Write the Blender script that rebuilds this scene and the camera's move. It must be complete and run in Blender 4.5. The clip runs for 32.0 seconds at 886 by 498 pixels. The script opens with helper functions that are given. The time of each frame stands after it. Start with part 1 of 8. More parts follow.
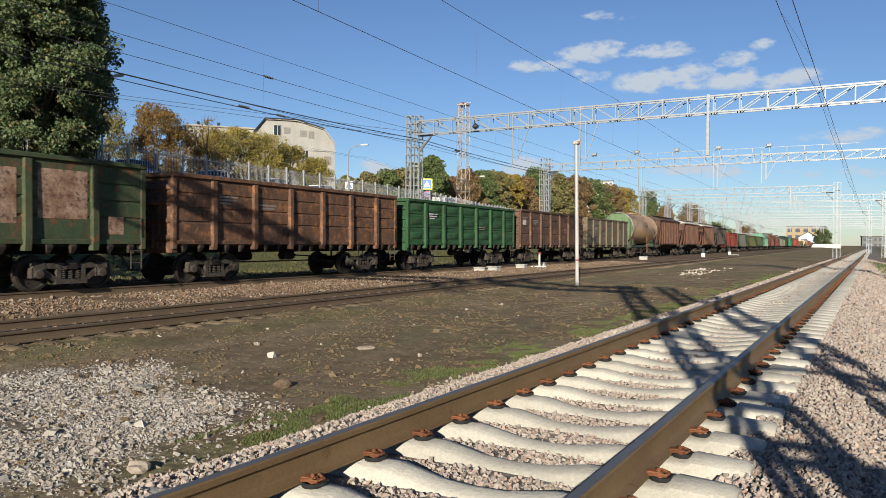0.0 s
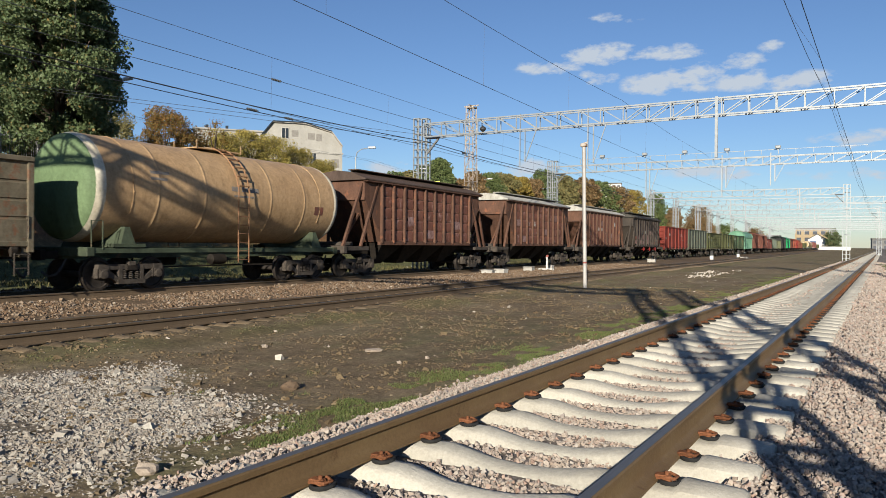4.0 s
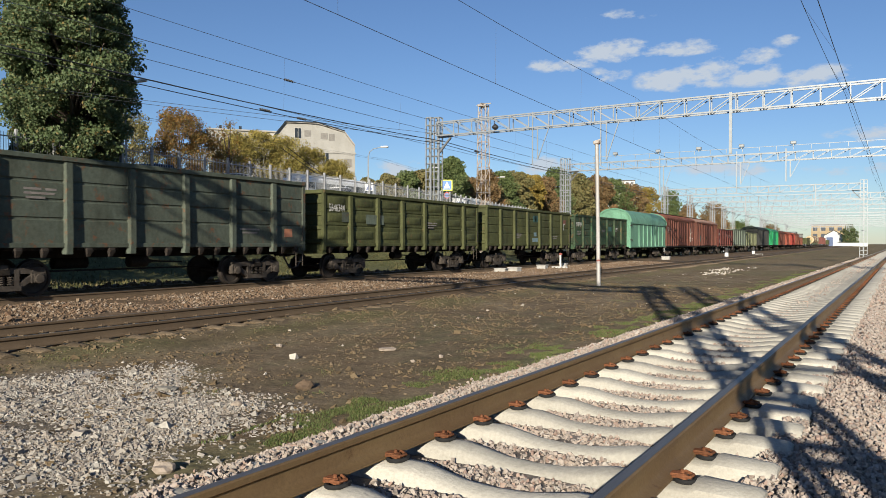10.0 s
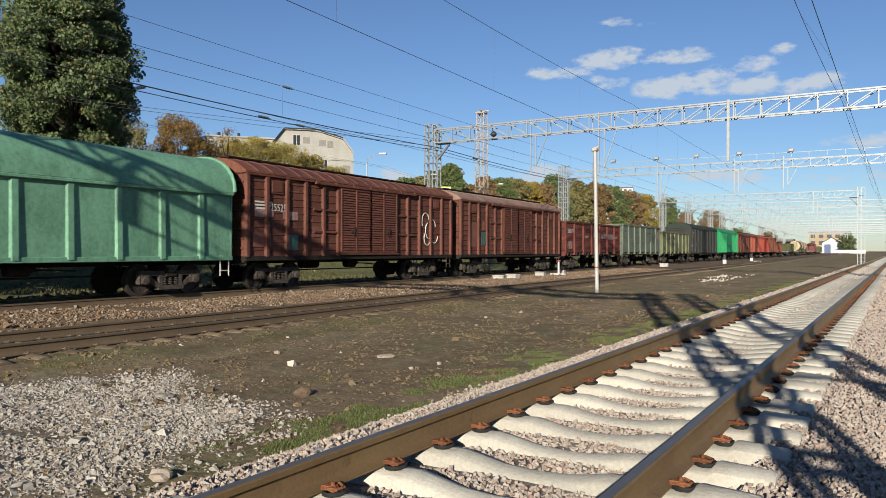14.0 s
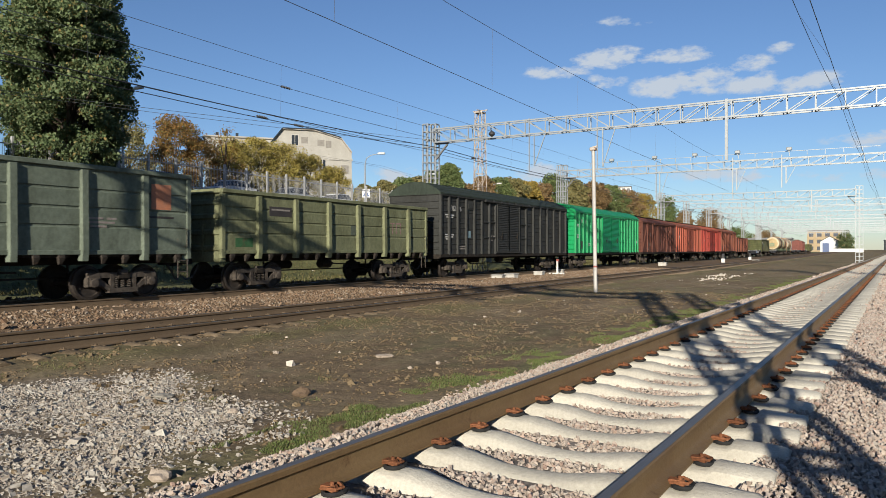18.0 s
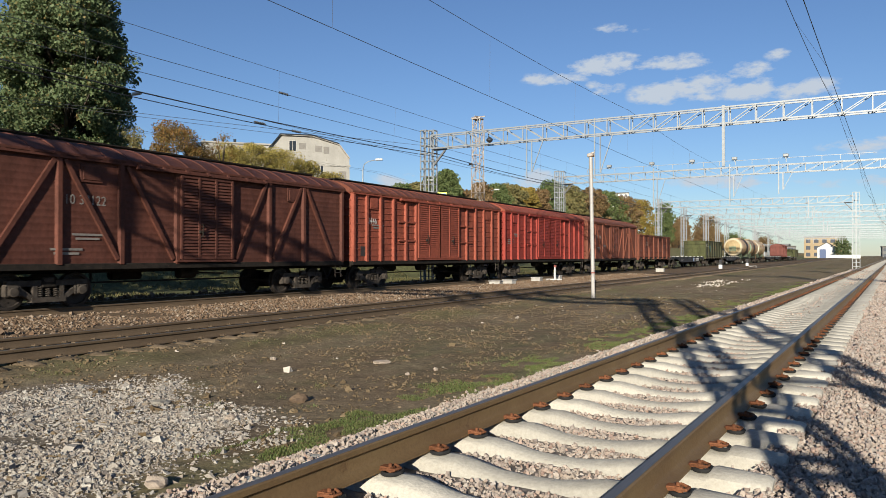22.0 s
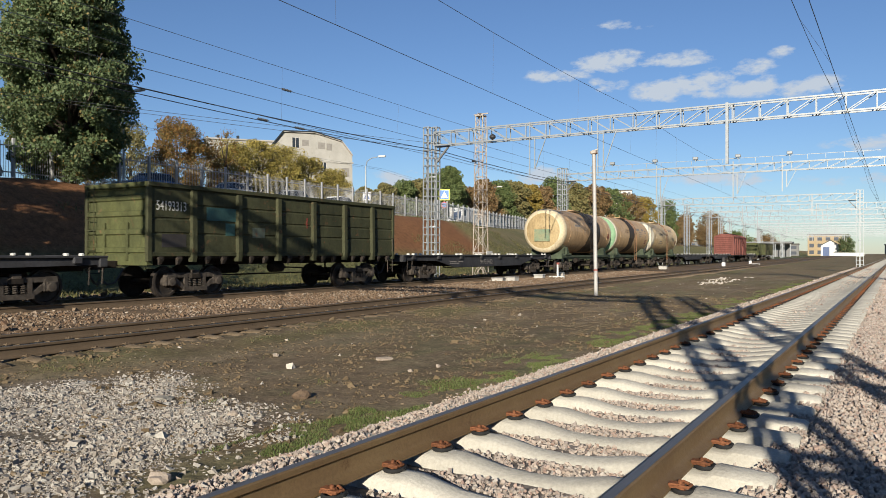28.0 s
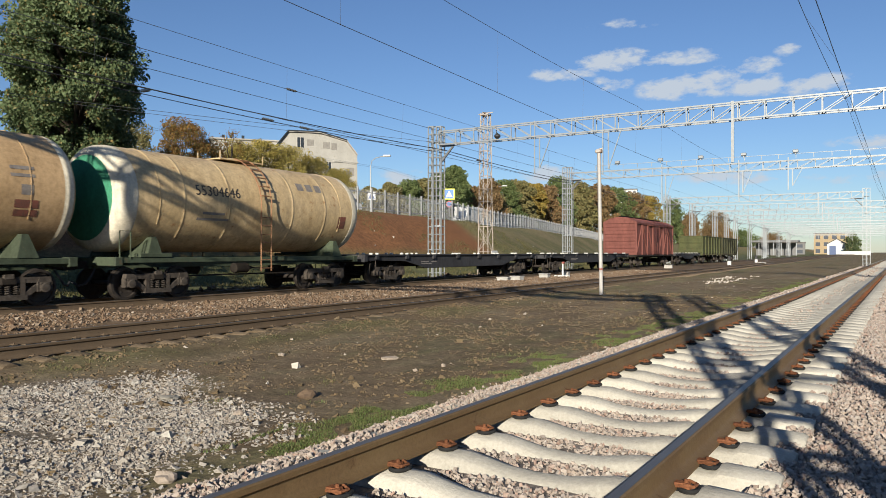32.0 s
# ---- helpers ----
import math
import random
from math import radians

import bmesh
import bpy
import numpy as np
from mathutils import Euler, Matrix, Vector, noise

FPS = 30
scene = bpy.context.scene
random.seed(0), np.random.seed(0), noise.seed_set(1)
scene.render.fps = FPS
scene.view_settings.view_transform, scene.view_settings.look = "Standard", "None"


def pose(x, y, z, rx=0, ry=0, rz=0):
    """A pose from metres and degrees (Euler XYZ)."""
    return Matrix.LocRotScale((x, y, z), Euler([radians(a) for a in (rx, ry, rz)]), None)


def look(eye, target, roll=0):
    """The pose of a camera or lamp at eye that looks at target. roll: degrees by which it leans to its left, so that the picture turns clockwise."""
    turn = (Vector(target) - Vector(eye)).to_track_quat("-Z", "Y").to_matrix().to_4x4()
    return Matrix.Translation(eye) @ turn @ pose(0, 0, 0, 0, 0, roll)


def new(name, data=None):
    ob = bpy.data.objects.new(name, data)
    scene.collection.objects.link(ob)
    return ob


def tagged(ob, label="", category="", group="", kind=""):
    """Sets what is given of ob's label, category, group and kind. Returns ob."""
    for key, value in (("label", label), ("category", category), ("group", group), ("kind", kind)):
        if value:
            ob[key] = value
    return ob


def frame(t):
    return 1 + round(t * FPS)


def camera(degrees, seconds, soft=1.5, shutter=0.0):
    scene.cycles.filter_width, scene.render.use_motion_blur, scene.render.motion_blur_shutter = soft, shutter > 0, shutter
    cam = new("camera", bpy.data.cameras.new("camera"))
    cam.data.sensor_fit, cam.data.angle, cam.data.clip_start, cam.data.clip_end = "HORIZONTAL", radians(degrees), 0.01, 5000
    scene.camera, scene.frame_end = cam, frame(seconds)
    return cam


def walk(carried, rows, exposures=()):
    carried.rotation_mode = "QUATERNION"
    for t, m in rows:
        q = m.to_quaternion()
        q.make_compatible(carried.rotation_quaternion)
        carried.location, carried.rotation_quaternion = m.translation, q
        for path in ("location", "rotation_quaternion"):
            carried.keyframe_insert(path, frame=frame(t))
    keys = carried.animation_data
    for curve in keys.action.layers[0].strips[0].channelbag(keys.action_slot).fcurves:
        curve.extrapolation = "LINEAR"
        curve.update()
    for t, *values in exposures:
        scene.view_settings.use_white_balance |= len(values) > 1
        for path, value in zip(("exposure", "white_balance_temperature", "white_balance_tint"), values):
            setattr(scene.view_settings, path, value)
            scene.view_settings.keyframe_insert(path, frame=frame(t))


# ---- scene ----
# World: metres, z = 0 at the rail heads of the train's track, y along that track, x to the right of it.
EYE = (0.0, 0.0, 1.400)


def aim(yaw, pitch, roll):
    """The camera on its stand: yaw to the left of +y, pitch up, roll."""
    return pose(*EYE, 90 + pitch, 0, yaw) @ pose(0, 0, 0, 0, 0, roll)


PATH = [
    (0.0, aim(28.810, -0.526, 0.465)),
    (0.5, aim(28.862, -0.500, 0.457)),
    (1.0, aim(28.941, -0.460, 0.444)),
    (1.5, aim(29.023, -0.418, 0.418)),
    (2.0, aim(29.114, -0.382, 0.402)),
    (2.5, aim(29.203, -0.348, 0.423)),
    (3.0, aim(29.276, -0.315, 0.453)),
    (3.5, aim(29.320, -0.299, 0.470)),
    (5.5, aim(29.754, -0.604, 0.284)),
    (6.0, aim(29.840, -0.662, 0.237)),
    (6.5, aim(29.973, -0.745, 0.172)),
    (7.0, aim(30.104, -0.796, 0.115)),
    (7.5, aim(30.219, -0.783, 0.053)),
    (8.0, aim(30.305, -0.724, 0.010)),
    (8.5, aim(30.358, -0.652, 0.004)),
    (9.0, aim(30.389, -0.581, 0.009)),
    (9.5, aim(30.410, -0.514, 0.032)),
    (10.0, aim(30.430, -0.442, 0.084)),
    (10.5, aim(30.444, -0.353, 0.118)),
    (11.0, aim(30.467, -0.244, 0.119)),
    (11.5, aim(30.489, -0.124, 0.117)),
    (12.0, aim(30.469, -0.004, 0.105)),
    (12.5, aim(30.418, 0.093, 0.093)),
    (13.0, aim(30.368, 0.136, 0.109)),
    (13.5, aim(30.327, 0.129, 0.137)),
    (14.0, aim(30.297, 0.101, 0.130)),
    (14.5, aim(30.276, 0.080, 0.096)),
    (16.5, aim(30.176, -0.059, 0.018)),
    (17.0, aim(30.198, -0.040, -0.009)),
    (17.5, aim(30.211, 0.013, -0.028)),
    (18.0, aim(30.188, 0.071, -0.014)),
    (18.5, aim(30.148, 0.109, 0.002)),
    (19.0, aim(30.121, 0.135, 0.014)),
    (19.5, aim(30.106, 0.165, 0.034)),
    (20.0, aim(30.095, 0.231, 0.041)),
    (20.5, aim(30.079, 0.322, 0.019)),
    (21.0, aim(30.052, 0.404, 0.003)),
    (21.5, aim(30.022, 0.477, 0.006)),
    (22.0, aim(30.003, 0.545, 0.017)),
    (22.5, aim(30.002, 0.599, 0.052)),
    (23.0, aim(29.993, 0.621, 0.082)),
    (23.5, aim(29.981, 0.626, 0.074)),
    (24.0, aim(29.991, 0.605, 0.072)),
    (24.5, aim(30.016, 0.550, 0.089)),
    (25.0, aim(30.030, 0.489, 0.103)),
    (25.5, aim(30.031, 0.450, 0.111)),
    (27.5, aim(30.195, 0.326, 0.207)),
    (28.0, aim(30.220, 0.307, 0.139)),
    (28.5, aim(30.253, 0.262, 0.070)),
    (29.0, aim(30.290, 0.213, 0.041)),
    (29.5, aim(30.333, 0.203, 0.032)),
    (30.0, aim(30.376, 0.234, 0.049)),
    (30.5, aim(30.429, 0.268, 0.055)),
    (31.0, aim(30.495, 0.280, 0.047)),
    (31.5, aim(30.564, 0.268, 0.044)),
    (32.0, aim(30.612, 0.254, 0.032)),
]

cam = camera(62.97, 32.0, soft=0.7, shutter=0.08)
walk(cam, PATH, exposures=[(0.0, 0.75, 6500, 10.5), (32.0, 0.75, 6500, 10.5)])

# ---- light ----
SUN_AZ, SUN_EL = 17.5, 17.0      # degrees: the light runs towards +y, turned to -x; height over the horizon
sun_way = Vector((-math.sin(radians(SUN_AZ)) * math.cos(radians(SUN_EL)),
                  math.cos(radians(SUN_AZ)) * math.cos(radians(SUN_EL)), -math.sin(radians(SUN_EL))))
sun = new("sun", bpy.data.lights.new("sun", "SUN"))
sun.data.energy, sun.data.angle, sun.data.color = 5.0, radians(0.53), (1.0, 0.92, 0.77)
sun.matrix_basis = look((0, 0, 60), Vector((0, 0, 60)) + sun_way)
tagged(sun, kind="structure")

def build_world():
    world = bpy.data.worlds.new("sky")
    scene.world = world
    world.use_nodes = True
    nt = world.node_tree
    n, l = nt.nodes, nt.links
    n.clear()
    out, bg = n.new("ShaderNodeOutputWorld"), n.new("ShaderNodeBackground")
    sky = n.new("ShaderNodeTexSky")
    sky.sky_type, sky.sun_disc = "NISHITA", False
    sky.sun_elevation, sky.sun_rotation = radians(SUN_EL), math.pi - radians(SUN_AZ)
    sky.air_density, sky.dust_density, sky.ozone_density, sky.altitude = 1.0, 0.15, 3.0, 150
    bg.inputs["Strength"].default_value = 0.056
    # a few fair-weather clouds, as soft noise inside stretched ovals of the sky
    tc = n.new("ShaderNodeTexCoord")
    nz = n.new("ShaderNodeTexNoise")
    nz.inputs["Scale"].default_value, nz.inputs["Detail"].default_value, nz.inputs["Roughness"].default_value = 24.0, 10.0, 0.6
    mp = n.new("ShaderNodeMapping")
    mp.inputs["Scale"].default_value = (1, 1, 2.2)
    l.new(tc.outputs["Generated"], mp.inputs["Vector"])
    l.new(mp.outputs["Vector"], nz.inputs["Vector"])

    def op(kind, a, b=None, clamp=False):
        m = n.new("ShaderNodeMath")
        m.operation, m.use_clamp = kind, clamp
        for i, v in enumerate((a, b)):
            if v is None:
                continue
            if isinstance(v, (int, float)):
                m.inputs[i].default_value = v
            else:
                l.new(v, m.inputs[i])
        return m.outputs[0]

    total = None
    for az, el, wa, we, gain in CLOUDS:      # degrees left of +y, height, half sizes
        d = Vector((-math.sin(radians(az)) * math.cos(radians(el)), math.cos(radians(az)) * math.cos(radians(el)), math.sin(radians(el))))
        r = Vector((math.cos(radians(az)), math.sin(radians(az)), 0))
        u = r.cross(d)
        parts = []
        for axis, size in ((r, wa * 1.2), (u, we * 1.35)):
            dot = n.new("ShaderNodeVectorMath")
            dot.operation = "DOT_PRODUCT"
            l.new(tc.outputs["Generated"], dot.inputs[0])
            dot.inputs[1].default_value = axis
            parts.append(op("POWER", op("ABSOLUTE", op("DIVIDE", dot.outputs["Value"], math.sin(radians(size)))), 2))
        front = n.new("ShaderNodeVectorMath")
        front.operation = "DOT_PRODUCT"
        l.new(tc.outputs["Generated"], front.inputs[0])
        front.inputs[1].default_value = d
        oval = op("MULTIPLY", op("SUBTRACT", 1.0, op("ADD", *parts), True), op("GREATER_THAN", front.outputs["Value"], 0.5))
        oval = op("MULTIPLY", oval, gain)
        total = oval if total is None else op("MAXIMUM", total, oval)
    mask = op("MULTIPLY", op("SUBTRACT", op("ADD", op("MULTIPLY", nz.outputs["Fac"], 3.2), total), 1.98), 1.9, True)
    mask = op("MULTIPLY", op("MULTIPLY", mask, op("MULTIPLY", total, 2.6, True)), 0.92)
    mix = n.new("ShaderNodeMix")
    mix.data_type = "RGBA"
    l.new(mask, mix.inputs[0])
    haze = n.new("ShaderNodeMix")
    haze.data_type, haze.blend_type = "RGBA", "MULTIPLY"
    haze.inputs[0].default_value, haze.inputs[7].default_value = 1.0, (0.86, 0.955, 1.14, 1)
    l.new(sky.outputs[0], haze.inputs[6])
    l.new(haze.outputs[2], mix.inputs[6])
    mix.inputs[7].default_value = (6.0, 6.7, 7.5, 1)
    l.new(mix.outputs[2], bg.inputs["Color"])
    l.new(bg.outputs[0], out.inputs[0])


CLOUDS = [(21.2, 13.7, 2.4, 0.55, 0.85), (17.3, 14.5, 3.2, 0.75, 1.0), (12.9, 14.4, 4.0, 0.55, 0.85), (17.6, 12.8, 1.7, 0.5, 0.75), (13.3, 12.2, 2.3, 0.8, 0.95), (10.5, 12.5, 2.5, 1.0, 1.0),
          (7.4, 11.9, 2.4, 0.7, 0.95), (7.1, 13.3, 1.7, 0.6, 0.8), (6.2, 12.3, 1.4, 0.5, 0.6), (3.3, 11.6, 2.5, 0.7, 0.9), (5.1, 14.2, 0.9, 0.4, 0.7), (16.7, 17.0, 2.6, 0.4, 0.5), (-0.1, 7.5, 2.6, 0.6, 0.8),
          (0.2, 5.0, 3.2, 0.5, 0.75), (8.2, 5.5, 5.0, 0.5, 0.65), (22.7, 6.2, 2.6, 0.9, 0.85), (33.0, 5.7, 3.0, 0.8, 0.8), (-12.0, 13.0, 4.0, 1.5, 0.8), (60.0, 20.0, 8.0, 2.0, 0.7)]
build_world()

# ---- tools ----
class Geo:
    """Vertices and faces of one part."""

    def __init__(self):
        self.v, self.f = [], []

    def add(self, verts, faces):
        k = len(self.v)
        self.v += [tuple(p) for p in verts]
        self.f += [tuple(i + k for i in f) for f in faces]
        return self

    def box(self, x0, x1, y0, y1, z0, z1):
        return self.hexa([(x0, y0, z0), (x1, y0, z0), (x1, y1, z0), (x0, y1, z0), (x0, y0, z1), (x1, y0, z1), (x1, y1, z1), (x0, y1, z1)])

    def hexa(self, c):
        return self.add(c, [(0, 3, 2, 1), (4, 5, 6, 7), (0, 1, 5, 4), (1, 2, 6, 5), (2, 3, 7, 6), (3, 0, 4, 7)])

    def cbox(self, x0, x1, y0, y1, z0, z1, b=0.01):
        """A box with its edges cut off by b."""
        vs, rings = [], []
        for z, i in ((z0, b), (z0 + b, 0), (z1 - b, 0), (z1, b)):
            r = []
            for x, y in ((x0 + i, y0 + b), (x0 + b, y0 + i), (x1 - b, y0 + i), (x1 - i, y0 + b), (x1 - i, y1 - b), (x1 - b, y1 - i), (x0 + b, y1 - i), (x0 + i, y1 - b)):
                if i:
                    x, y = min(max(x, x0 + b), x1 - b), min(max(y, y0 + b), y1 - b)
                r.append(len(vs))
                vs.append((x, y, z))
            rings.append(r)
        fs = [tuple(reversed(rings[0])), tuple(rings[-1])]
        for a, c in zip(rings, rings[1:]):
            fs += [(a[j], a[(j + 1) % 8], c[(j + 1) % 8], c[j]) for j in range(8)]
        return self.add(vs, fs)

    def bar(self, p, q, w, h=None, up=(0, 0, 1)):
        """A square bar from p to q, w wide and h high."""
        h = h or w
        p, q = Vector(p), Vector(q)
        d = (q - p).normalized()
        s = d.cross(Vector(up))
        s = s.normalized() if s.length > 1e-4 else Vector((1, 0, 0))
        t = s.cross(d)
        c = [e + s * a * w / 2 + t * b * h / 2 for e in (p, q) for a, b in ((-1, -1), (1, -1), (1, 1), (-1, 1))]
        return self.add(c, [(0, 1, 2, 3), (7, 6, 5, 4), (0, 4, 5, 1), (1, 5, 6, 2), (2, 6, 7, 3), (3, 7, 4, 0)])

    def tube(self, points, r, n=8, caps=True):
        """A round tube along points; r may be a list."""
        pts = [Vector(p) for p in points]
        rs = r if isinstance(r, (list, tuple)) else [r] * len(pts)
        vs, up = [], Vector((0.13, 0.21, 0.97))
        for i, p in enumerate(pts):
            d = (pts[min(i + 1, len(pts) - 1)] - pts[max(i - 1, 0)]).normalized()
            s = d.cross(up)
            s = s.normalized() if s.length > 1e-3 else Vector((1, 0, 0))
            t = s.cross(d)
            vs += [p + (s * math.cos(2 * math.pi * k / n) + t * math.sin(2 * math.pi * k / n)) * rs[i] for k in range(n)]
        fs = [(i * n + k, i * n + (k + 1) % n, (i + 1) * n + (k + 1) % n, (i + 1) * n + k) for i in range(len(pts) - 1) for k in range(n)]
        if caps:
            fs += [tuple(reversed(range(n))), tuple(range((len(pts) - 1) * n, len(pts) * n))]
        return self.add(vs, fs)

    def lathe(self, profile, centre, axis="x", n=24):
        """Turns (along, radius) pairs round an axis."""
        vs = []
        for a, r in profile:
            for k in range(n):
                c, s = math.cos(2 * math.pi * k / n) * r, math.sin(2 * math.pi * k / n) * r
                o = {"x": (a, c, s), "y": (s, a, c), "z": (c, s, a)}[axis]
                vs.append((centre[0] + o[0], centre[1] + o[1], centre[2] + o[2]))
        m = len(profile)
        fs = [(i * n + k, i * n + (k + 1) % n, (i + 1) * n + (k + 1) % n, (i + 1) * n + k) for i in range(m - 1) for k in range(n)]
        fs += [tuple(reversed(range(n))), tuple(range((m - 1) * n, m * n))]
        return self.add(vs, fs)

    def sweep(self, profile, stations, caps=True):
        """Carries a closed outline of (across, up) along stations of (point, right, up)."""
        n, vs = len(profile), []
        for p, r, u in stations:
            vs += [Vector(p) + Vector(r) * a + Vector(u) * b for a, b in profile]
        m = len(stations)
        fs = [(i * n + k, i * n + (k + 1) % n, (i + 1) * n + (k + 1) % n, (i + 1) * n + k) for i in range(m - 1) for k in range(n)]
        if caps:
            fs += [tuple(reversed(range(n))), tuple(range((m - 1) * n, m * n))]
        return self.add(vs, fs)

    def mirror_x(self):
        k = len(self.v)
        self.v += [(-x, y, z) for x, y, z in self.v[:k]]
        self.f += [tuple(i + k for i in reversed(f)) for f in self.f[:]]
        return self

    def mesh(self, name, material=None, smooth=None):
        me = bpy.data.meshes.new(name)
        me.from_pydata(self.v, [], self.f)
        if smooth:
            me.shade_smooth()
            me.set_sharp_from_angle(angle=radians(smooth))
        if material:
            me.materials.append(material)
        me.update()
        return me


def part(name, geo, material, parent, label="", smooth=None, at=None):
    """Links a Geo (or a finished mesh) as one mesh object under a thing or a part."""
    ob = new(name, geo.mesh(name, material, smooth) if isinstance(geo, Geo) else geo)
    if not isinstance(geo, Geo) and material:
        ob.material_slots[0].link = "OBJECT"
        ob.material_slots[0].material = material
    ob.parent = parent
    if at is not None:
        ob.matrix_basis = at
    if label:
        tagged(ob, label)
    return ob


def thing(name, label, category, at=None, group="", kind="", geo=None, material=None, smooth=None):
    """A top-level thing: an empty at its base, or a mesh of its own."""
    ob = new(name, geo.mesh(name, material, smooth) if geo else None)
    if at is not None:
        ob.matrix_basis = at
    return tagged(ob, label, category, group, kind)


def hash3(i, k=0):
    """A number between 0 and 1 that depends on i alone."""
    return (math.sin(i * 12.9898 + k * 78.233) * 43758.5453) % 1.0

# ---- materials ----
def mat(name, base, rough=0.8, second=None, scale=3.0, mix=0.5, fine=60.0, fine_amount=0.25, bump=0.3, bump_scale=None, metal=0.0, rust=None, rust_at=0.62, stretch=(1, 1, 1), vary=0.0, coords="Object", spec=0.5, streak=0.0):
    """Two colours mixed by broad noise, a fine grain over it, rust or dirt where a third noise is high, and fine relief."""
    m = bpy.data.materials.new(name)
    m.use_nodes = True
    nt = m.node_tree
    n, l = nt.nodes, nt.links
    b = n["Principled BSDF"]
    b.inputs["Roughness"].default_value, b.inputs["Metallic"].default_value = rough, metal
    b.inputs["Specular IOR Level"].default_value = spec
    tc, mp = n.new("ShaderNodeTexCoord"), n.new("ShaderNodeMapping")
    mp.inputs["Scale"].default_value = stretch
    l.new(tc.outputs[coords], mp.inputs["Vector"])
    if streak:      # every piece of painted steel wears in its own way
        own, far = n.new("ShaderNodeObjectInfo"), n.new("ShaderNodeMath")
        far.operation, far.inputs[1].default_value = "MULTIPLY", 41.0
        l.new(own.outputs["Random"], far.inputs[0])
        l.new(far.outputs[0], mp.inputs["Location"])

    def noise_of(s, detail=6.0, r=0.6):
        t = n.new("ShaderNodeTexNoise")
        t.inputs["Scale"].default_value, t.inputs["Detail"].default_value, t.inputs["Roughness"].default_value = s, detail, r
        l.new(mp.outputs["Vector"], t.inputs["Vector"])
        return t.outputs["Fac"]

    def ramp(fac, lo, hi):
        r = n.new("ShaderNodeMapRange")
        r.inputs["From Min"].default_value, r.inputs["From Max"].default_value = lo, hi
        l.new(fac, r.inputs["Value"])
        return r.outputs[0]

    def blend(fac, a, c, kind="MIX"):
        x = n.new("ShaderNodeMix")
        x.data_type, x.blend_type = "RGBA", kind
        for i, v in ((0, fac), (6, a), (7, c)):
            if isinstance(v, (int, float)):
                x.inputs[i].default_value = v
            elif isinstance(v, tuple):
                x.inputs[i].default_value = (*v, 1)
            else:
                l.new(v, x.inputs[i])
        return x.outputs[2]

    second = second or tuple(c * 0.65 for c in base)
    broad = noise_of(scale)
    col = blend(ramp(broad, mix - 0.18, mix + 0.18), base, second)
    grain = noise_of(fine, 4.0, 0.7)
    dark = n.new("ShaderNodeMix")
    col = blend(ramp(grain, 0.35, 0.75), col, blend(1.0, col, (1 - fine_amount,) * 3, "MULTIPLY"))
    n.remove(dark)
    if rust:
        col = blend(ramp(noise_of(scale * 2.7 + 1.3, 8.0, 0.7), rust_at, rust_at + 0.1), col, rust)
    if streak:
        m2, t2 = n.new("ShaderNodeMapping"), n.new("ShaderNodeTexNoise")
        m2.inputs["Scale"].default_value = (1.5, 1.5, 0.5)
        t2.inputs["Scale"].default_value, t2.inputs["Detail"].default_value, t2.inputs["Roughness"].default_value = 1.6, 7.0, 0.65
        l.new(tc.outputs[coords], m2.inputs["Vector"])
        l.new(far.outputs[0], m2.inputs["Location"])
        l.new(m2.outputs["Vector"], t2.inputs["Vector"])
        col = blend(ramp(t2.outputs["Fac"], 0.46, 0.78), col, blend(1.0, col, (1 - streak, 1 - streak * 1.02, 1 - streak * 1.05), "MULTIPLY"))
    if vary:
        oi, hs = n.new("ShaderNodeObjectInfo"), n.new("ShaderNodeHueSaturation")
        mr = n.new("ShaderNodeMapRange")
        mr.inputs["To Min"].default_value, mr.inputs["To Max"].default_value = 1 - vary, 1 + vary
        l.new(oi.outputs["Random"], mr.inputs["Value"])
        l.new(mr.outputs[0], hs.inputs["Value"])
        l.new(col, hs.inputs["Color"])
        col = hs.outputs[0]
    l.new(col, b.inputs["Base Color"])
    if bump:
        bp = n.new("ShaderNodeBump")
        bp.inputs["Strength"].default_value, bp.inputs["Distance"].default_value = bump, 0.02
        l.new(noise_of(bump_scale or fine * 0.6, 5.0, 0.6), bp.inputs["Height"])
        l.new(bp.outputs[0], b.inputs["Normal"])
    return m


def isle_mat(name, colours, rough=0.9, spread=0.25, bump=0.0, scale=40.0, sheen=0.1):
    """Loose pieces joined in one mesh: each island takes its own colour from a ramp."""
    m = bpy.data.materials.new(name)
    m.use_nodes = True
    n, l = m.node_tree.nodes, m.node_tree.links
    b = n["Principled BSDF"]
    b.inputs["Roughness"].default_value, b.inputs["Specular IOR Level"].default_value = rough, sheen
    g, r = n.new("ShaderNodeNewGeometry"), n.new("ShaderNodeValToRGB")
    e = r.color_ramp.elements
    while len(e) < len(colours):
        e.new(0.5)
    for i, c in enumerate(colours):
        e[i].position, e[i].color = i / max(1, len(colours) - 1), (*c, 1)
    l.new(g.outputs["Random Per Island"], r.inputs["Fac"])
    t, x = n.new("ShaderNodeTexNoise"), n.new("ShaderNodeMix")
    t.inputs["Scale"].default_value = scale
    x.data_type, x.blend_type = "RGBA", "MULTIPLY"
    x.inputs[0].default_value = spread * 2
    l.new(n.new("ShaderNodeTexCoord").outputs["Object"], t.inputs["Vector"])
    l.new(r.outputs[0], x.inputs[6])
    l.new(t.outputs["Fac"], x.inputs[7])
    l.new(x.outputs[2], b.inputs["Base Color"])
    return m


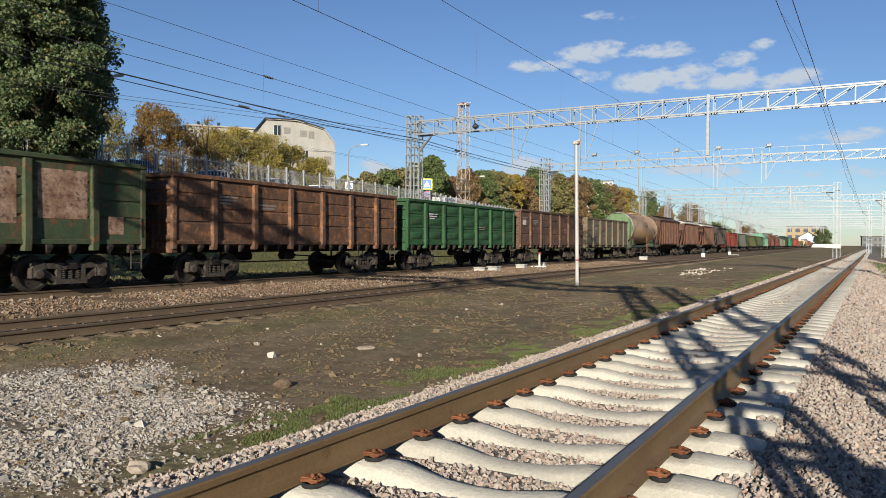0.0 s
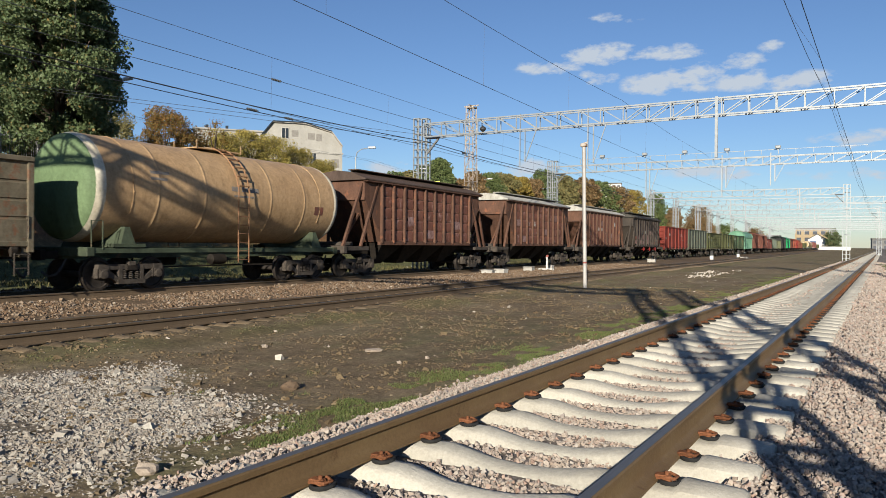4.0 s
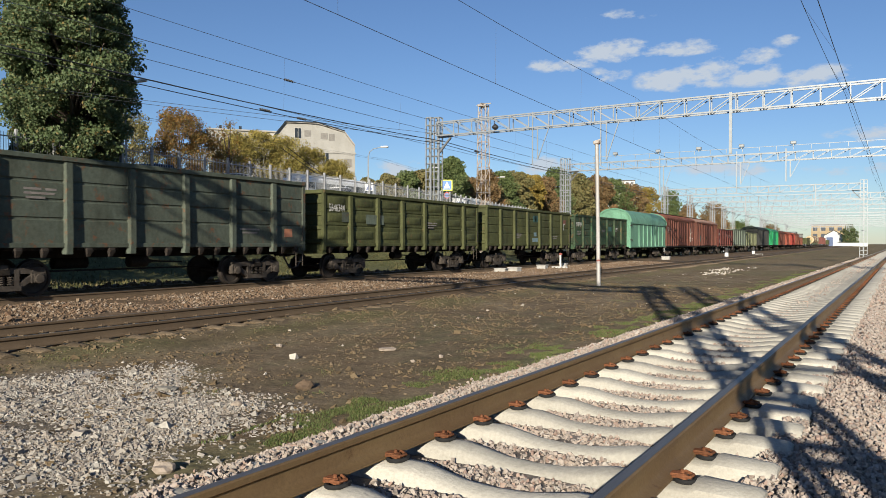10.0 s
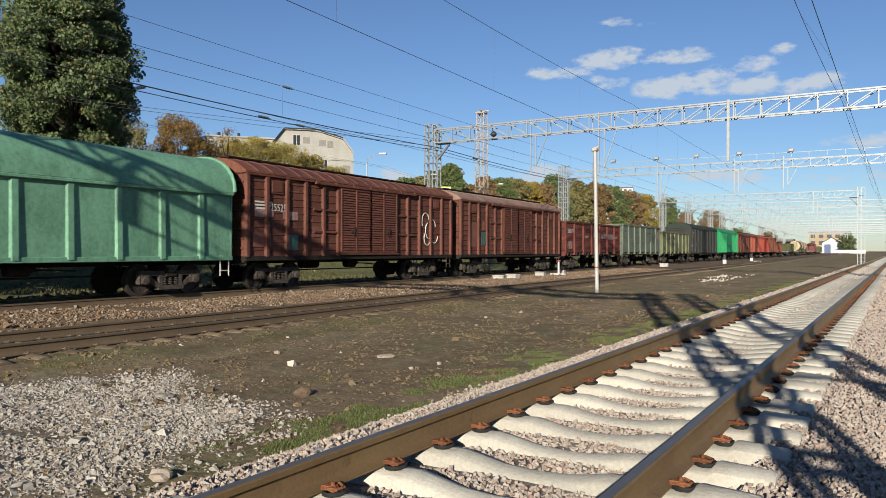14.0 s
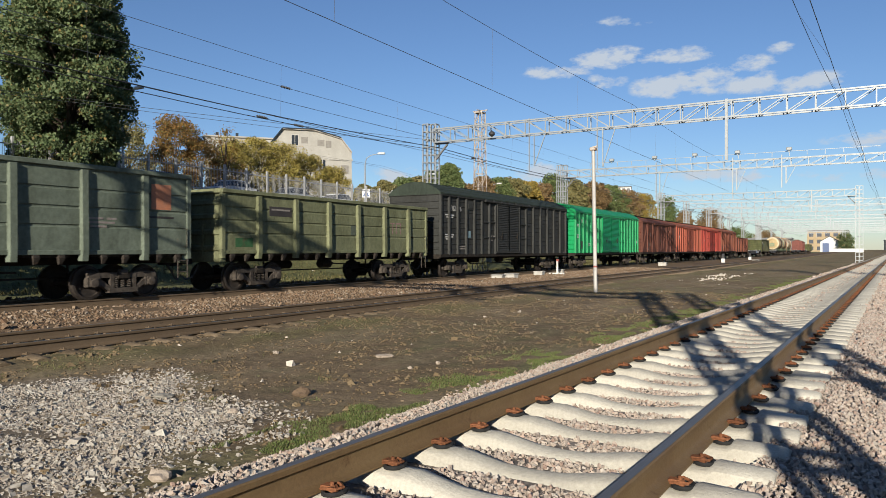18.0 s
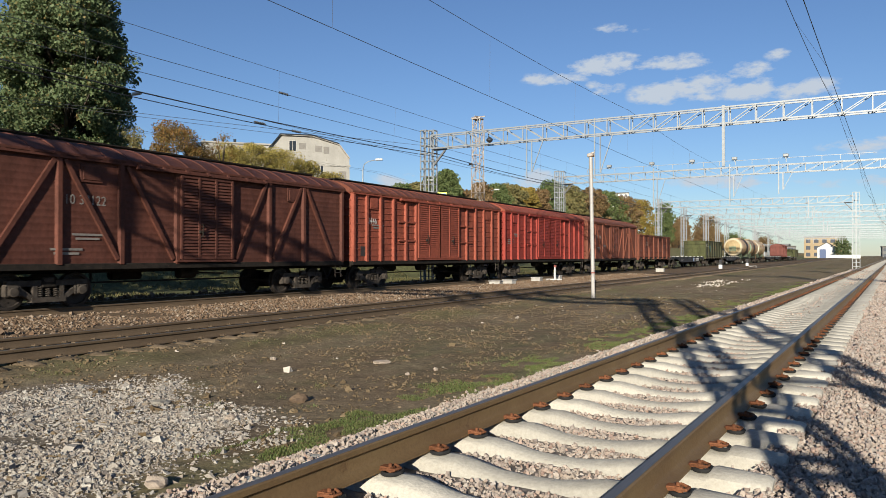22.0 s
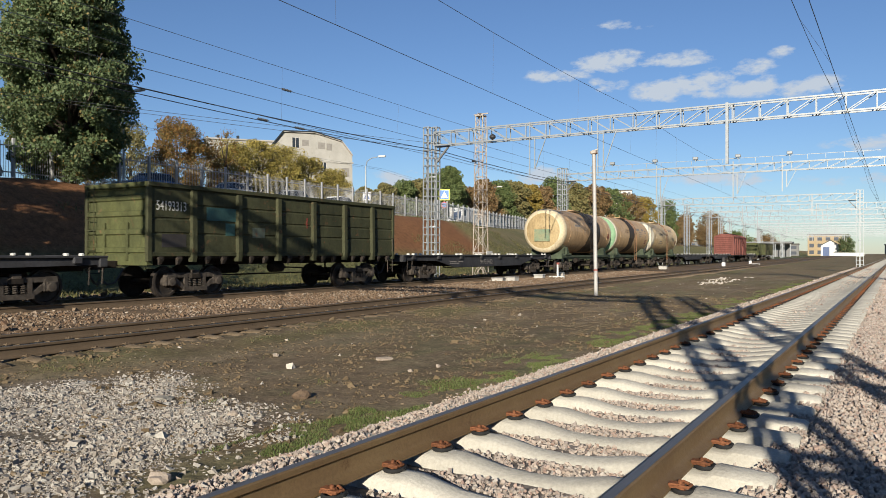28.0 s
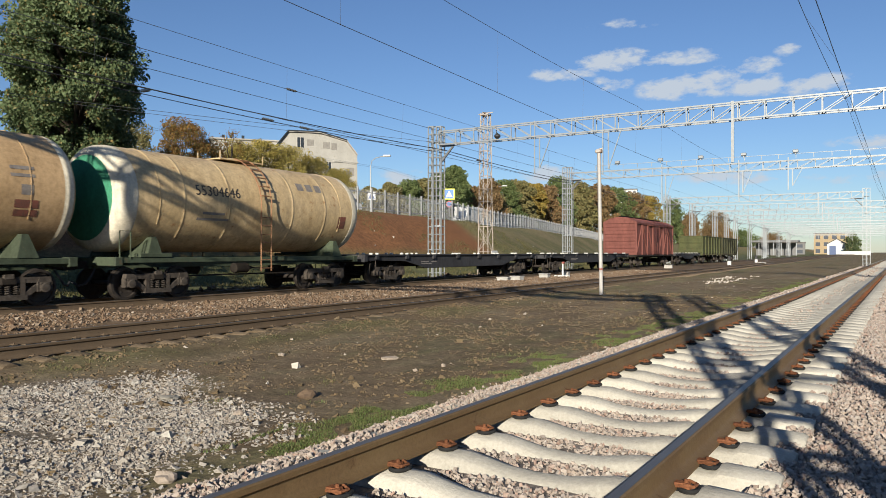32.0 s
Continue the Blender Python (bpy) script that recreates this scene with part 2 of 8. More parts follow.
RUST = (0.11, 0.045, 0.022)
M_RAIL = mat("rail_steel", (0.155, 0.098, 0.05), 0.6, (0.20, 0.135, 0.068), 1.5, fine=45, rust=(0.08, 0.04, 0.02), bump=0.15, metal=0.3, spec=0.12)
M_RAIL_TOP = mat("rail_top_steel", (0.20, 0.19, 0.18), 0.5, (0.14, 0.13, 0.12), 4.0, fine=80, bump=0.05, metal=0.6, stretch=(1, 0.05, 1))
M_SLEEPER = mat("sleeper_concrete", (0.46, 0.435, 0.375), 0.9, (0.37, 0.35, 0.30), 2.0, fine=38, fine_amount=0.25, rust=(0.30, 0.255, 0.20), rust_at=0.64, bump=0.35, bump_scale=55, vary=0.12, spec=0.12)
M_SLEEPER_OLD = mat("old_sleeper_concrete", (0.25, 0.19, 0.125), 0.95, (0.13, 0.095, 0.06), 3.0, fine=50, fine_amount=0.45, bump=0.5, vary=0.3, spec=0.12)
M_CLIP = mat("rusty_fastening", (0.20, 0.082, 0.04), 0.85, (0.10, 0.04, 0.02), 30.0, fine=150, bump=0.4, vary=0.25, spec=0.12)
M_CLIPFAR = mat("brown_fastening", (0.15, 0.085, 0.055), 0.85, (0.10, 0.06, 0.04), 30.0, fine=150, bump=0.2, spec=0.12)
M_PAD = mat("rubber_pad", (0.03, 0.03, 0.03), 0.8, fine=100, spec=0.12)
M_RAIL_OLD = mat("old_rail_steel", (0.115, 0.083, 0.055), 0.65, (0.15, 0.108, 0.07), 1.5, fine=45, rust=(0.05, 0.035, 0.025), bump=0.15, metal=0.2, spec=0.12)
M_GALV = mat("galvanised_steel", (0.29, 0.31, 0.325), 0.5, (0.23, 0.245, 0.255), 6.0, fine=60, fine_amount=0.15, bump=0.05, metal=0.35)
M_PAINTED = mat("weathered_white_paint", (0.42, 0.40, 0.37), 0.7, (0.28, 0.22, 0.17), 2.5, fine=50, rust=(0.16, 0.09, 0.055), rust_at=0.52, bump=0.1)
M_WIRE = mat("cable_black", (0.03, 0.03, 0.033), 0.6, fine=20, bump=0)
M_STRAND = mat("oxidised_copper_strand", (0.075, 0.08, 0.085), 0.6, (0.05, 0.055, 0.06), 5.0, fine=20, bump=0)
M_DARK = mat("grimy_black_steel", (0.015, 0.0135, 0.012), 0.85, (0.032, 0.026, 0.021), 5.0, fine=40, rust=(0.07, 0.045, 0.03), rust_at=0.60, bump=0.3, spec=0.12)
M_BOGIE = mat("dusty_bogie_steel", (0.088, 0.074, 0.062), 0.8, (0.045, 0.038, 0.032), 6.0, fine=40, rust=(0.085, 0.05, 0.032), rust_at=0.6, bump=0.3, spec=0.12)
M_HATCH = mat("dirty_hatch_steel", (0.055, 0.046, 0.038), 0.85, (0.025, 0.022, 0.02), 6.0, fine=40, rust=(0.12, 0.075, 0.05), rust_at=0.58, bump=0.3, spec=0.12)
M_WHEEL = mat("wheel_steel", (0.035, 0.03, 0.027), 0.6, (0.065, 0.055, 0.048), 8.0, fine=50, bump=0.1, metal=0.4, spec=0.12)

# ---- ground ----
NEAR_X, NEAR_S, NEAR_Z = -1.95, 0.034, 0.255     # the near track: x at y = 0, drift per metre, height of its rail heads
NEAR_STEP, NEAR_Y0 = 0.5555, -60.223               # spacing of its sleepers, where they begin
MID_X, MID_Z = -11.75, 0.0                       # the middle track
TRAIN_X, TRAIN_Z = -19.60, 0.0                   # the track of the goods train


def near_x(y):
    return NEAR_X + NEAR_S * y


def fence_x(y):
    """The line of the fence on top of the bank."""
    return -38.0 - 0.23 * max(0.0, min(y, 240.0) - 66.0) - 8 * math.exp(-((y + 60) / 50) ** 2) * 0


def bank_top(y):
    return 4.9 + 0.003 * max(0.0, min(y, 250) - 40) + (0.3 * math.sin(y * 0.06) if y < 100 else 0)


def smooth_step(a, b, v):
    t = min(1.0, max(0.0, (v - a) / (b - a)))
    return t * t * (3 - 2 * t)


def ground_z(x, y):
    """Height of the bare ground."""
    z = -0.26 + 0.05 * noise.noise((x * 0.35, y * 0.35, 0.0)) + 0.025 * noise.noise((x * 1.7, y * 1.7, 3.0))
    d = x - near_x(y)
    if -11.2 < x < -9.4:      # soil drifted over the ends of the middle track's sleepers
        z += (0.03 + 0.05 * smooth_step(4.0, 18.0, y)) * smooth_step(-9.4, -10.1, x)
    bed = 1 - smooth_step(1.25, 2.35, -d) if d < 0 else 1 - smooth_step(1.6, 3.2, d)
    z += bed * (-0.03 - z)
    if x < -12:
        z += 0.13 * smooth_step(-13.0, -14.5, x) * (1 - smooth_step(-22.2, -23.4, x))
    fx = fence_x(y)
    foot = fx + 9.8
    if x < foot:
        z += (bank_top(y) + 0.2) * smooth_step(foot, fx + 0.8, x) + 0.25 * noise.noise((x * 0.4, y * 0.3, 7.0)) * smooth_step(foot, foot - 3, x) * (1 - smooth_step(fx + 2.0, fx + 0.5, x))
    if x < fx - 14:
        z += 3.5 * smooth_step(fx - 14, fx - 60, x)
    if x > 4:
        z += 1.2 * smooth_step(6, 16, x)
    return z


def ground_colour(x, y):
    n1 = noise.noise((x * 0.5, y * 0.5, 11.0)) * 0.5 + 0.5
    n2 = noise.noise((x * 0.12, y * 0.12, 5.0)) * 0.5 + 0.5
    n3 = noise.noise((x * 2.1, y * 2.1, 9.0)) * 0.5 + 0.5
    soil, dust, ballast = Vector((0.178, 0.128, 0.076)), Vector((0.29, 0.225, 0.142)), Vector((0.18, 0.125, 0.078))
    grass, red, pink = Vector((0.14, 0.142, 0.062)), Vector((0.22, 0.105, 0.05)), Vector((0.22, 0.19, 0.165))
    streaks = noise.noise((x * 1.1, y * 0.22, 17.0)) * 0.5 + 0.5
    c = soil.lerp(dust, smooth_step(0.40, 0.72, n1 * 0.35 + n3 * 0.25 + streaks * 0.4) * (0.75 + 0.25 * smooth_step(20, 50, y)))
    c = c.lerp(Vector((0.27, 0.205, 0.108)), 0.55 * smooth_step(25.0, 80.0, y))
    c = c.lerp(grass, 0.5 * smooth_step(0.52, 0.7, n2 * 0.5 + n3 * 0.5))
    d = x - near_x(y)
    if abs(d) < 3.2:
        c = c.lerp(pink, 1 - smooth_step(1.7, 2.3, abs(d)) if d < 0 else 1 - smooth_step(2.6, 3.2, d))
    if d < -1.6:
        c = c.lerp(grass, 0.55 * smooth_step(-3.1, -2.4, d) * (1 - smooth_step(-2.2, -1.9, d)) * smooth_step(0.4, 0.6, n3))
    if d > 2.6:
        c = c.lerp(grass, smooth_step(2.6, 4.0, d) * smooth_step(0.3, 0.6, n1))
    if -11.2 < x < -8.4:
        c = c.lerp(Vector((0.15, 0.14, 0.055)), 0.7 * smooth_step(-11.2, -10.6, x) * (1 - smooth_step(-10.2, -8.4, x)) * smooth_step(0.35, 0.6, n1))
    if -9.8 < x < -4.4 and 0.5 < y < 6.6:      # stone dust under the heap
        c = c.lerp(Vector((0.19, 0.16, 0.125)), 0.7 * smooth_step(-9.8, -9.0, x) * (1 - smooth_step(-5.4, -4.5, x)) * (1 - smooth_step(5.0, 6.4, y)))
    if x < -12.8:
        c = c.lerp(ballast, smooth_step(-12.8, -13.6, x))
    if x < -22.5:
        c = c.lerp(grass, smooth_step(-22.8, -24.0, x))
    fx = fence_x(y)
    if x < fx + 9.0:
        bare = smooth_step(0.35, 0.55, n2 * 0.6 + n1 * 0.4 + (0.12 if y < 62 else -0.22))
        grass = Vector((0.16, 0.155, 0.066)).lerp(Vector((0.27, 0.215, 0.115)), smooth_step(0.3, 0.7, n3 * 0.5 + n1 * 0.5))
        c = c.lerp(grass.lerp(red, bare), smooth_step(fx + 7.4, fx + 5.8, x))
    if x < fx - 0.5:
        c = c.lerp(Vector((0.07, 0.07, 0.07)) if x > fx - 14 else grass, smooth_step(fx - 0.5, fx - 1.5, x))
    return c


def axis(near, step, far, grow=1.35):
    """Even steps over near = (lo, hi), then ever longer ones out to far on both sides."""
    lo, hi = near
    v = list(np.arange(lo, hi + 1e-6, step))
    s, p = step, v[-1]
    while p < far[1]:
        s *= grow
        p += s
        v.append(p)
    s, p = step, v[0]
    while p > far[0]:
        s *= grow
        p -= s
        v.insert(0, p)
    return v


def build_ground():
    xs, ys = sorted(set(axis((-46.0, 6.0), 0.4, (-3500, 3500), 1.3)) | set(np.arange(-9.95, 2.0, 0.2))), axis((0.0, 46.0), 0.5, (-3000, 4500), 1.12)
    g = Geo()
    g.v = [(x, y, ground_z(x, y)) for y in ys for x in xs]
    w = len(xs)
    g.f = [(j * w + i, j * w + i + 1, (j + 1) * w + i + 1, (j + 1) * w + i) for j in range(len(ys) - 1) for i in range(w - 1)]
    m = mat("ground_soil", (0.58, 0.58, 0.58), 0.95, (0.32, 0.32, 0.32), 3.2, fine=16, fine_amount=0.6, bump=1.0, bump_scale=9, rust=(0.24, 0.23, 0.22), rust_at=0.57, spec=0.15)
    n, l = m.node_tree.nodes, m.node_tree.links
    at, mx = n.new("ShaderNodeVertexColor"), n.new("ShaderNodeMix")
    at.layer_name = "kind"
    mx.data_type, mx.blend_type = "RGBA", "MULTIPLY"
    mx.inputs[0].default_value = 1.0
    b = n["Principled BSDF"]
    src = b.inputs["Base Color"].links[0].from_socket
    sc = n.new("ShaderNodeMix")
    sc.data_type, sc.blend_type = "RGBA", "MULTIPLY"
    sc.inputs[0].default_value, sc.inputs[7].default_value = 1.0, (2.2, 2.2, 2.2, 1)
    l.new(src, sc.inputs[6])
    l.new(sc.outputs[2], mx.inputs[6])
    l.new(at.outputs["Color"], mx.inputs[7])
    l.new(mx.outputs[2], b.inputs["Base Color"])
    me = g.mesh("ground", m, 80)
    ca = me.color_attributes.new("kind", "FLOAT_COLOR", "POINT")
    flat = []
    for x, y, z in g.v:
        flat += [*ground_colour(x, y), 1.0]
    ca.data.foreach_set("color", flat)
    tagged(new("ground", me), "bare trodden soil with gravel and thin grass between railway tracks", "ground", kind="structure")


build_ground()

# ---- tracks ----
RAIL_PROFILE = [(-0.075, 0.0), (0.075, 0.0), (0.075, 0.012), (0.022, 0.03), (0.009, 0.05), (0.009, 0.125), (0.034, 0.142), (0.0365, 0.172), (0.028, 0.18), (-0.028, 0.18), (-0.0365, 0.172), (-0.034, 0.142), (-0.009, 0.125), (-0.009, 0.05), (-0.022, 0.03), (-0.075, 0.012)]


def sleeper_geo(w=0.30, half=1.35):
    """A concrete sleeper: higher under the rails, waisted in the middle, sloped flanks. x across the track."""
    g, rings = Geo(), []
    for x, top, hw in ((-half, 0.0, 0.11), (-half + 0.03, 0.015, 0.125), (-1.02, 0.03, 0.125), (-0.98, 0.0, 0.13), (-0.60, -0.004, 0.13), (-0.50, -0.002, 0.125), (-0.38, -0.022, 0.115), (-0.20, -0.052, 0.105), (0.0, -0.06, 0.10), (0.20, -0.052, 0.105), (0.38, -0.022, 0.115), (0.50, -0.002, 0.125), (0.60, -0.004, 0.13), (0.98, 0.0, 0.13), (1.02, 0.03, 0.125), (half - 0.03, 0.015, 0.125), (half, 0.0, 0.11)):
        rings.append([(x, -hw - 0.04, -0.2), (x, -hw, top - 0.028), (x, -hw + 0.028, top - 0.008), (x, 0.0, top + 0.014), (x, hw - 0.028, top - 0.008), (x, hw, top - 0.028), (x, hw + 0.04, -0.2)])
    n = 7
    fs = [(i * n + k, (i + 1) * n + k, (i + 1) * n + (k + 1) % n, i * n + (k + 1) % n) for i in range(len(rings) - 1) for k in range(n)]
    fs += [tuple(range(n)), tuple(reversed(range((len(rings) - 1) * n, len(rings) * n)))]
    return g.add([p for r in rings for p in r], fs)


def clip_geo(side):
    """The bent spring clip of one rail fastening, with its bolt."""
    g, s = Geo(), side
    g.lathe([(0.02, 0.022), (0.042, 0.022), (0.046, 0.013), (0.062, 0.012), (0.066, 0.006)], (s * 0.115, 0, 0), "z", 8)
    g.hexa([(s * 0.055, -0.028, 0.03), (s * 0.145, -0.028, 0.012), (s * 0.145, 0.028, 0.012), (s * 0.055, 0.028, 0.03), (s * 0.055, -0.028, 0.045), (s * 0.13, -0.024, 0.046), (s * 0.13, 0.024, 0.046), (s * 0.055, 0.028, 0.045)])
    g.tube([(s * 0.07, -0.04, 0.03), (s * 0.12, -0.055, 0.042), (s * 0.165, -0.03, 0.036), (s * 0.17, 0.03, 0.036), (s * 0.12, 0.055, 0.042), (s * 0.07, 0.04, 0.03)], 0.01, 6)
    return g


def plate_geo(side):
    """The dark looped base of a fastening."""
    g, s = Geo(), side
    ring = [(s * (0.135 + 0.055 * math.cos(a)), 0.075 * math.sin(a), 0.016) for a in [2 * math.pi * i / 12 for i in range(13)]]
    g.tube(ring, 0.014, 6)
    g.cbox(min(s * 0.07, s * 0.14), max(s * 0.07, s * 0.14), -0.045, 0.045, 0.0, 0.014, 0.004)
    return g


def build_track(label, x0, slope, rail_z, y0, y1, step, sleeper_mat, near, clip_mat=None, rail_mat=None):
    """Two rails on sleepers. near = (lo, hi): the stretch whose sleepers and fastenings are pieces of their own."""
    ang = math.atan(slope)
    right, ahead = Vector((math.cos(ang), -math.sin(ang), 0)), Vector((math.sin(ang), math.cos(ang), 0))
    turn = -math.degrees(ang)
    t = thing("railway_track", label, "railway track", pose(x0, 0, rail_z, 0, 0, turn), "railway tracks", "structure")
    foot = -0.18
    L = [-y for y in (0,)] and [y0 + (y1 - y0) * i / 60 for i in range(61)]
    for s in (-1, 1):
        st = [((s * 0.7965, y, foot), (1, 0, 0), (0, 0, 1)) for y in L]
        rail = part("rail", Geo().sweep(RAIL_PROFILE, st), rail_mat or M_RAIL, t, smooth=40)
        part("running_surface", Geo().sweep([(-0.026, 0.1795), (0.026, 0.1795), (0.026, 0.1815), (-0.026, 0.1815)], st), M_RAIL_TOP, rail, "worn shiny steel rail head")
    sl = sleeper_geo().mesh("sleeper", sleeper_mat, 42)
    cl = {s: clip_geo(s).mesh("fastening", clip_mat or M_CLIP, 40) for s in (-1, 1)}
    pl = {s: plate_geo(s).mesh("base_loop", M_PAD, 40) for s in (-1, 1)}
    far, farclip, count = Geo(), Geo(), 0
    base = sleeper_geo()
    y, i = y0, 0
    while y < y1:
        jig = (hash3(i, 1) - 0.5) * 0.03
        if near[0] <= y <= near[1]:
            part("sleeper", sl, None, t, at=pose((hash3(i, 2) - 0.5) * 0.02, y + jig, foot - 0.012, 0, 0, (hash3(i, 3) - 0.5) * 0.7))
            for s in (-1, 1):
                for q in (-1, 1):
                    f = part("fastening", cl[q], None, t, at=pose(s * 0.7965, y + jig, foot - 0.012))
                    part("base_loop", pl[q], None, f)
        else:
            far.add([(vx, vy + y + jig, vz + foot - 0.012) for vx, vy, vz in base.v], base.f)
            if near[0] - 40 < y < near[1] + 60:
                for s in (-1, 1):
                    for q in (-1, 1):
                        farclip.box(s * 0.7965 + q * 0.075 - (0 if q > 0 else 0.12), s * 0.7965 + q * 0.075 + (0.12 if q > 0 else 0), y - 0.04, y + 0.04, foot - 0.01, foot + 0.035)
        y, i = y + step, i + 1
    tagged(part("sleeper_row", far, sleeper_mat, t), "row of concrete sleepers under the rails", kind="stuff")
    if farclip.v:
        tagged(part("fastening_row", farclip, clip_mat or M_CLIPFAR, t), "rows of rusty rail fastenings", kind="stuff")
    return t


build_track("railway track of brown rails on pale concrete sleepers", NEAR_X, NEAR_S, NEAR_Z, NEAR_Y0, 420.0, NEAR_STEP, M_SLEEPER, (1.0, 44.0))
build_track("railway track of rusty rails on old concrete sleepers", MID_X, 0.0, MID_Z, -80.0, 620.0, 0.56, M_SLEEPER_OLD, (4.0, 40.0), M_RAIL_OLD, M_RAIL_OLD)
build_track("railway track of rusty rails under the goods train", TRAIN_X, 0.0, TRAIN_Z, -520.0, 620.0, 0.56, M_SLEEPER_OLD, (12.0, 30.0), M_RAIL_OLD, M_RAIL_OLD)

# ---- overhead line ----
BEAM_Z0, BEAM_Z1 = 7.85, 8.64


def lattice_leg(g, x, y, z0, z1, w, d, panel=0.62, t=0.055, zig=True):
    """A lattice column of four angles with rungs and zigzag on its faces."""
    c = [(x - w / 2, y - d / 2), (x + w / 2, y - d / 2), (x + w / 2, y + d / 2), (x - w / 2, y + d / 2)]
    for cx, cy in c:
        g.bar((cx, cy, z0), (cx, cy, z1), t, t, (0, 1, 0))
    n = max(2, round((z1 - z0) / panel))
    for i in range(n + 1):
        z = z0 + (z1 - z0) * i / n
        for a in range(4):
            p, q = c[a], c[(a + 1) % 4]
            g.bar((*p, z), (*q, z), t * 0.8, t * 0.8)
            if zig and i < n:
                z2 = z0 + (z1 - z0) * (i + 1) / n
                if (i + a) % 2:
                    p, q = q, p
                g.bar((*p, z), (*q, z2), t * 0.45, t * 0.45)


def beam_truss(g, x0, x1, y, z0, z1, d=0.55, panel=1.22, t=0.07):
    """A box truss across the tracks."""
    n = max(2, round((x1 - x0) / panel))
    for yy in (y - d / 2, y + d / 2):
        for z in (z0, z1):
            g.bar((x0, yy, z), (x1, yy, z), t, t)
        for i in range(n + 1):
            x = x0 + (x1 - x0) * i / n
            g.bar((x, yy, z0), (x, yy, z1), t * 0.7, t * 0.7, (0, 1, 0))
            if i < n:
                xn = x0 + (x1 - x0) * (i + 1) / n
                left = (x + xn) / 2 < (x0 + x1) / 2
                a, b = (z1, z0) if left else (z0, z1)
                g.bar((x, yy, a), (xn, yy, b), t * 0.6, t * 0.6)
    for i in range(n + 1):
        x = x0 + (x1 - x0) * i / n
        for z in (z0, z1):
            g.bar((x, y - d / 2, z), (x, y + d / 2, z), t * 0.6, t * 0.6)


def gantry(y, xl, xr, label, legs_right=True, posts=(), lamps=(), slim=1.0, stout=False, heavy=1.0):
    t = thing("overhead_line_gantry", label, "railway gantry", pose(0, y, 0), "gantries over the tracks")
    for side, x in (("l", xl), ("r", xr)):
        if side == "r" and not legs_right:
            continue
        m = Geo()
        z0 = ground_z(x, y) - 0.15
        gap, lw, lt = (1.45, 0.50, 0.085) if stout and side == "r" else (0.42, 0.34, 0.06)
        for k in (-1, 1):
            lattice_leg(m, x + k * gap / 2, k * 0.12, z0, BEAM_Z1 + 0.35, lw, 0.40, 0.46 if lt < 0.09 else 0.8, lt, k > 0 and lt > 0.09)
        for z in (3.0, 6.0, 8.0):
            m.bar((x - gap / 2, -0.12, z), (x + gap / 2, 0.12, z), 0.06)
        if stout and side == "r":
            m.box(x - gap / 2, x + gap / 2, -0.08, 0.08, 1.65, 1.9)
        mast = part("mast", m, M_GALV, t, "galvanised steel lattice mast")
        part("footing", Geo().cbox(x - 0.75, x + 0.75, -0.75, 0.75, z0 - 0.6, z0 + 0.12, 0.04), M_SLEEPER, mast, "concrete footing")
        s = 1 if side == "l" else -1
        b = Geo()
        b.bar((x + s * 0.3, 0, BEAM_Z0 - 0.06), (x + s * 1.25, 0, BEAM_Z0 - 0.06), 0.12, 0.1)
        b.bar((x + s * 0.35, 0, BEAM_Z0 - 1.0), (x + s * 1.15, 0, BEAM_Z0 - 0.12), 0.1, 0.1)
        part("bracket", b, M_BRACKET, t, "grey steel knee bracket")
    g = Geo()
    beam_truss(g, xl + 0.3, xr - (0.3 if legs_right else 0), 0, BEAM_Z0, BEAM_Z0 + (BEAM_Z1 - BEAM_Z0) * slim, t=0.07 * slim * heavy)
    part("truss_beam", g, M_GALV, t, "galvanised truss beam spanning the tracks")
    for x, zlow, w in posts:
        p = Geo().bar((x, -0.28, zlow), (x, -0.28, BEAM_Z1 + 0.08), w, w, (0, 1, 0))
        if w < 0.12:
            p.bar((x + 0.3, -0.28, zlow + 0.3), (x + 0.3, -0.28, BEAM_Z0), w, w, (0, 1, 0)).bar((x + 0.3, -0.28, zlow + 0.3), (x + 1.0, -0.28, BEAM_Z0), 0.04)
        if w > 0.15:      # a stiff post with the arm that holds the wires
            p.bar((x, -0.28, zlow + 0.05), (x + 1.9, -0.28, zlow - 0.02), 0.08).bar((x, -0.28, zlow + 0.9), (x + 1.7, -0.28, zlow), 0.035)
        part("hanger_post", p, M_GALV, t)
    if lamps:
        w = Geo()
        z = BEAM_Z1 + 0.35
        w.bar((lamps[0] - 2, 0, z), (lamps[-1] + 6, 0, z), 0.035).bar((lamps[0] - 2, 0, z - 0.5), (lamps[-1] + 6, 0, z - 0.5), 0.04)
        x = lamps[0] - 2
        while x < lamps[-1] + 6:
            w.bar((x, 0, BEAM_Z1), (x, 0, z), 0.04, 0.04, (0, 1, 0))
            x += 1.22
        part("walkway_railing", w, M_GALV, t)
        for x in lamps:
            f = Geo().cbox(x - 0.2, x + 0.2, -0.35, -0.05, z + 0.04, z + 0.28, 0.04).bar((x, -0.2, z - 0.1), (x, -0.2, z + 0.1), 0.08)
            part("floodlight", f, M_GALV, t, "grey floodlight housing")
    return t


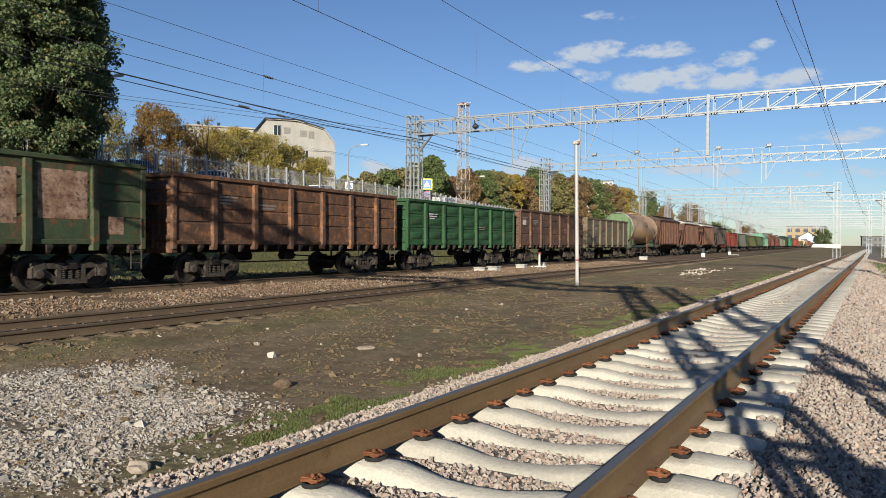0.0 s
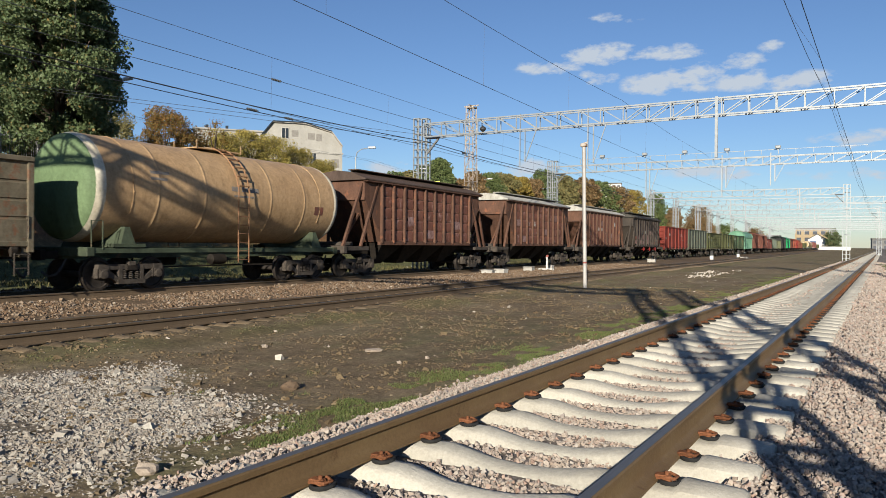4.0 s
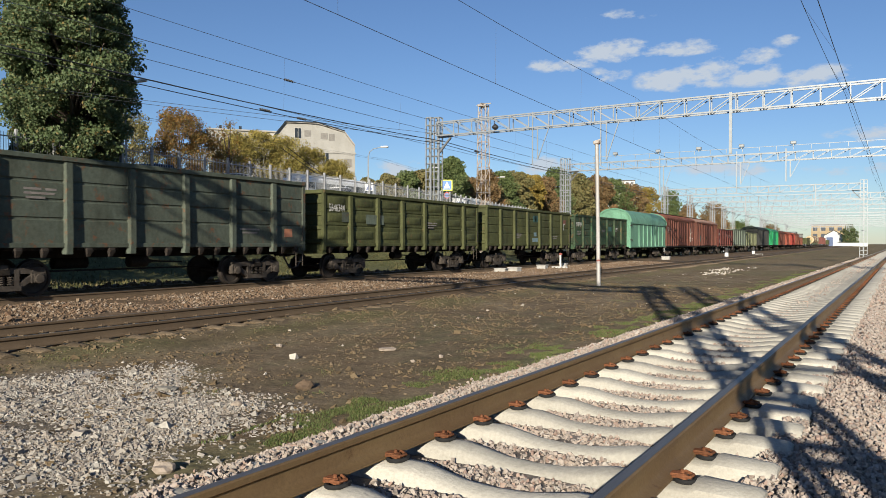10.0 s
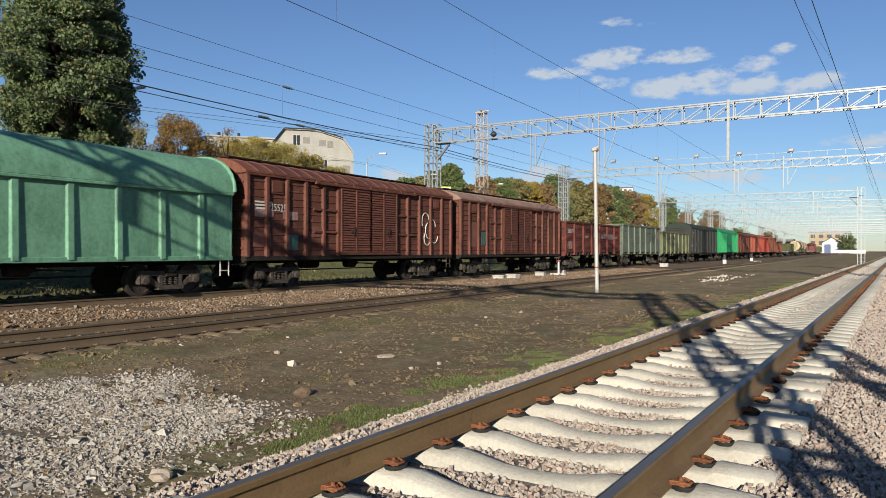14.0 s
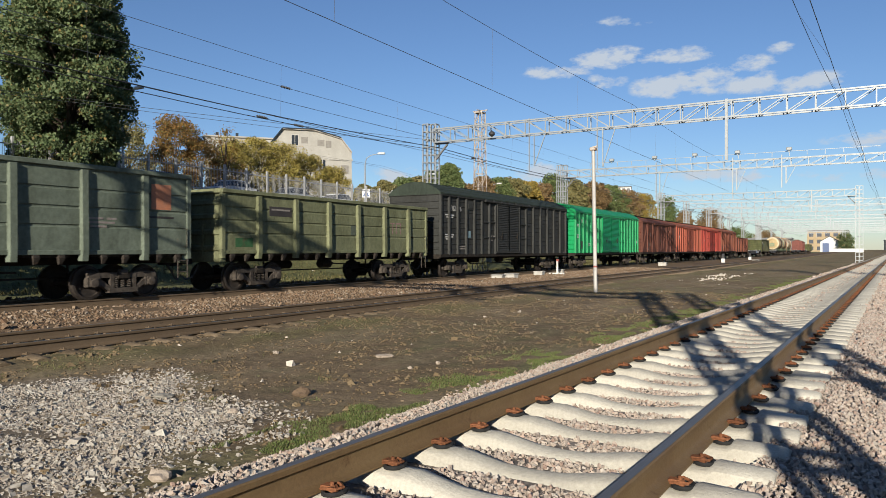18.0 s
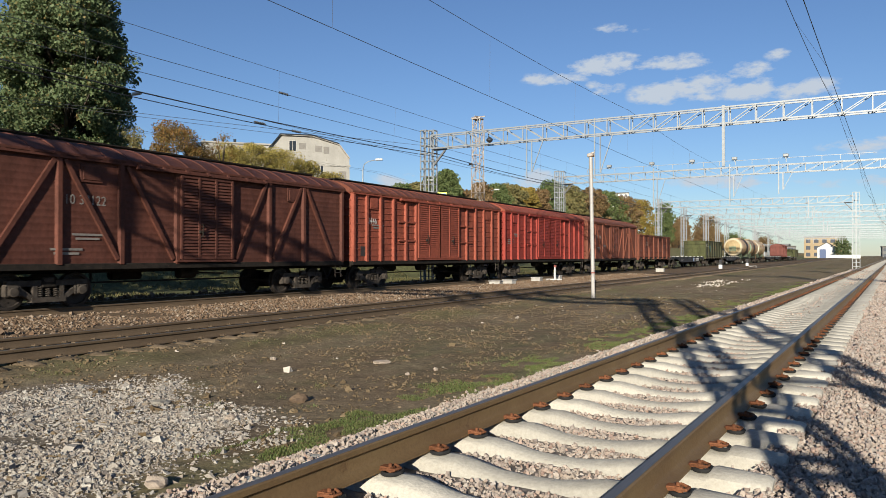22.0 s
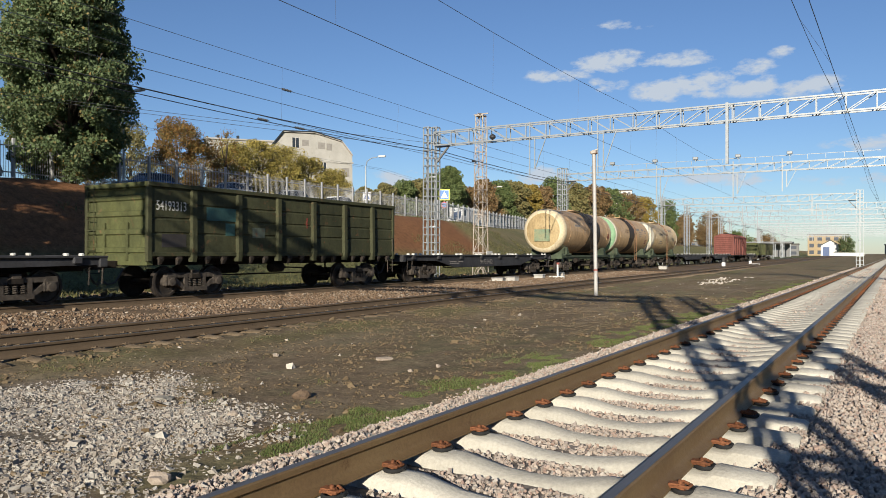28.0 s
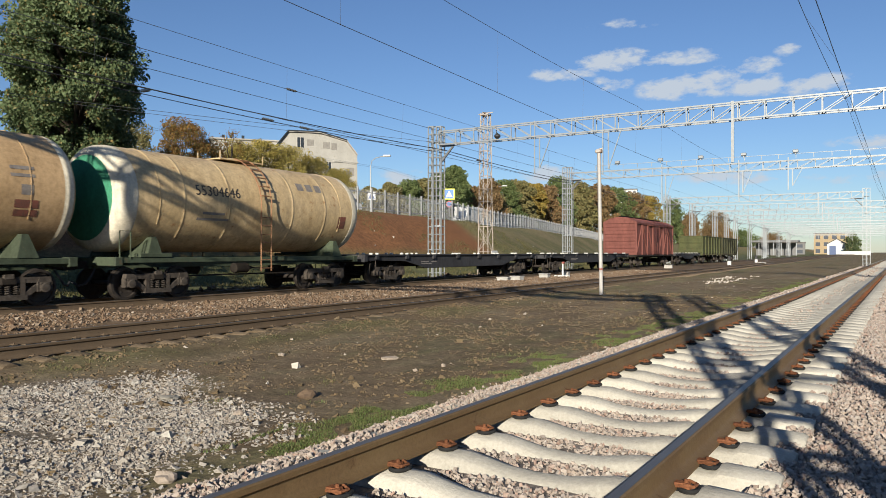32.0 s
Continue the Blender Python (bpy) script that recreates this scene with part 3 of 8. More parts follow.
M_BRACKET = mat("dull_grey_steel", (0.16, 0.165, 0.17), 0.6, (0.10, 0.10, 0.10), 4.0, fine=40, bump=0.05)
STEEL = "galvanised steel gantry carrying overhead wires across the tracks"
gantry(-0.6, -22.8, 2.40, STEEL, stout=True, heavy=1.7, posts=((-13.64, 6.65, 0.17), (-5.2, 6.65, 0.17)))
gantry(37.5, -22.65, 3.2, STEEL, posts=((-16.1, 5.75, 0.045), (-12.2, 5.5, 0.05), (-5.75, 5.75, 0.13)))
gantry(61.5, -23.4, 4.0, STEEL, posts=((-15.0, 5.4, 0.07), (-9.0, 5.8, 0.08), (-5.45, 6.2, 0.08)), lamps=(-18.8, -15.15, -11.9, -8.65, -4.95), slim=0.78)
gantry(99.0, -23.6, -0.45, STEEL, posts=((-5.5, 6.0, 0.12),))
for gy, gl, gr in ((118.0, -24.2, 5.4), (136.0, -24.0, 14.0), (154.0, -25.0, 4.5), (172.0, -26.0, 22.0), (190.0, -25.5, 6.0), (208.0, -24.5, 24.0), (227.0, -26.5, 8.0), (246.0, -28.0, 26.0), (268.0, -27.0, 10.0), (290.0, -26.0, 28.0), (318.0, -28.0, 14.0)):
    gantry(gy, gl, gr, STEEL, posts=((-16.0, 6.0, 0.12), (-6.0, 6.0, 0.12)), legs_right=gr < 5.6, heavy=1.0 + gy / 700.0)

def old_mast():
    """The older tapered lattice mast behind the train, its paint worn to rust."""
    x, y = -24.0, 46.6
    z0 = ground_z(x, y) - 0.1
    t = thing("lattice_mast", "old tapered lattice mast with flaking white paint", "lattice mast", pose(x, y, z0))
    g, n, H = Geo(), 13, 11.45 - z0
    w = lambda f: 0.42 - 0.15 * f
    for i in range(n):
        a, b = i / n, (i + 1) / n
        for sx, sy in ((-1, -1), (1, -1), (1, 1), (-1, 1)):
            g.bar((sx * w(a), sy * w(a), a * H), (sx * w(b), sy * w(b), b * H), 0.055)
        c = [(-1, -1), (1, -1), (1, 1), (-1, 1)]
        for k in range(4):
            p, q = c[k], c[(k + 1) % 4]
            g.bar((p[0] * w(a), p[1] * w(a), a * H), (q[0] * w(a), q[1] * w(a), a * H), 0.035)
            if (i + k) % 2:
                p, q = q, p
            g.bar((p[0] * w(a), p[1] * w(a), a * H), (q[0] * w(b), q[1] * w(b), b * H), 0.035)
    part("lattice_column", g, M_PAINTED, t)
    part("head_frame", Geo().cbox(-0.33, 0.33, -0.33, 0.33, H - 0.18, H - 0.1, 0.03).bar((-0.55, 0, H - 0.02), (0.6, 0, H + 0.02), 0.07).bar((0, -0.5, H), (0, 0.5, H + 0.1), 0.06), M_PAINTED, t)
    part("footing", Geo().cbox(-1.0, 1.0, -1.0, 1.0, -0.5, 0.15, 0.04), M_SLEEPER_OLD, t, "concrete footing")
    part("sign_plate", Geo().cbox(0.70, 0.74, -0.45, 0.45, 0.9, 1.9, 0.01), M_WHITEPLATE, t, "small white plate")


M_WHITEPLATE = mat("white_plate", (0.58, 0.58, 0.56), 0.5, (0.48, 0.48, 0.46), 3.0, fine=40, bump=0)
old_mast()


def wire(points, r, name="overhead_wire", label="dark overhead wire", drops=(), steps=14, parent=None):
    """A hanging wire through supports; sag in metres per span."""
    t = parent or thing(name, label, "overhead wire", group="overhead wires")
    pts = []
    for (p, q, sag) in points:
        p, q = Vector(p), Vector(q)
        for i in range(steps):
            f = i / steps
            v = p.lerp(q, f)
            v.z -= 4 * sag * f * (1 - f)
            pts.append(v)
    pts.append(Vector(points[-1][1]))
    part("conductor", Geo().tube(pts, r, 5), M_WIRE if r > 0.014 else M_STRAND, t)
    return t, pts


GY = [-38.0, -0.6, 37.5, 61.5, 99.0, 136.0, 172.0, 208.0, 246.0, 290.0, 340.0]


def catenary(xf, label, zm, zc, sag, zig=0.25, off=0.0):
    """Messenger and contact wire over one track, with droppers."""
    sup = [(xf(y), y, zm) for y in GY]
    t, pts = wire([(a, b, sag * ((b[1] - a[1]) / 38.0) ** 2) for a, b in zip(sup, sup[1:])], 0.0085, "catenary_wire", label)
    con = [Vector((xf(y) + off + (zig if i % 2 else -zig), y, zc)) for i, y in enumerate(GY)]
    part("contact_wire", Geo().tube(con, 0.0085, 5), M_STRAND, t)
    for i, p in enumerate(pts):
        if 5 < p.y < 130 and i % 3 == 1:
            k = max(j for j in range(len(con)) if con[j].y <= p.y)
            f = (p.y - con[k].y) / (con[min(k + 1, len(con) - 1)].y - con[k].y)
            c = con[k].lerp(con[min(k + 1, len(con) - 1)], f)
            part("dropper", Geo().tube([p, c], 0.0035, 4), M_WIRE, t)


catenary(lambda y: TRAIN_X, "messenger and contact wire over the goods track", 8.62, 6.55, 0.02)
catenary(lambda y: MID_X + 1.3, "messenger and contact wire over the middle track", 9.0, 6.6, 0.42, 0.1)
catenary(lambda y: near_x(y) - 0.25, "messenger and contact wire over the near track", 8.2, 6.3, 0.6, 0.0, 0.75)


def feeders():
    for x, z, sag, r, lab in ((-22.4, 8.72, 0.05, 0.011, "thin feeder wire along the masts"), (-22.5, 8.12, 0.08, 0.011, "thin feeder wire along the masts"), (-22.1, 7.55, 0.35, 0.021, "thick black feeder cable along the masts"), (-22.0, 7.35, 0.4, 0.016, "thin black signal cable along the masts")):
        sup = [(x, y, z) for y in GY]
        wire([(a, b, sag * ((b[1] - a[1]) / 38.0) ** 2) for a, b in zip(sup, sup[1:])], r, "feeder_wire", lab)
    # branch wires that come down from the bank to the mast
    for z0, z1 in ((8.04, 7.89), (7.71, 7.74)):
        m, p = Vector((-22.65, 37.3, z0)), Vector((-28.0, 20.5, z1))
        wire([(m, m + (p - m) * 2.6, 0.15)], 0.010, "feeder_wire", "thin branch wire leading down from the mast to the bank")
    for dx in (0.0, 0.8):
        line = [(-46.1 - dx - 0.23 * max(0.0, y - 66.0), y, 10.7) for y in (-60.0, -25.0, 8.0, 38.0, 66.0, 95.0, 125.0)]
        wire([(a, b, 0.08) for a, b in zip(line, line[1:])], 0.009, "trolley_wire", "trolleybus contact wire over the street")
    # insulators strung in the wires
    for x, y, z in ((-22.4, 24.5, 8.68), (-22.0, 22.6, 7.02), (-22.0, 24.9, 7.0), (-22.1, 42.0, 7.4)):
        g = Geo().lathe([(-0.35, 0.02)] + [(-0.3 + 0.1 * i + d, r) for i in range(6) for d, r in ((0, 0.025), (0.03, 0.06), (0.06, 0.025))] + [(0.36, 0.02)], (x, y, z), "y", 8)
        tagged(new("insulator", g.mesh("insulator", M_WIRE, 40)), "dark ribbed insulator strung in an overhead wire", "insulator", "overhead insulators")


feeders()
tagged(new("marker_ball", Geo().lathe([(-0.19 + 0.38 * i / 10, max(0.01, 0.19 * math.sin(math.pi * i / 10))) for i in range(11)], (-18.4, 37.2, 8.05), "z", 16).mesh("marker_ball", M_WIRE, 50)), "black ball hung under the gantry beam", "marker ball")


def plain_pole():
    x, y = -9.08, 27.5
    z0 = ground_z(x, y) - 0.05
    t = thing("steel_pole", "bare grey steel pole standing in the soil", "pole", pose(x, y, z0, 0.8, -0.7))
    part("shaft", Geo().lathe([(0, 0.078), (2.2, 0.075), (5.6, 0.07)], (0, 0, 0), "z", 14), mat("aged_grey_pole", (0.42, 0.41, 0.39), 0.6, (0.33, 0.31, 0.29), 3.0, rust=(0.22, 0.13, 0.08), rust_at=0.66, fine=40, metal=0.1, stretch=(1, 1, 0.3)), t, smooth=40)
    part("band", Geo().lathe([(1.02, 0.082), (1.08, 0.082)], (0, 0, 0), "z", 14), M_REDSIGN0, t, "faded red band", 40)
    part("cap", Geo().cbox(-0.13, 0.13, -0.1, 0.1, 5.58, 5.72, 0.03).bar((-0.1, 0, 5.7), (0.16, 0, 5.76), 0.05), M_PAINTED, t, "bent steel cap")


M_REDSIGN0 = mat("faded_red", (0.30, 0.06, 0.05), 0.7, (0.22, 0.08, 0.06), 6.0)
plain_pole()


def lineside_boxes():
    conc = mat("whitewashed_concrete", (0.44, 0.43, 0.40), 0.85, (0.33, 0.31, 0.28), 4.0, fine=60, rust=(0.3, 0.25, 0.2), rust_at=0.66)
    for x, y, w, d, h, r in ((-17.25, 35.7, 0.62, 0.7, 0.17, 8), (-16.7, 36.2, 0.58, 0.5, 0.22, -4), (-16.95, 40.7, 0.55, 0.5, 0.22, 3), (-17.1, 44.6, 0.42, 0.35, 0.26, 0), (-16.9, 71.5, 0.75, 0.6, 0.3, 5), (-12.9, 108.0, 0.9, 0.6, 0.3, 0)):
        z = ground_z(x, y) - 0.03
        b = thing("trackside_box", "low whitewashed concrete box beside the track", "trackside box", pose(x, y, z, 0, 0, r), "trackside boxes")
        part("box_body", Geo().cbox(-w / 2, w / 2, -d / 2, d / 2, 0, h, 0.02), conc, b)
        part("box_lid", Geo().cbox(-w / 2 - 0.03, w / 2 + 0.03, -d / 2 - 0.03, d / 2 + 0.03, h, h + 0.05, 0.015), conc, b)
    x, y = -16.45, 42.4
    z = ground_z(x, y) - 0.03
    p = thing("marker_post", "white marker post with a red tip and a foot", "marker post", pose(x, y, z))
    part("post", Geo().cbox(-0.05, 0.05, -0.05, 0.05, 0, 0.85, 0.01), M_WHITEPLATE, p)
    part("tip", Geo().cbox(-0.06, 0.10, -0.06, 0.06, 0.85, 0.97, 0.01), M_REDSIGN0, p, "red tip")
    part("foot_bar", Geo().cbox(-0.55, 0.45, -0.06, 0.06, 0.03, 0.13, 0.01), M_WHITEPLATE, p)
    for x, y in ((-14.6, 92.0), (-14.9, 118.0)):
        z = ground_z(x, y) - 0.03
        s = thing("dwarf_signal", "small white dwarf signal beside the track", "dwarf signal", pose(x, y, z), "dwarf signals")
        part("base", Geo().cbox(-0.2, 0.2, -0.2, 0.2, 0, 0.5, 0.03), M_WHITEPLATE, s)
        part("lamp_head", Geo().cbox(-0.16, 0.16, -0.14, 0.14, 0.5, 1.1, 0.04), M_WIRE, s, "black lamp head")
        part("visor", Geo().cbox(-0.12, 0.12, -0.26, -0.12, 0.92, 1.0, 0.01), M_WIRE, s)


lineside_boxes()

# ---- goods wagons: shared pieces ----
CACHE = {}
GRIME = 0.93          # how far road dirt dulls the enamel


def cached(key, make, material, smooth=35):
    """A mesh that is built once and shared by alike pieces."""
    if key not in CACHE:
        CACHE[key] = make().mesh(key if isinstance(key, str) else str(key[0]), material, smooth)
    return CACHE[key]


def paint(name, base, worn, rust=RUST, rust_at=0.64, rough=0.72, scale=1.1, dirt=None):
    """Old enamel on steel: two fading tones, streaks that run down, rust spots and grime."""
    base, worn, rust = (tuple(c * (dirt or GRIME) for c in v) for v in (base, worn, rust))
    return mat(name, base, rough, worn, scale, fine=12, fine_amount=0.35, rust=rust, rust_at=rust_at - 0.03, bump=0.12, stretch=(1, 0.8, 0.7), spec=0.16, streak=0.42)


def wheelset_geo():
    prof = [(0.0, 0.085), (0.66, 0.085), (0.68, 0.13), (0.70, 0.14), (0.715, 0.40), (0.705, 0.42), (0.70, 0.505), (0.725, 0.505), (0.735, 0.478), (0.84, 0.472), (0.845, 0.40), (0.80, 0.38), (0.77, 0.16), (0.86, 0.14), (0.87, 0.08), (1.0, 0.075)]
    g = Geo()
    g.lathe([(-a, r) for a, r in reversed(prof)][:-1] + prof, (0, 0, 0), "x", 30)
    for k in range(3):
        a = 2 * math.pi * k / 3
        for s in (-1, 1):
            y, z = 0.27 * math.cos(a), 0.27 * math.sin(a)
            g.lathe([(s * 0.775, 0.028), (s * 0.80, 0.028)], (0, y, z), "x", 6)
    return g


def side_frame_geo():
    """Cast side frame of a three-piece bogie, on the +x side."""
    g, x, w = Geo(), 1.02, 0.15
    up = (1, 0, 0)
    g.bar((x, -0.98, 0.685), (x, 0.98, 0.685), 0.15, w, up)
    g.bar((x, -0.98, 0.67), (x, -0.40, 0.27), 0.13, w, up)
    g.bar((x, 0.98, 0.67), (x, 0.40, 0.27), 0.13, w, up)
    g.bar((x, -0.46, 0.25), (x, 0.46, 0.25), 0.13, w + 0.06, up)
    for s in (-1, 1):
        g.bar((x, s * 0.36, 0.27), (x, s * 0.36, 0.72), 0.12, w + 0.02, up)
        g.hexa([(x - 0.09, s * 0.925 - 0.19, 0.60), (x + 0.09, s * 0.925 - 0.19, 0.60), (x + 0.09, s * 0.925 + 0.19, 0.60), (x - 0.09, s * 0.925 + 0.19, 0.60), (x - 0.09, s * 0.925 - 0.15, 0.76), (x + 0.09, s * 0.925 - 0.15, 0.76), (x + 0.09, s * 0.925 + 0.15, 0.76), (x - 0.09, s * 0.925 + 0.15, 0.76)])
        g.cbox(x - 0.09, x + 0.09, s * 0.925 - 0.21, s * 0.925 - 0.14, 0.36, 0.64, 0.02)
        g.cbox(x - 0.09, x + 0.09, s * 0.925 + 0.14, s * 0.925 + 0.21, 0.36, 0.64, 0.02)
    g.cbox(x - 0.02, x + 0.13, -0.13, 0.13, 0.70, 0.84, 0.02)
    return g


def axle_box_geo():
    g = Geo()
    g.cbox(0.93, 1.13, -0.145, 0.145, -0.115, 0.16, 0.03)
    g.lathe([(1.12, 0.125), (1.16, 0.125), (1.175, 0.11), (1.18, 0.05)], (0, 0, 0), "x", 14)
    return g


def spring_geo():
    g = Geo()
    for yy in (-0.21, 0.0, 0.21):
        pts = []
        for i in range(41):
            a = 2 * math.pi * i / 8
            pts.append((1.03 + 0.075 * math.cos(a), yy + 0.075 * math.sin(a), 0.31 + 0.27 * i / 40))
        g.tube(pts, 0.02, 5)
    return g


def bolster_geo():
    return Geo().cbox(-1.14, 1.14, -0.2, 0.2, 0.56, 0.76, 0.03).lathe([(0.76, 0.2), (0.83, 0.2)], (0, 0, 0), "z", 16).bar((-0.72, -0.55, 0.5), (0.72, -0.55, 0.5), 0.09).bar((-0.72, 0.55, 0.5), (0.72, 0.55, 0.5), 0.09)


def coupler_geo(s):
    """Automatic coupler and the air hose beside it, at the end s."""
    g = Geo()
    g.cbox(-0.11, 0.11, min(0, s * 0.42), max(0, s * 0.42), 0.92, 1.14, 0.02)
    g.hexa([(-0.2, s * 0.42, 0.88), (0.12, s * 0.42, 0.88), (0.2, s * 0.62, 0.88), (-0.16, s * 0.66, 0.88), (-0.2, s * 0.42, 1.18), (0.12, s * 0.42, 1.18), (0.2, s * 0.62, 1.18), (-0.16, s * 0.66, 1.18)])
    return g


def hose_geo(s):
    return Geo().tube([(0.4, 0, 0.92), (0.42, s * 0.12, 0.72), (0.4, s * 0.28, 0.50), (0.3, s * 0.45, 0.44), (0.18, s * 0.58, 0.58)], 0.032, 7)


WHEELSETS = []


def bogie(parent, y):
    b = part("bogie", cached("bogie_bolster", bolster_geo, M_DARK), None, parent, "three-piece cast bogie", at=pose(0, y, 0))
    for turn in (0, 180):
        fr = part("side_frame", cached("side_frame", side_frame_geo, M_BOGIE), None, b, at=pose(0, 0, 0, 0, 0, turn))
        part("spring_nest", cached("spring_nest", spring_geo, M_BOGIE), None, b, "coil springs", at=pose(0, 0, 0, 0, 0, turn))
        for s in (-1, 1):
            part("axle_box", cached("axle_box", axle_box_geo, M_BOGIE), None, b, at=pose(0, s * 0.925, 0.475, 0, 0, turn))
    for s in (-1, 1):
        w = part("wheelset", cached("wheelset", wheelset_geo, M_WHEEL, 30), None, b)
        w.matrix_parent_inverse = Matrix.Translation((0, s * 0.925, 0.475))
        WHEELSETS.append(w)
    return b


def running_gear(t, half, pivot):
    """Bogies, couplers and hoses under a wagon whose end beams stand at +-half."""
    for s in (-1, 1):
        bogie(t, s * pivot)
        part("coupler", cached(("coupler", s), lambda: coupler_geo(s), M_DARK), None, t, at=pose(0, s * half, 0))
        part("air_hose", cached(("air_hose", s), lambda: hose_geo(s), M_WIRE, 50), None, t, "black rubber brake hose", at=pose(0, s * half, 0))


def brake_gear(t):
    def cyl():
        g = Geo().lathe([(-0.35, 0.1), (-0.33, 0.18), (0.25, 0.18), (0.3, 0.1), (0.5, 0.04)], (0.5, 0.0, 0.85), "y", 14)
        return g.bar((0.5, 0.4, 0.85), (0.5, 1.6, 0.8), 0.05)

    def tank():
        return Geo().lathe([(-0.55, 0.05), (-0.5, 0.17), (0.5, 0.17), (0.55, 0.05)], (-0.45, -1.6, 0.82), "y", 14)
    part("brake_cylinder", cached("brake_cylinder", cyl, M_DARK, 40), None, t)
    part("air_reservoir", cached("air_reservoir", tank, M_DARK, 40), None, t)
    part("brake_rod", cached("brake_rod", lambda: Geo().bar((0.2, -3.2, 0.62), (0.2, 3.2, 0.62), 0.05).bar((0.2, -3.2, 0.62), (0.2, -3.2, 1.0), 0.05).bar((0.2, 3.2, 0.62), (0.2, 3.2, 1.0), 0.05), M_DARK), None, t)


def lettering(parent, text, x, y, z, size, material, name="lettering", spread=1.0, label="", narrow=1.0):
    """Painted writing on the +x side, read along +y; thin raised letters of the built-in font."""
    cu = bpy.data.curves.new("lettering", "FONT")
    cu.body, cu.size, cu.extrude, cu.space_character = text, size * 1.38, 0.0015, spread
    tmp = bpy.data.objects.new("tmp", cu)
    scene.collection.objects.link(tmp)
    bpy.context.view_layer.update()
    me = bpy.data.meshes.new_from_object(tmp.evaluated_get(bpy.context.evaluated_depsgraph_get()))
    bpy.data.objects.remove(tmp)
    for v in me.vertices:
        v.co.x *= narrow
    me.materials.clear()
    me.materials.append(material)
    ob = new(name, me)
    ob.parent = parent
    ob.matrix_basis = Matrix.Translation((x, y, z)) @ Matrix(((0, 0, 1, 0), (1, 0, 0, 0), (0, 1, 0, 0), (0, 0, 0, 1)))
    tagged(ob, label or "painted white figures")
    return ob


def text_bars(parent, x, y, z, rows, material, h=0.06, gap=0.05, name="stencilled_text"):
    """Small lettering that cannot be read: plain bars, rows of (start, length) pairs."""
    g = Geo()
    for i, row in enumerate(rows):
        for a, ln in row:
            z1 = z - i * (h + gap)
            g.box(x, x + 0.003, y + a, y + a + ln, z1 - h, z1)
    return part(name, g, material, parent, "small faded stencilled lines")


M_WHITE = mat("white_stencil_paint", (0.62, 0.61, 0.57), 0.7, (0.4, 0.39, 0.36), 8.0, fine=60, bump=0)
M_FADED = mat("faded_stencil_paint", (0.25, 0.225, 0.20), 0.8, (0.15, 0.13, 0.12), 6.0, fine=50, bump=0)
M_BLACKPAINT = mat("black_stencil_paint", (0.035, 0.03, 0.028), 0.7, fine=60, bump=0)
M_TIMBER = mat("grey_deck_timber", (0.17, 0.14, 0.11), 0.9, (0.10, 0.08, 0.065), 5.0, fine=60, stretch=(1, 0.1, 1), bump=0.4)


def ladder_geo(w, z0, z1, n, r=0.014):
    """An upright ladder in the y-z plane at x = 0."""
    g = Geo()
    for s in (-1, 1):
        g.tube([(0, s * w / 2, z0), (0, s * w / 2, z1)], r, 6)
    for i in range(n):
        z = z0 + (z1 - z0) * (i + 0.5) / n
        g.tube([(0, -w / 2, z), (0, w / 2, z)], r * 0.9, 6)
    return g


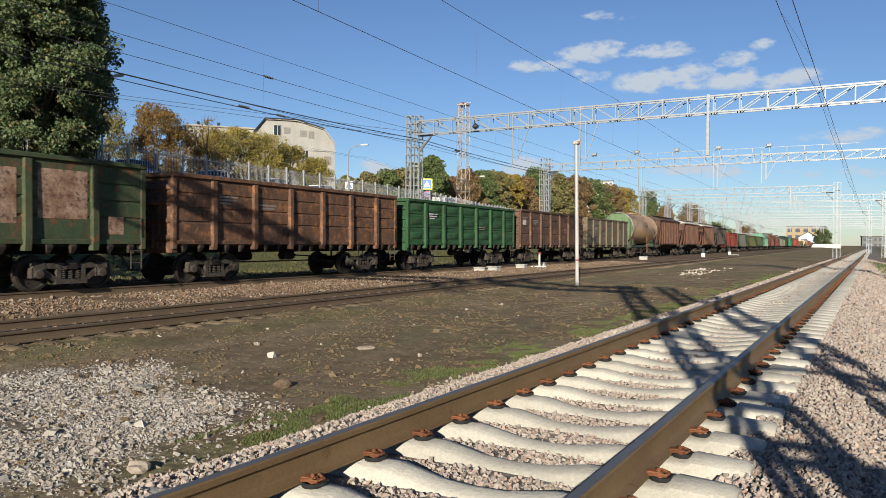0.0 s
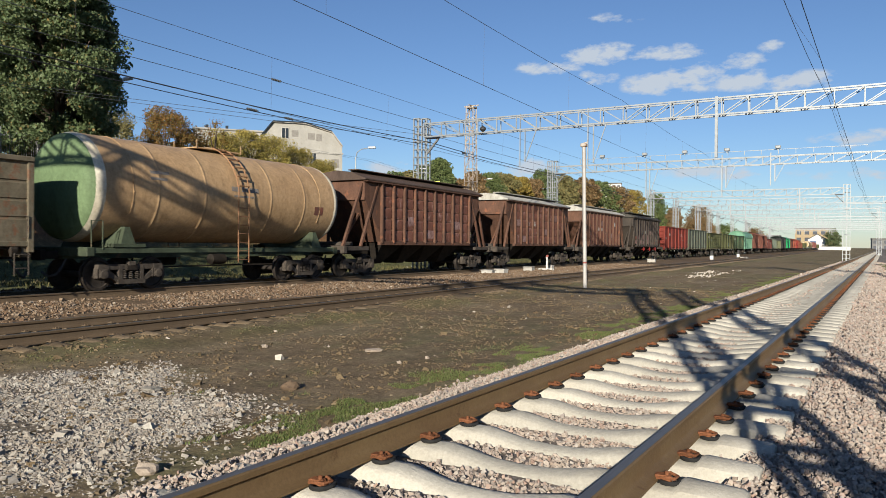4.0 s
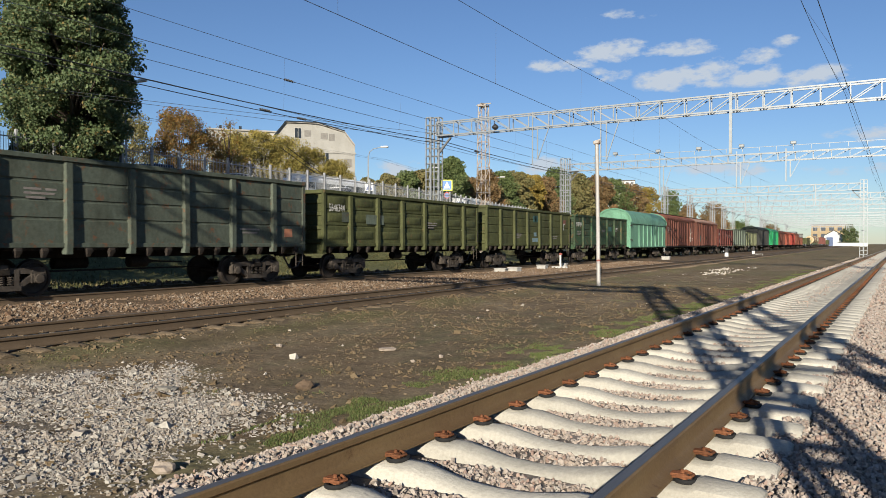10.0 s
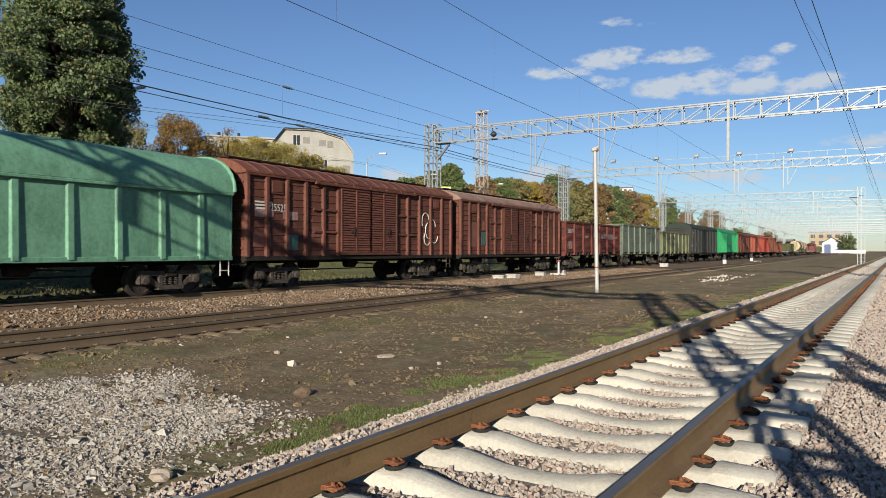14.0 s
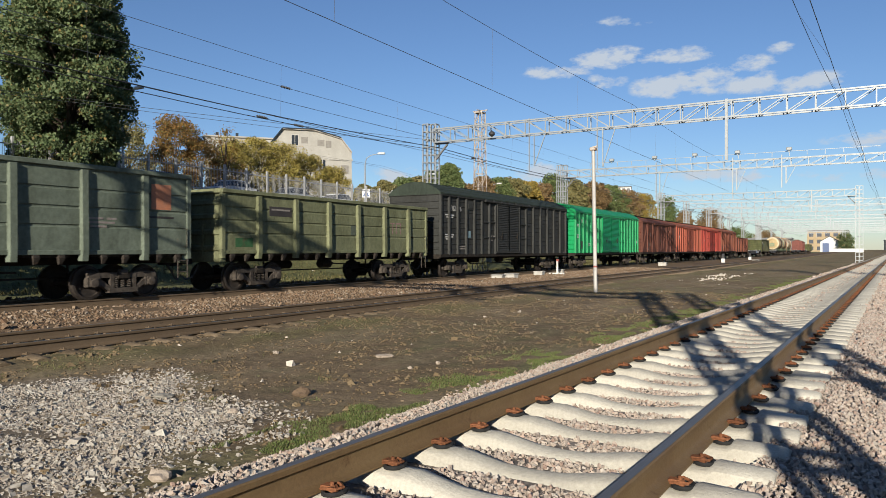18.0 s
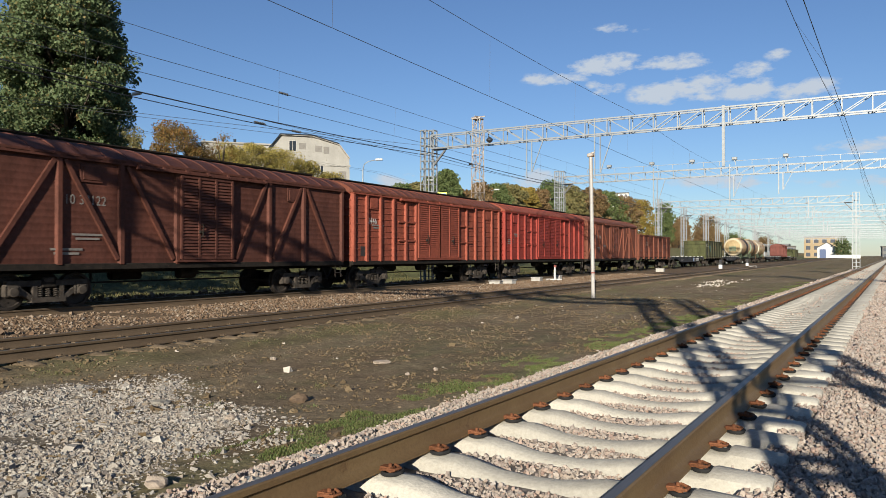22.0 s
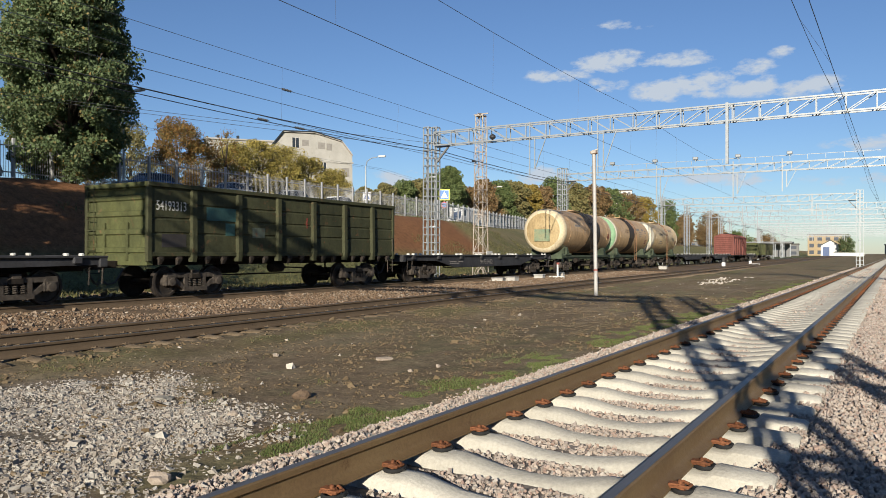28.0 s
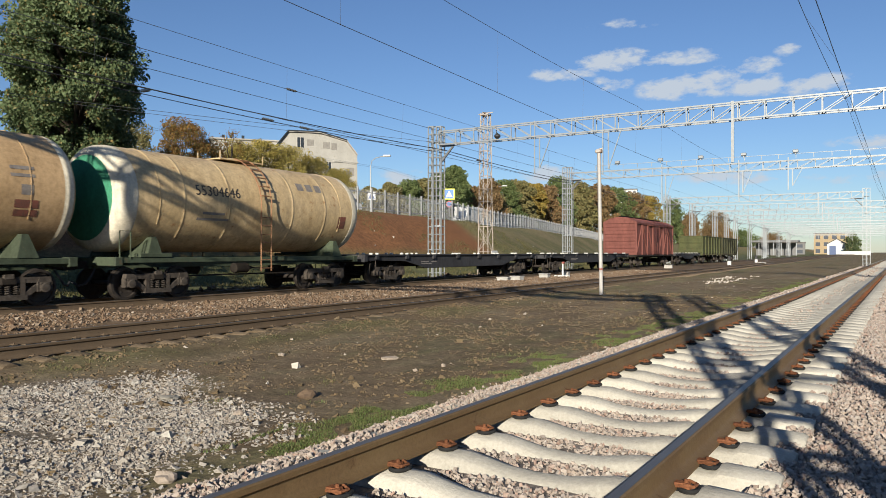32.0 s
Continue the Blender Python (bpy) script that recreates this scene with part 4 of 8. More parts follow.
# ---- open wagon ----
def gondola(yc, label, colour, height=3.48, style="lines", number="", patches=(), post_colour=None, end_colour=None, group="wagons of the goods train", number_y=None):
    ln = 12.86
    hl = ln / 2
    t = thing("gondola_wagon", label, "open wagon", pose(TRAIN_X, yc, 0), group)
    posts_y = [-4.75, -2.85, -0.95, 0.95, 2.85, 4.75]
    zt = height

    def side():
        lines = {"lines": (0.30, 0.52, 0.74), "ribs": (0.22, 0.42, 0.62, 0.82), "bulge": (0.36, 0.68)}[style]
        z0, z1 = 1.36, zt - 0.1
        out = [(1.455, z0)]
        for f in lines:
            z = z0 + (z1 - z0) * f
            d = 0.028 if style != "ribs" else -0.03
            out += [(1.455, z - 0.045), (1.455 - d, z - 0.015), (1.455 - d, z + 0.015), (1.455, z + 0.045)]
        out += [(1.455, z1), (1.40, z1), (1.40, z0)]
        g = Geo().sweep(out, [((0, y, 0), (1, 0, 0), (0, 0, 1)) for y in (-hl + 0.06, hl - 0.06)])
        return g

    def post():
        g = Geo()
        for a, b, d0, d1, w in ((1.10, 1.40, 0.10, 0.13, 0.17), (1.40, zt - 0.16, 0.13, 0.10, 0.17)):
            g.hexa([(1.40, -w / 2 - 0.03, a), (1.455 + d0, -w / 2, a), (1.455 + d0, w / 2, a), (1.40, w / 2 + 0.03, a), (1.40, -w / 2 - 0.03, b), (1.455 + d1, -w / 2, b), (1.455 + d1, w / 2, b), (1.40, w / 2 + 0.03, b)])
        return g

    def corner():
        return Geo().cbox(1.36, 1.50, -0.08, 0.08, 1.12, zt - 0.1, 0.015)

    def rail():
        return Geo().cbox(1.38, 1.535, -hl, hl, zt - 0.14, zt, 0.02)

    def sill():
        return Geo().cbox(1.36, 1.49, -hl, hl, 1.27, 1.40, 0.012)

    def end():
        z0, z1 = 1.2, zt - 0.1
        out = [(0.0, z0)]
        for f in (0.12, 0.37, 0.62, 0.84):
            z = z0 + (z1 - z0) * f
            out += [(0.0, z - 0.1), (-0.055, z - 0.06), (-0.055, z + 0.06), (0.0, z + 0.1)]
        out += [(0.0, z1), (0.06, z1), (0.06, z0)]
        g = Geo().sweep([(-a, b) for a, b in reversed(out)], [((x, 0, 0), (0, -1, 0), (0, 0, 1)) for x in (-1.40, 1.40)])
        for x in (-0.55, 0.55):
            g.cbox(x - 0.05, x + 0.05, -0.07, 0.0, 1.15, z0 + (z1 - z0) * 0.5, 0.01)
        g.cbox(-1.45, 1.45, -0.09, 0.05, zt - 0.15, zt, 0.02)
        return g

    def hatch():
        """Edge of one bottom door with its hinge and hooked lock."""
        g = Geo()
        g.hexa([(0.25, -0.62, 1.30), (1.36, -0.62, 1.20), (1.36, 0.62, 1.20), (0.25, 0.62, 1.30), (0.25, -0.62, 1.34), (1.36, -0.62, 1.26), (1.36, 0.62, 1.26), (0.25, 0.62, 1.34)])
        for y in (-0.34, 0.34):
            g.cbox(1.30, 1.48, y - 0.1, y + 0.1, 1.18, 1.29, 0.02)
            g.hexa([(1.36, y - 0.05, 1.02), (1.43, y - 0.05, 1.02), (1.43, y + 0.03, 1.02), (1.36, y + 0.03, 1.02), (1.38, y - 0.09, 1.2), (1.52, y - 0.09, 1.2), (1.52, y + 0.09, 1.2), (1.38, y + 0.09, 1.2)])
        return g

    k = (style, height)
    pc = post_colour or colour
    for turn in (0, 180):
        m = pose(0, 0, 0, 0, 0, turn)
        sd = part("side_wall", cached(("gondola_side", *k), side, colour), colour, t, at=m)
        if style == "bulge":
            edges = [-hl] + posts_y + [hl]
            for a, b in zip(edges, edges[1:]):
                for f in (0.18, 0.52, 0.84):
                    w, h = (b - a) / 2 - 0.28, 0.19
                    pm = cached(("pressed_panel", round(w, 2)), lambda: Geo().hexa([(1.45, -w, -h), (1.45, w, -h), (1.45, w, h), (1.45, -w, h), (1.50, -w + 0.12, -h + 0.09), (1.50, w - 0.12, -h + 0.09), (1.50, w - 0.12, h - 0.09), (1.50, -w + 0.12, h - 0.09)]), colour)
                    part("pressed_panel", pm, colour, t, at=m @ pose(0, (a + b) / 2, 1.36 + (zt - 1.46) * f))
        part("top_rail", cached(("gondola_rail", *k), rail, colour), colour, t, at=m)
        part("side_sill", cached(("gondola_sill", *k), sill, colour), colour, t, at=m)
        for y in posts_y:
            part("side_post", cached(("gondola_post", *k), post, colour), pc, t, at=m @ pose(0, y, 0))
        for y in (-hl + 0.08, hl - 0.08):
            part("corner_post", cached(("gondola_corner", *k), corner, colour), pc, t, at=m @ pose(0, y, 0))
        part("end_wall", cached(("gondola_end", *k), end, colour), end_colour or colour, t, at=m @ pose(0, -hl + 0.06, 0))
        for y in (-5.6, -3.8, -1.9, 0.0, 1.9, 3.8, 5.6):
            part("bottom_hatch", cached("gondola_hatch", hatch, M_HATCH), None, t, "grimy bottom hatch with hooks", at=m @ pose(0, y, 0))
        part("step_ladder", cached("gondola_steps", lambda: ladder_geo(0.36, 0.55, 1.25, 2, 0.018), M_BOGIE), None, t, at=m @ pose(1.46, hl - 0.3, 0))
        part("ladder", cached(("gondola_ladder", *k), lambda: ladder_geo(0.34, 1.3, zt - 0.05, 7), M_BOGIE), colour, t, at=m @ pose(-1.1, -hl - 0.07, 0, 0, 0, 90))
        part("grab_handle", cached("grab_handle", lambda: Geo().tube([(0, 0, 0), (0.08, 0.02, 0.0), (0.08, 0.02, 0.55), (0, 0, 0.55)], 0.014, 6), M_BOGIE), None, t, at=m @ pose(1.45, hl - 0.22, 1.5))
    part("floor", cached("gondola_floor", lambda: Geo().box(-1.4, 1.4, -hl + 0.1, hl - 0.1, 1.36, 1.42), M_DARK), None, t)
    part("centre_sill", cached("gondola_centre", lambda: Geo().box(-0.24, 0.24, -hl + 0.05, hl - 0.05, 0.98, 1.3), M_DARK), None, t)
    for s in (-1, 1):
        part("end_beam", cached("gondola_beam", lambda: Geo().cbox(-1.42, 1.42, -0.12, 0.12, 1.0, 1.34, 0.02), colour), end_colour or colour, t, at=pose(0, s * (hl - 0.14), 0))
        part("cross_beam", cached("gondola_cross", lambda: Geo().hexa([(-1.4, -0.12, 1.22), (1.4, -0.12, 1.22), (1.4, 0.12, 1.22), (-1.4, 0.12, 1.22), (-1.4, -0.12, 1.36), (1.4, -0.12, 1.36), (1.4, 0.12, 1.36), (-1.4, 0.12, 1.36)]), M_DARK), None, t, at=pose(0, s * 4.33, 0))
    running_gear(t, hl, 4.33)
    brake_gear(t)
    px = 1.459 if style != "bulge" else 1.504
    if number:
        lettering(t, number, px, -hl + 0.32 if number_y is None else number_y, 2.66, 0.30, M_WHITE, "wagon_number", 1.0, "", 0.68)
    for kind, *a in patches:
        if kind == "bars":
            text_bars(t, px, a[0], a[1], a[2], a[3] if len(a) > 3 else M_FADED)
        elif kind == "sheet":
            y, z, w, h, m = a
            part("painted_panel", Geo().box(px - 0.004, px + 0.002, y, y + w, z, z + h), m, t, "repainted patch")
        elif kind == "word":
            y, z, s, w, m = a
            lettering(t, w, px + 0.001, y, z, s, m, "lettering", 1.0, "painted letters")
    return t

# ---- hopper wagon ----
def hopper(yc, label, colour, panel_colour, roof_colour, number="", wheel_colour=None, patches=()):
    t = thing("hopper_wagon", label, "hopper wagon", pose(TRAIN_X, yc, 0), "wagons of the goods train")
    posts = [-4.2 + 8.4 * i / 9 for i in range(10)]

    def body():
        """Box with vertical sides and ends that slope inwards to the outlets."""
        out = [(-5.45, 4.2), (-5.45, 3.35), (-3.95, 1.5), (3.95, 1.5), (5.45, 3.35), (5.45, 4.2)]
        g = Geo()
        n = len(out)
        vs = [(x, y, z) for x in (-1.44, 1.44) for y, z in out]
        return g.add(vs, [tuple(reversed(range(n))), tuple(range(n, 2 * n))] + [(k, (k + 1) % n, n + (k + 1) % n, n + k) for k in range(n)])

    def panel():
        g = Geo()
        for i in range(5):
            z0 = 1.56 + 2.5 * i / 5
            z1 = z0 + 0.46
            g.hexa([(1.44, -0.36, z0), (1.44, 0.36, z0), (1.44, 0.36, z1), (1.44, -0.36, z1), (1.475, -0.32, z0 + 0.11), (1.475, 0.32, z0 + 0.11), (1.475, 0.32, z1 - 0.03), (1.475, -0.32, z1 - 0.03)])
        return g

    def roof():
        prof = [(-1.62, 4.16), (-1.62, 4.21), (-0.85, 4.50), (0, 4.60), (0.85, 4.50), (1.62, 4.21), (1.62, 4.16)]
        st, y = [], -5.6
        g = Geo()
        ys = [-5.62 + 11.24 * i / 84 for i in range(85)]
        for i, y in enumerate(ys):
            b = 0.016 * (i % 2)
            st.append(((0, y, b), (1, 0, 0), (0, 0, 1)))
        return g.sweep(list(reversed(prof)), st)

    for s in (0,):
        part("hopper_body", cached("hopper_body", body, colour, 20), colour, t)
    rf = part("roof", cached("hopper_roof", roof, roof_colour, None), roof_colour, t, "ribbed metal roof")
    for y in (-3.6, -1.2, 1.2, 3.6):
        part("loading_hatch", cached("hopper_hatch", lambda: Geo().lathe([(0, 0.36), (0.1, 0.36), (0.16, 0.3), (0.17, 0.1)], (0.0, 0, 4.58), "z", 14), roof_colour, 40), roof_colour, rf, at=pose(0, y, 0))
    for x0 in (0.28,):
        part("roof_walkway", cached("hopper_walk", lambda: Geo().box(0.45, 0.95, -5.3, 5.3, 4.62, 4.66).box(0.5, 0.55, -5.2, 5.2, 4.48, 4.62), roof_colour), roof_colour, rf, "boarded walkway")
    for turn in (0, 180):
        m = pose(0, 0, 0, 0, 0, turn)
        for a, b in zip(posts, posts[1:]):
            part("side_panel", cached("hopper_panel", panel, panel_colour), panel_colour, t, "pressed steel side panel", at=m @ pose(0, (a + b) / 2, 0))
        for y in posts:
            part("side_post", cached("hopper_post", lambda: Geo().cbox(1.42, 1.56, -0.055, 0.055, 1.45, 4.18, 0.012), colour), colour, t, at=m @ pose(0, y, 0))
        part("side_sill", cached("hopper_sill", lambda: Geo().cbox(1.36, 1.52, -4.35, 4.35, 1.36, 1.52, 0.015), colour), colour, t, at=m)
        part("eave", cached("hopper_eave", lambda: Geo().cbox(1.40, 1.60, -5.5, 5.5, 4.08, 4.19, 0.015), colour), colour, t, at=m)
        for s in (-1, 1):
            part("end_strut", cached(("hopper_strut", s), lambda: Geo().bar((1.42, s * 4.45, 4.05), (1.42, s * 5.7, 1.3), 0.10, 0.12, (1, 0, 0)), colour), colour, t, at=m)
            part("end_brace", cached(("hopper_brace", s), lambda: Geo().bar((1.3, s * 5.45, 4.0), (1.2, s * 6.65, 1.3), 0.11, 0.11, (1, 0, 0)), colour), colour, t, at=m)
            part("inner_strut", cached(("hopper_inner", s), lambda: Geo().bar((0.75, s * 4.9, 2.75), (0.7, s * 6.2, 1.3), 0.09), colour), colour, t, at=m)
        part("end_hip", cached("hopper_hip", lambda: Geo().box(-1.46, 1.46, -5.50, -5.44, 3.3, 3.42), colour), colour, t, at=m)
        part("end_platform", cached("hopper_deck", lambda: Geo().cbox(-1.45, 1.45, -6.75, -5.1, 1.12, 1.3, 0.02).cbox(-0.9, 0.9, -6.4, -5.5, 1.3, 1.5, 0.05), M_BOGIE), None, t, at=m)
        part("end_beam", cached("hopper_beam", lambda: Geo().cbox(-1.5, 1.5, -6.95, -6.72, 1.0, 1.33, 0.02), colour), M_BOGIE, t, at=m)
        for y in (-2.4, 0.0, 2.4):
            def wheel():
                g = Geo()
                g.tube([(1.5, 0.2 * math.cos(a), 1.12 + 0.2 * math.sin(a)) for a in [2 * math.pi * i / 14 for i in range(15)]], 0.016, 6)
                g.lathe([(1.2, 0.03), (1.52, 0.03)], (0, 0, 1.12), "x", 8)
                return g.bar((1.5, -0.2, 1.12), (1.5, 0.2, 1.12), 0.02).bar((1.5, 0, 0.92), (1.5, 0, 1.32), 0.02)
            if wheel_colour and (y < 0 or turn == 0):
                part("hand_wheel", cached("hand_wheel", wheel, M_DARK), wheel_colour, t, at=m @ pose(0, y + 0.9, 0))
        part("ladder", cached("hopper_ladder", lambda: ladder_geo(0.4, 1.3, 4.4, 9), M_DARK), None, t, at=m @ pose(-0.9, -5.9, 0, 0, 0, 90))
    for y in (-2.9, -0.97, 0.97, 2.9):
        part("outlet", cached("hopper_outlet", lambda: Geo().hexa([(-0.35, -0.3, 0.5), (0.35, -0.3, 0.5), (0.35, 0.3, 0.5), (-0.35, 0.3, 0.5), (-1.3, -0.95, 1.5), (1.3, -0.95, 1.5), (1.3, 0.95, 1.5), (-1.3, 0.95, 1.5)]), M_DARK), None, t, "black discharge chute", at=pose(0, y, 0))
    part("centre_sill", cached("hopper_centre", lambda: Geo().box(-0.24, 0.24, -6.7, 6.7, 0.95, 1.25), M_DARK), None, t)
    running_gear(t, 6.75, 5.35)
    if number:
        for word, y in zip(number.split(), (-2.27, -1.33)):
            lettering(t, word, 1.4785, y, 2.66, 0.27, M_WHITE, "wagon_number", 1.05, "", 0.85)
    for y, z, w, h, m in patches:
        part("faded_patch", Geo().box(1.472, 1.4775, y, y + w, z, z + h), m, t, "sun-bleached paint patch")
    return t


# ---- covered wagons ----
def boxcar(yc, label, colour, roof_colour=None, ln=14.0, style="posts", number=(), patches=(), eave=4.08, ridge=4.60, pivot=5.0, graffiti=False, door=None, size=0.27):
    t = thing("boxcar", label, "covered wagon", pose(TRAIN_X, yc, 0), "wagons of the goods train")
    hl = ln / 2
    rc = roof_colour or colour
    door = door or ((-1.1, 0.95) if style == "braced" else (-1.95, 1.95))
    z0 = 1.18
    dt = eave - 0.2      # top of the doors
    k = (ln, style, eave)

    def side():
        n = 11 if style != "braced" else 16
        out = []
        for i in range(n):
            a, b = z0 + (eave - z0) * i / n, z0 + (eave - z0) * (i + 1) / n
            d = 0.022 if style != "braced" else 0.004
            out += [(1.45, a), (1.45, b - 0.06), (1.45 + d, b - 0.045), (1.45 + d, b - 0.012)]
        out += [(1.45, eave), (1.39, eave), (1.39, z0)]
        return Geo().sweep(out, [((0, y, 0), (1, 0, 0), (0, 0, 1)) for y in (-hl, hl)])

    def end():
        n = 9
        out = []
        for i in range(n):
            a, b = z0 + (eave - z0) * i / n, z0 + (eave - z0) * (i + 1) / n
            out += [(0.0, a), (0.0, b - 0.1), (-0.04, b - 0.07), (-0.04, b - 0.02)]
        out += [(0.0, eave), (0.06, eave), (0.06, z0)]
        g = Geo().sweep([(-a, b) for a, b in reversed(out)], [((x, 0, 0), (0, -1, 0), (0, 0, 1)) for x in (-1.4, 1.4)])
        gab = [(1.45 - 2.9 * i / 8, eave + (ridge - eave - 0.05) * (1 - ((4 - i) / 4) ** 2)) for i in range(9)]
        vs = [(x, y, z) for y in (0.0, 0.06) for x, z in [(1.45, eave - 0.01), *gab, (-1.45, eave - 0.01)]]
        m = len(vs) // 2
        return g.add(vs, [tuple(range(m)), tuple(reversed(range(m, 2 * m)))] + [(i, m + i, m + (i + 1) % m, (i + 1) % m) for i in range(m)])

    def roof():
        prof = []
        for i in range(13):
            x = 1.56 - 3.12 * i / 12
            prof.append((x, eave + 0.03 + (ridge - eave - 0.03) * (1 - abs(x / 1.56) ** 2.3)))
        prof = prof + [(-1.56, eave - 0.05), (1.56, eave - 0.05)]
        if ln > 15:
            lens = []
            for (x0, za), (x1, zb) in zip(prof, prof[1:13]):
                lens += [(x0, za), (x0 + (x1 - x0) * 0.82, za + (zb - za) * 0.82), (x0 + (x1 - x0) * 0.86, za + (zb - za) * 0.86 + 0.018), (x0 + (x1 - x0) * 0.96, za + (zb - za) * 0.96 + 0.018)]
            return Geo().sweep(lens + prof[12:], [((0, y, 0), (1, 0, 0), (0, 0, 1)) for y in (-hl - 0.06, hl + 0.06)])
        n = int(ln / 0.7)
        st = []
        for i in range(n):
            y = -hl - 0.06 + (ln + 0.12) * i / n
            st += [((0, y, 0), (1, 0, 0), (0, 0, 1)), ((0, y + 0.56, 0), (1, 0, 0), (0, 0, 1)), ((0, y + 0.58, 0.022), (1, 0, 0), (0, 0, 1)), ((0, y + 0.66, 0.022), (1, 0, 0), (0, 0, 1))]
        st.append(((0, hl + 0.06, 0), (1, 0, 0), (0, 0, 1)))
        return Geo().sweep(prof, [(p, r, u) for p, r, u in st])

    def post():
        return Geo().hexa([(1.44, -0.10, z0 - 0.02), (1.545, -0.06, z0 - 0.02), (1.545, 0.06, z0 - 0.02), (1.44, 0.10, z0 - 0.02), (1.44, -0.10, eave), (1.545, -0.06, eave), (1.545, 0.06, eave), (1.44, 0.10, eave)])

    cols = 3 if style == "braced" else 2 if ln < 15 else 1
    leaves = 1 if style == "braced" else 2
    lw = (door[1] - door[0]) / leaves

    def door_leaf():
        g = Geo().cbox(1.50, 1.55, -lw / 2, lw / 2, 1.3, dt, 0.01)
        return g

    def slat():
        h = lw / cols / 2 - 0.05
        return Geo().hexa([(1.55, -h, 0), (1.597, -h, 0), (1.597, h, 0), (1.55, h, 0), (1.55, -h, 0.075), (1.558, -h, 0.075), (1.558, h, 0.075), (1.55, h, 0.075)])

    part("floor", cached(("box_floor", ln), lambda: Geo().box(-1.4, 1.4, -hl + 0.05, hl - 0.05, 1.14, 1.2), M_DARK), None, t)
    part("roof", cached(("box_roof", *k), roof, rc, 30), rc, t, "curved sheet-metal roof")
    n_side = 5 if ln < 15 else 7
    posts = [-hl + 0.09] + [-hl + (hl + door[0]) * i / n_side for i in range(1, n_side)] + [door[0] - 0.12]
    posts += [door[1] + 0.12] + [door[1] + (hl - door[1]) * i / n_side for i in range(1, n_side)] + [hl - 0.09]
    if style == "braced":
        posts = [-6.9, -4.97, -3.13, -1.2, 1.05, 2.78, 4.6, 6.9]
    for turn in (0, 180):
        m = pose(0, 0, 0, 0, 0, turn)
        part("side_wall", cached(("box_side", *k), side, colour), colour, t, at=m)
        part("end_wall", cached(("box_end", *k), end, colour), colour, t, at=m @ pose(0, -hl, 0))
        for y in posts:
            part("side_post", cached(("box_post", *k), post, colour), colour, t, at=m @ pose(0, y, 0))
        part("side_sill", cached(("box_sill", ln), lambda: Geo().cbox(1.36, 1.52, -hl, hl, 1.02, 1.19, 0.012), M_DARK), None, t, at=m)
        part("top_rail", cached(("box_rail", *k), lambda: Geo().cbox(1.42, 1.56, -hl, hl, eave - 0.12, eave - 0.02, 0.012), colour), colour, t, at=m)
        for j in range(leaves):
            lf = part("sliding_door", cached(("box_door", *k, door), door_leaf, colour), colour, t, "louvred sliding door leaf", at=m @ pose(0, door[0] + lw * (j + 0.5), 0))
            for i in range(cols + 1):
                part("rib", cached(("box_rib", dt), lambda: Geo().cbox(1.545, 1.60, -0.045, 0.045, 1.3, dt, 0.01), colour), colour, lf, at=pose(0, -lw / 2 + lw * i / cols, 0))
            for z, hgt in ((1.28, 0.1), (dt - 0.08, 0.1)):
                part("edge_rail", cached(("box_edge", lw, round(z, 2)), lambda: Geo().cbox(1.548, 1.592, -lw / 2, lw / 2, z, z + hgt, 0.01), colour), colour, lf)
            part("door_handle", cached("door_handle", lambda: Geo().tube([(1.6, 0, 2.0), (1.66, 0.02, 2.0), (1.66, 0.05, 2.35), (1.6, 0.05, 2.4)], 0.02, 6).cbox(1.59, 1.65, -0.08, 0.1, 2.1, 2.2, 0.01), M_DARK), None, lf, "dark door lock", at=pose(0, (0.25 if j else -0.3), 0))
            rows = int((dt - 1.5) / 0.098)
            for i in range(rows if turn == 0 else 0):
                for c in range(cols):
                    part("slat", cached(("box_slat", *k, door), slat, colour), colour, lf, at=pose(0, -lw / 2 + lw * (c + 0.5) / cols, 1.41 + (dt - 1.5) * i / rows))
        part("door_rail", cached(("box_track", door, dt), lambda: Geo().cbox(1.53, 1.64, door[0] - 1.6, door[1] + 1.6, dt + 0.02, dt + 0.11, 0.01).cbox(1.52, 1.60, door[0] - 0.2, door[1] + 0.2, 1.2, 1.27, 0.01), colour), colour, t, at=m)
        for y in [door[0] - 1.5 + (door[1] - door[0] + 3.0) * i / 6 for i in range(7)]:
            part("rail_bracket", cached(("box_bracket", dt), lambda: Geo().hexa([(1.53, -0.05, dt), (1.66, -0.05, dt + 0.06), (1.66, 0.05, dt + 0.06), (1.53, 0.05, dt), (1.5, -0.05, dt + 0.16), (1.6, -0.05, dt + 0.16), (1.6, 0.05, dt + 0.16), (1.5, 0.05, dt + 0.16)]), colour), colour, t, at=m @ pose(0, y, 0))
        for s in (-1, 1):
            hy = s * (4.05 if style == "braced" else hl - 1.52 if ln < 15 else hl - 3.2)
            part("loading_flap", cached(("box_flap", *k), lambda: Geo().cbox(1.46, 1.50, -0.34, 0.34, eave - 0.7, eave - 0.2, 0.015).cbox(1.49, 1.52, -0.26, 0.26, eave - 0.63, eave - 0.27, 0.01), colour), colour, t, "closed loading flap", at=m @ pose(0, hy, 0))
            bays = [abs(p) for p in posts if p * s > 0]
            lo, hi = min(bays), max(bays)
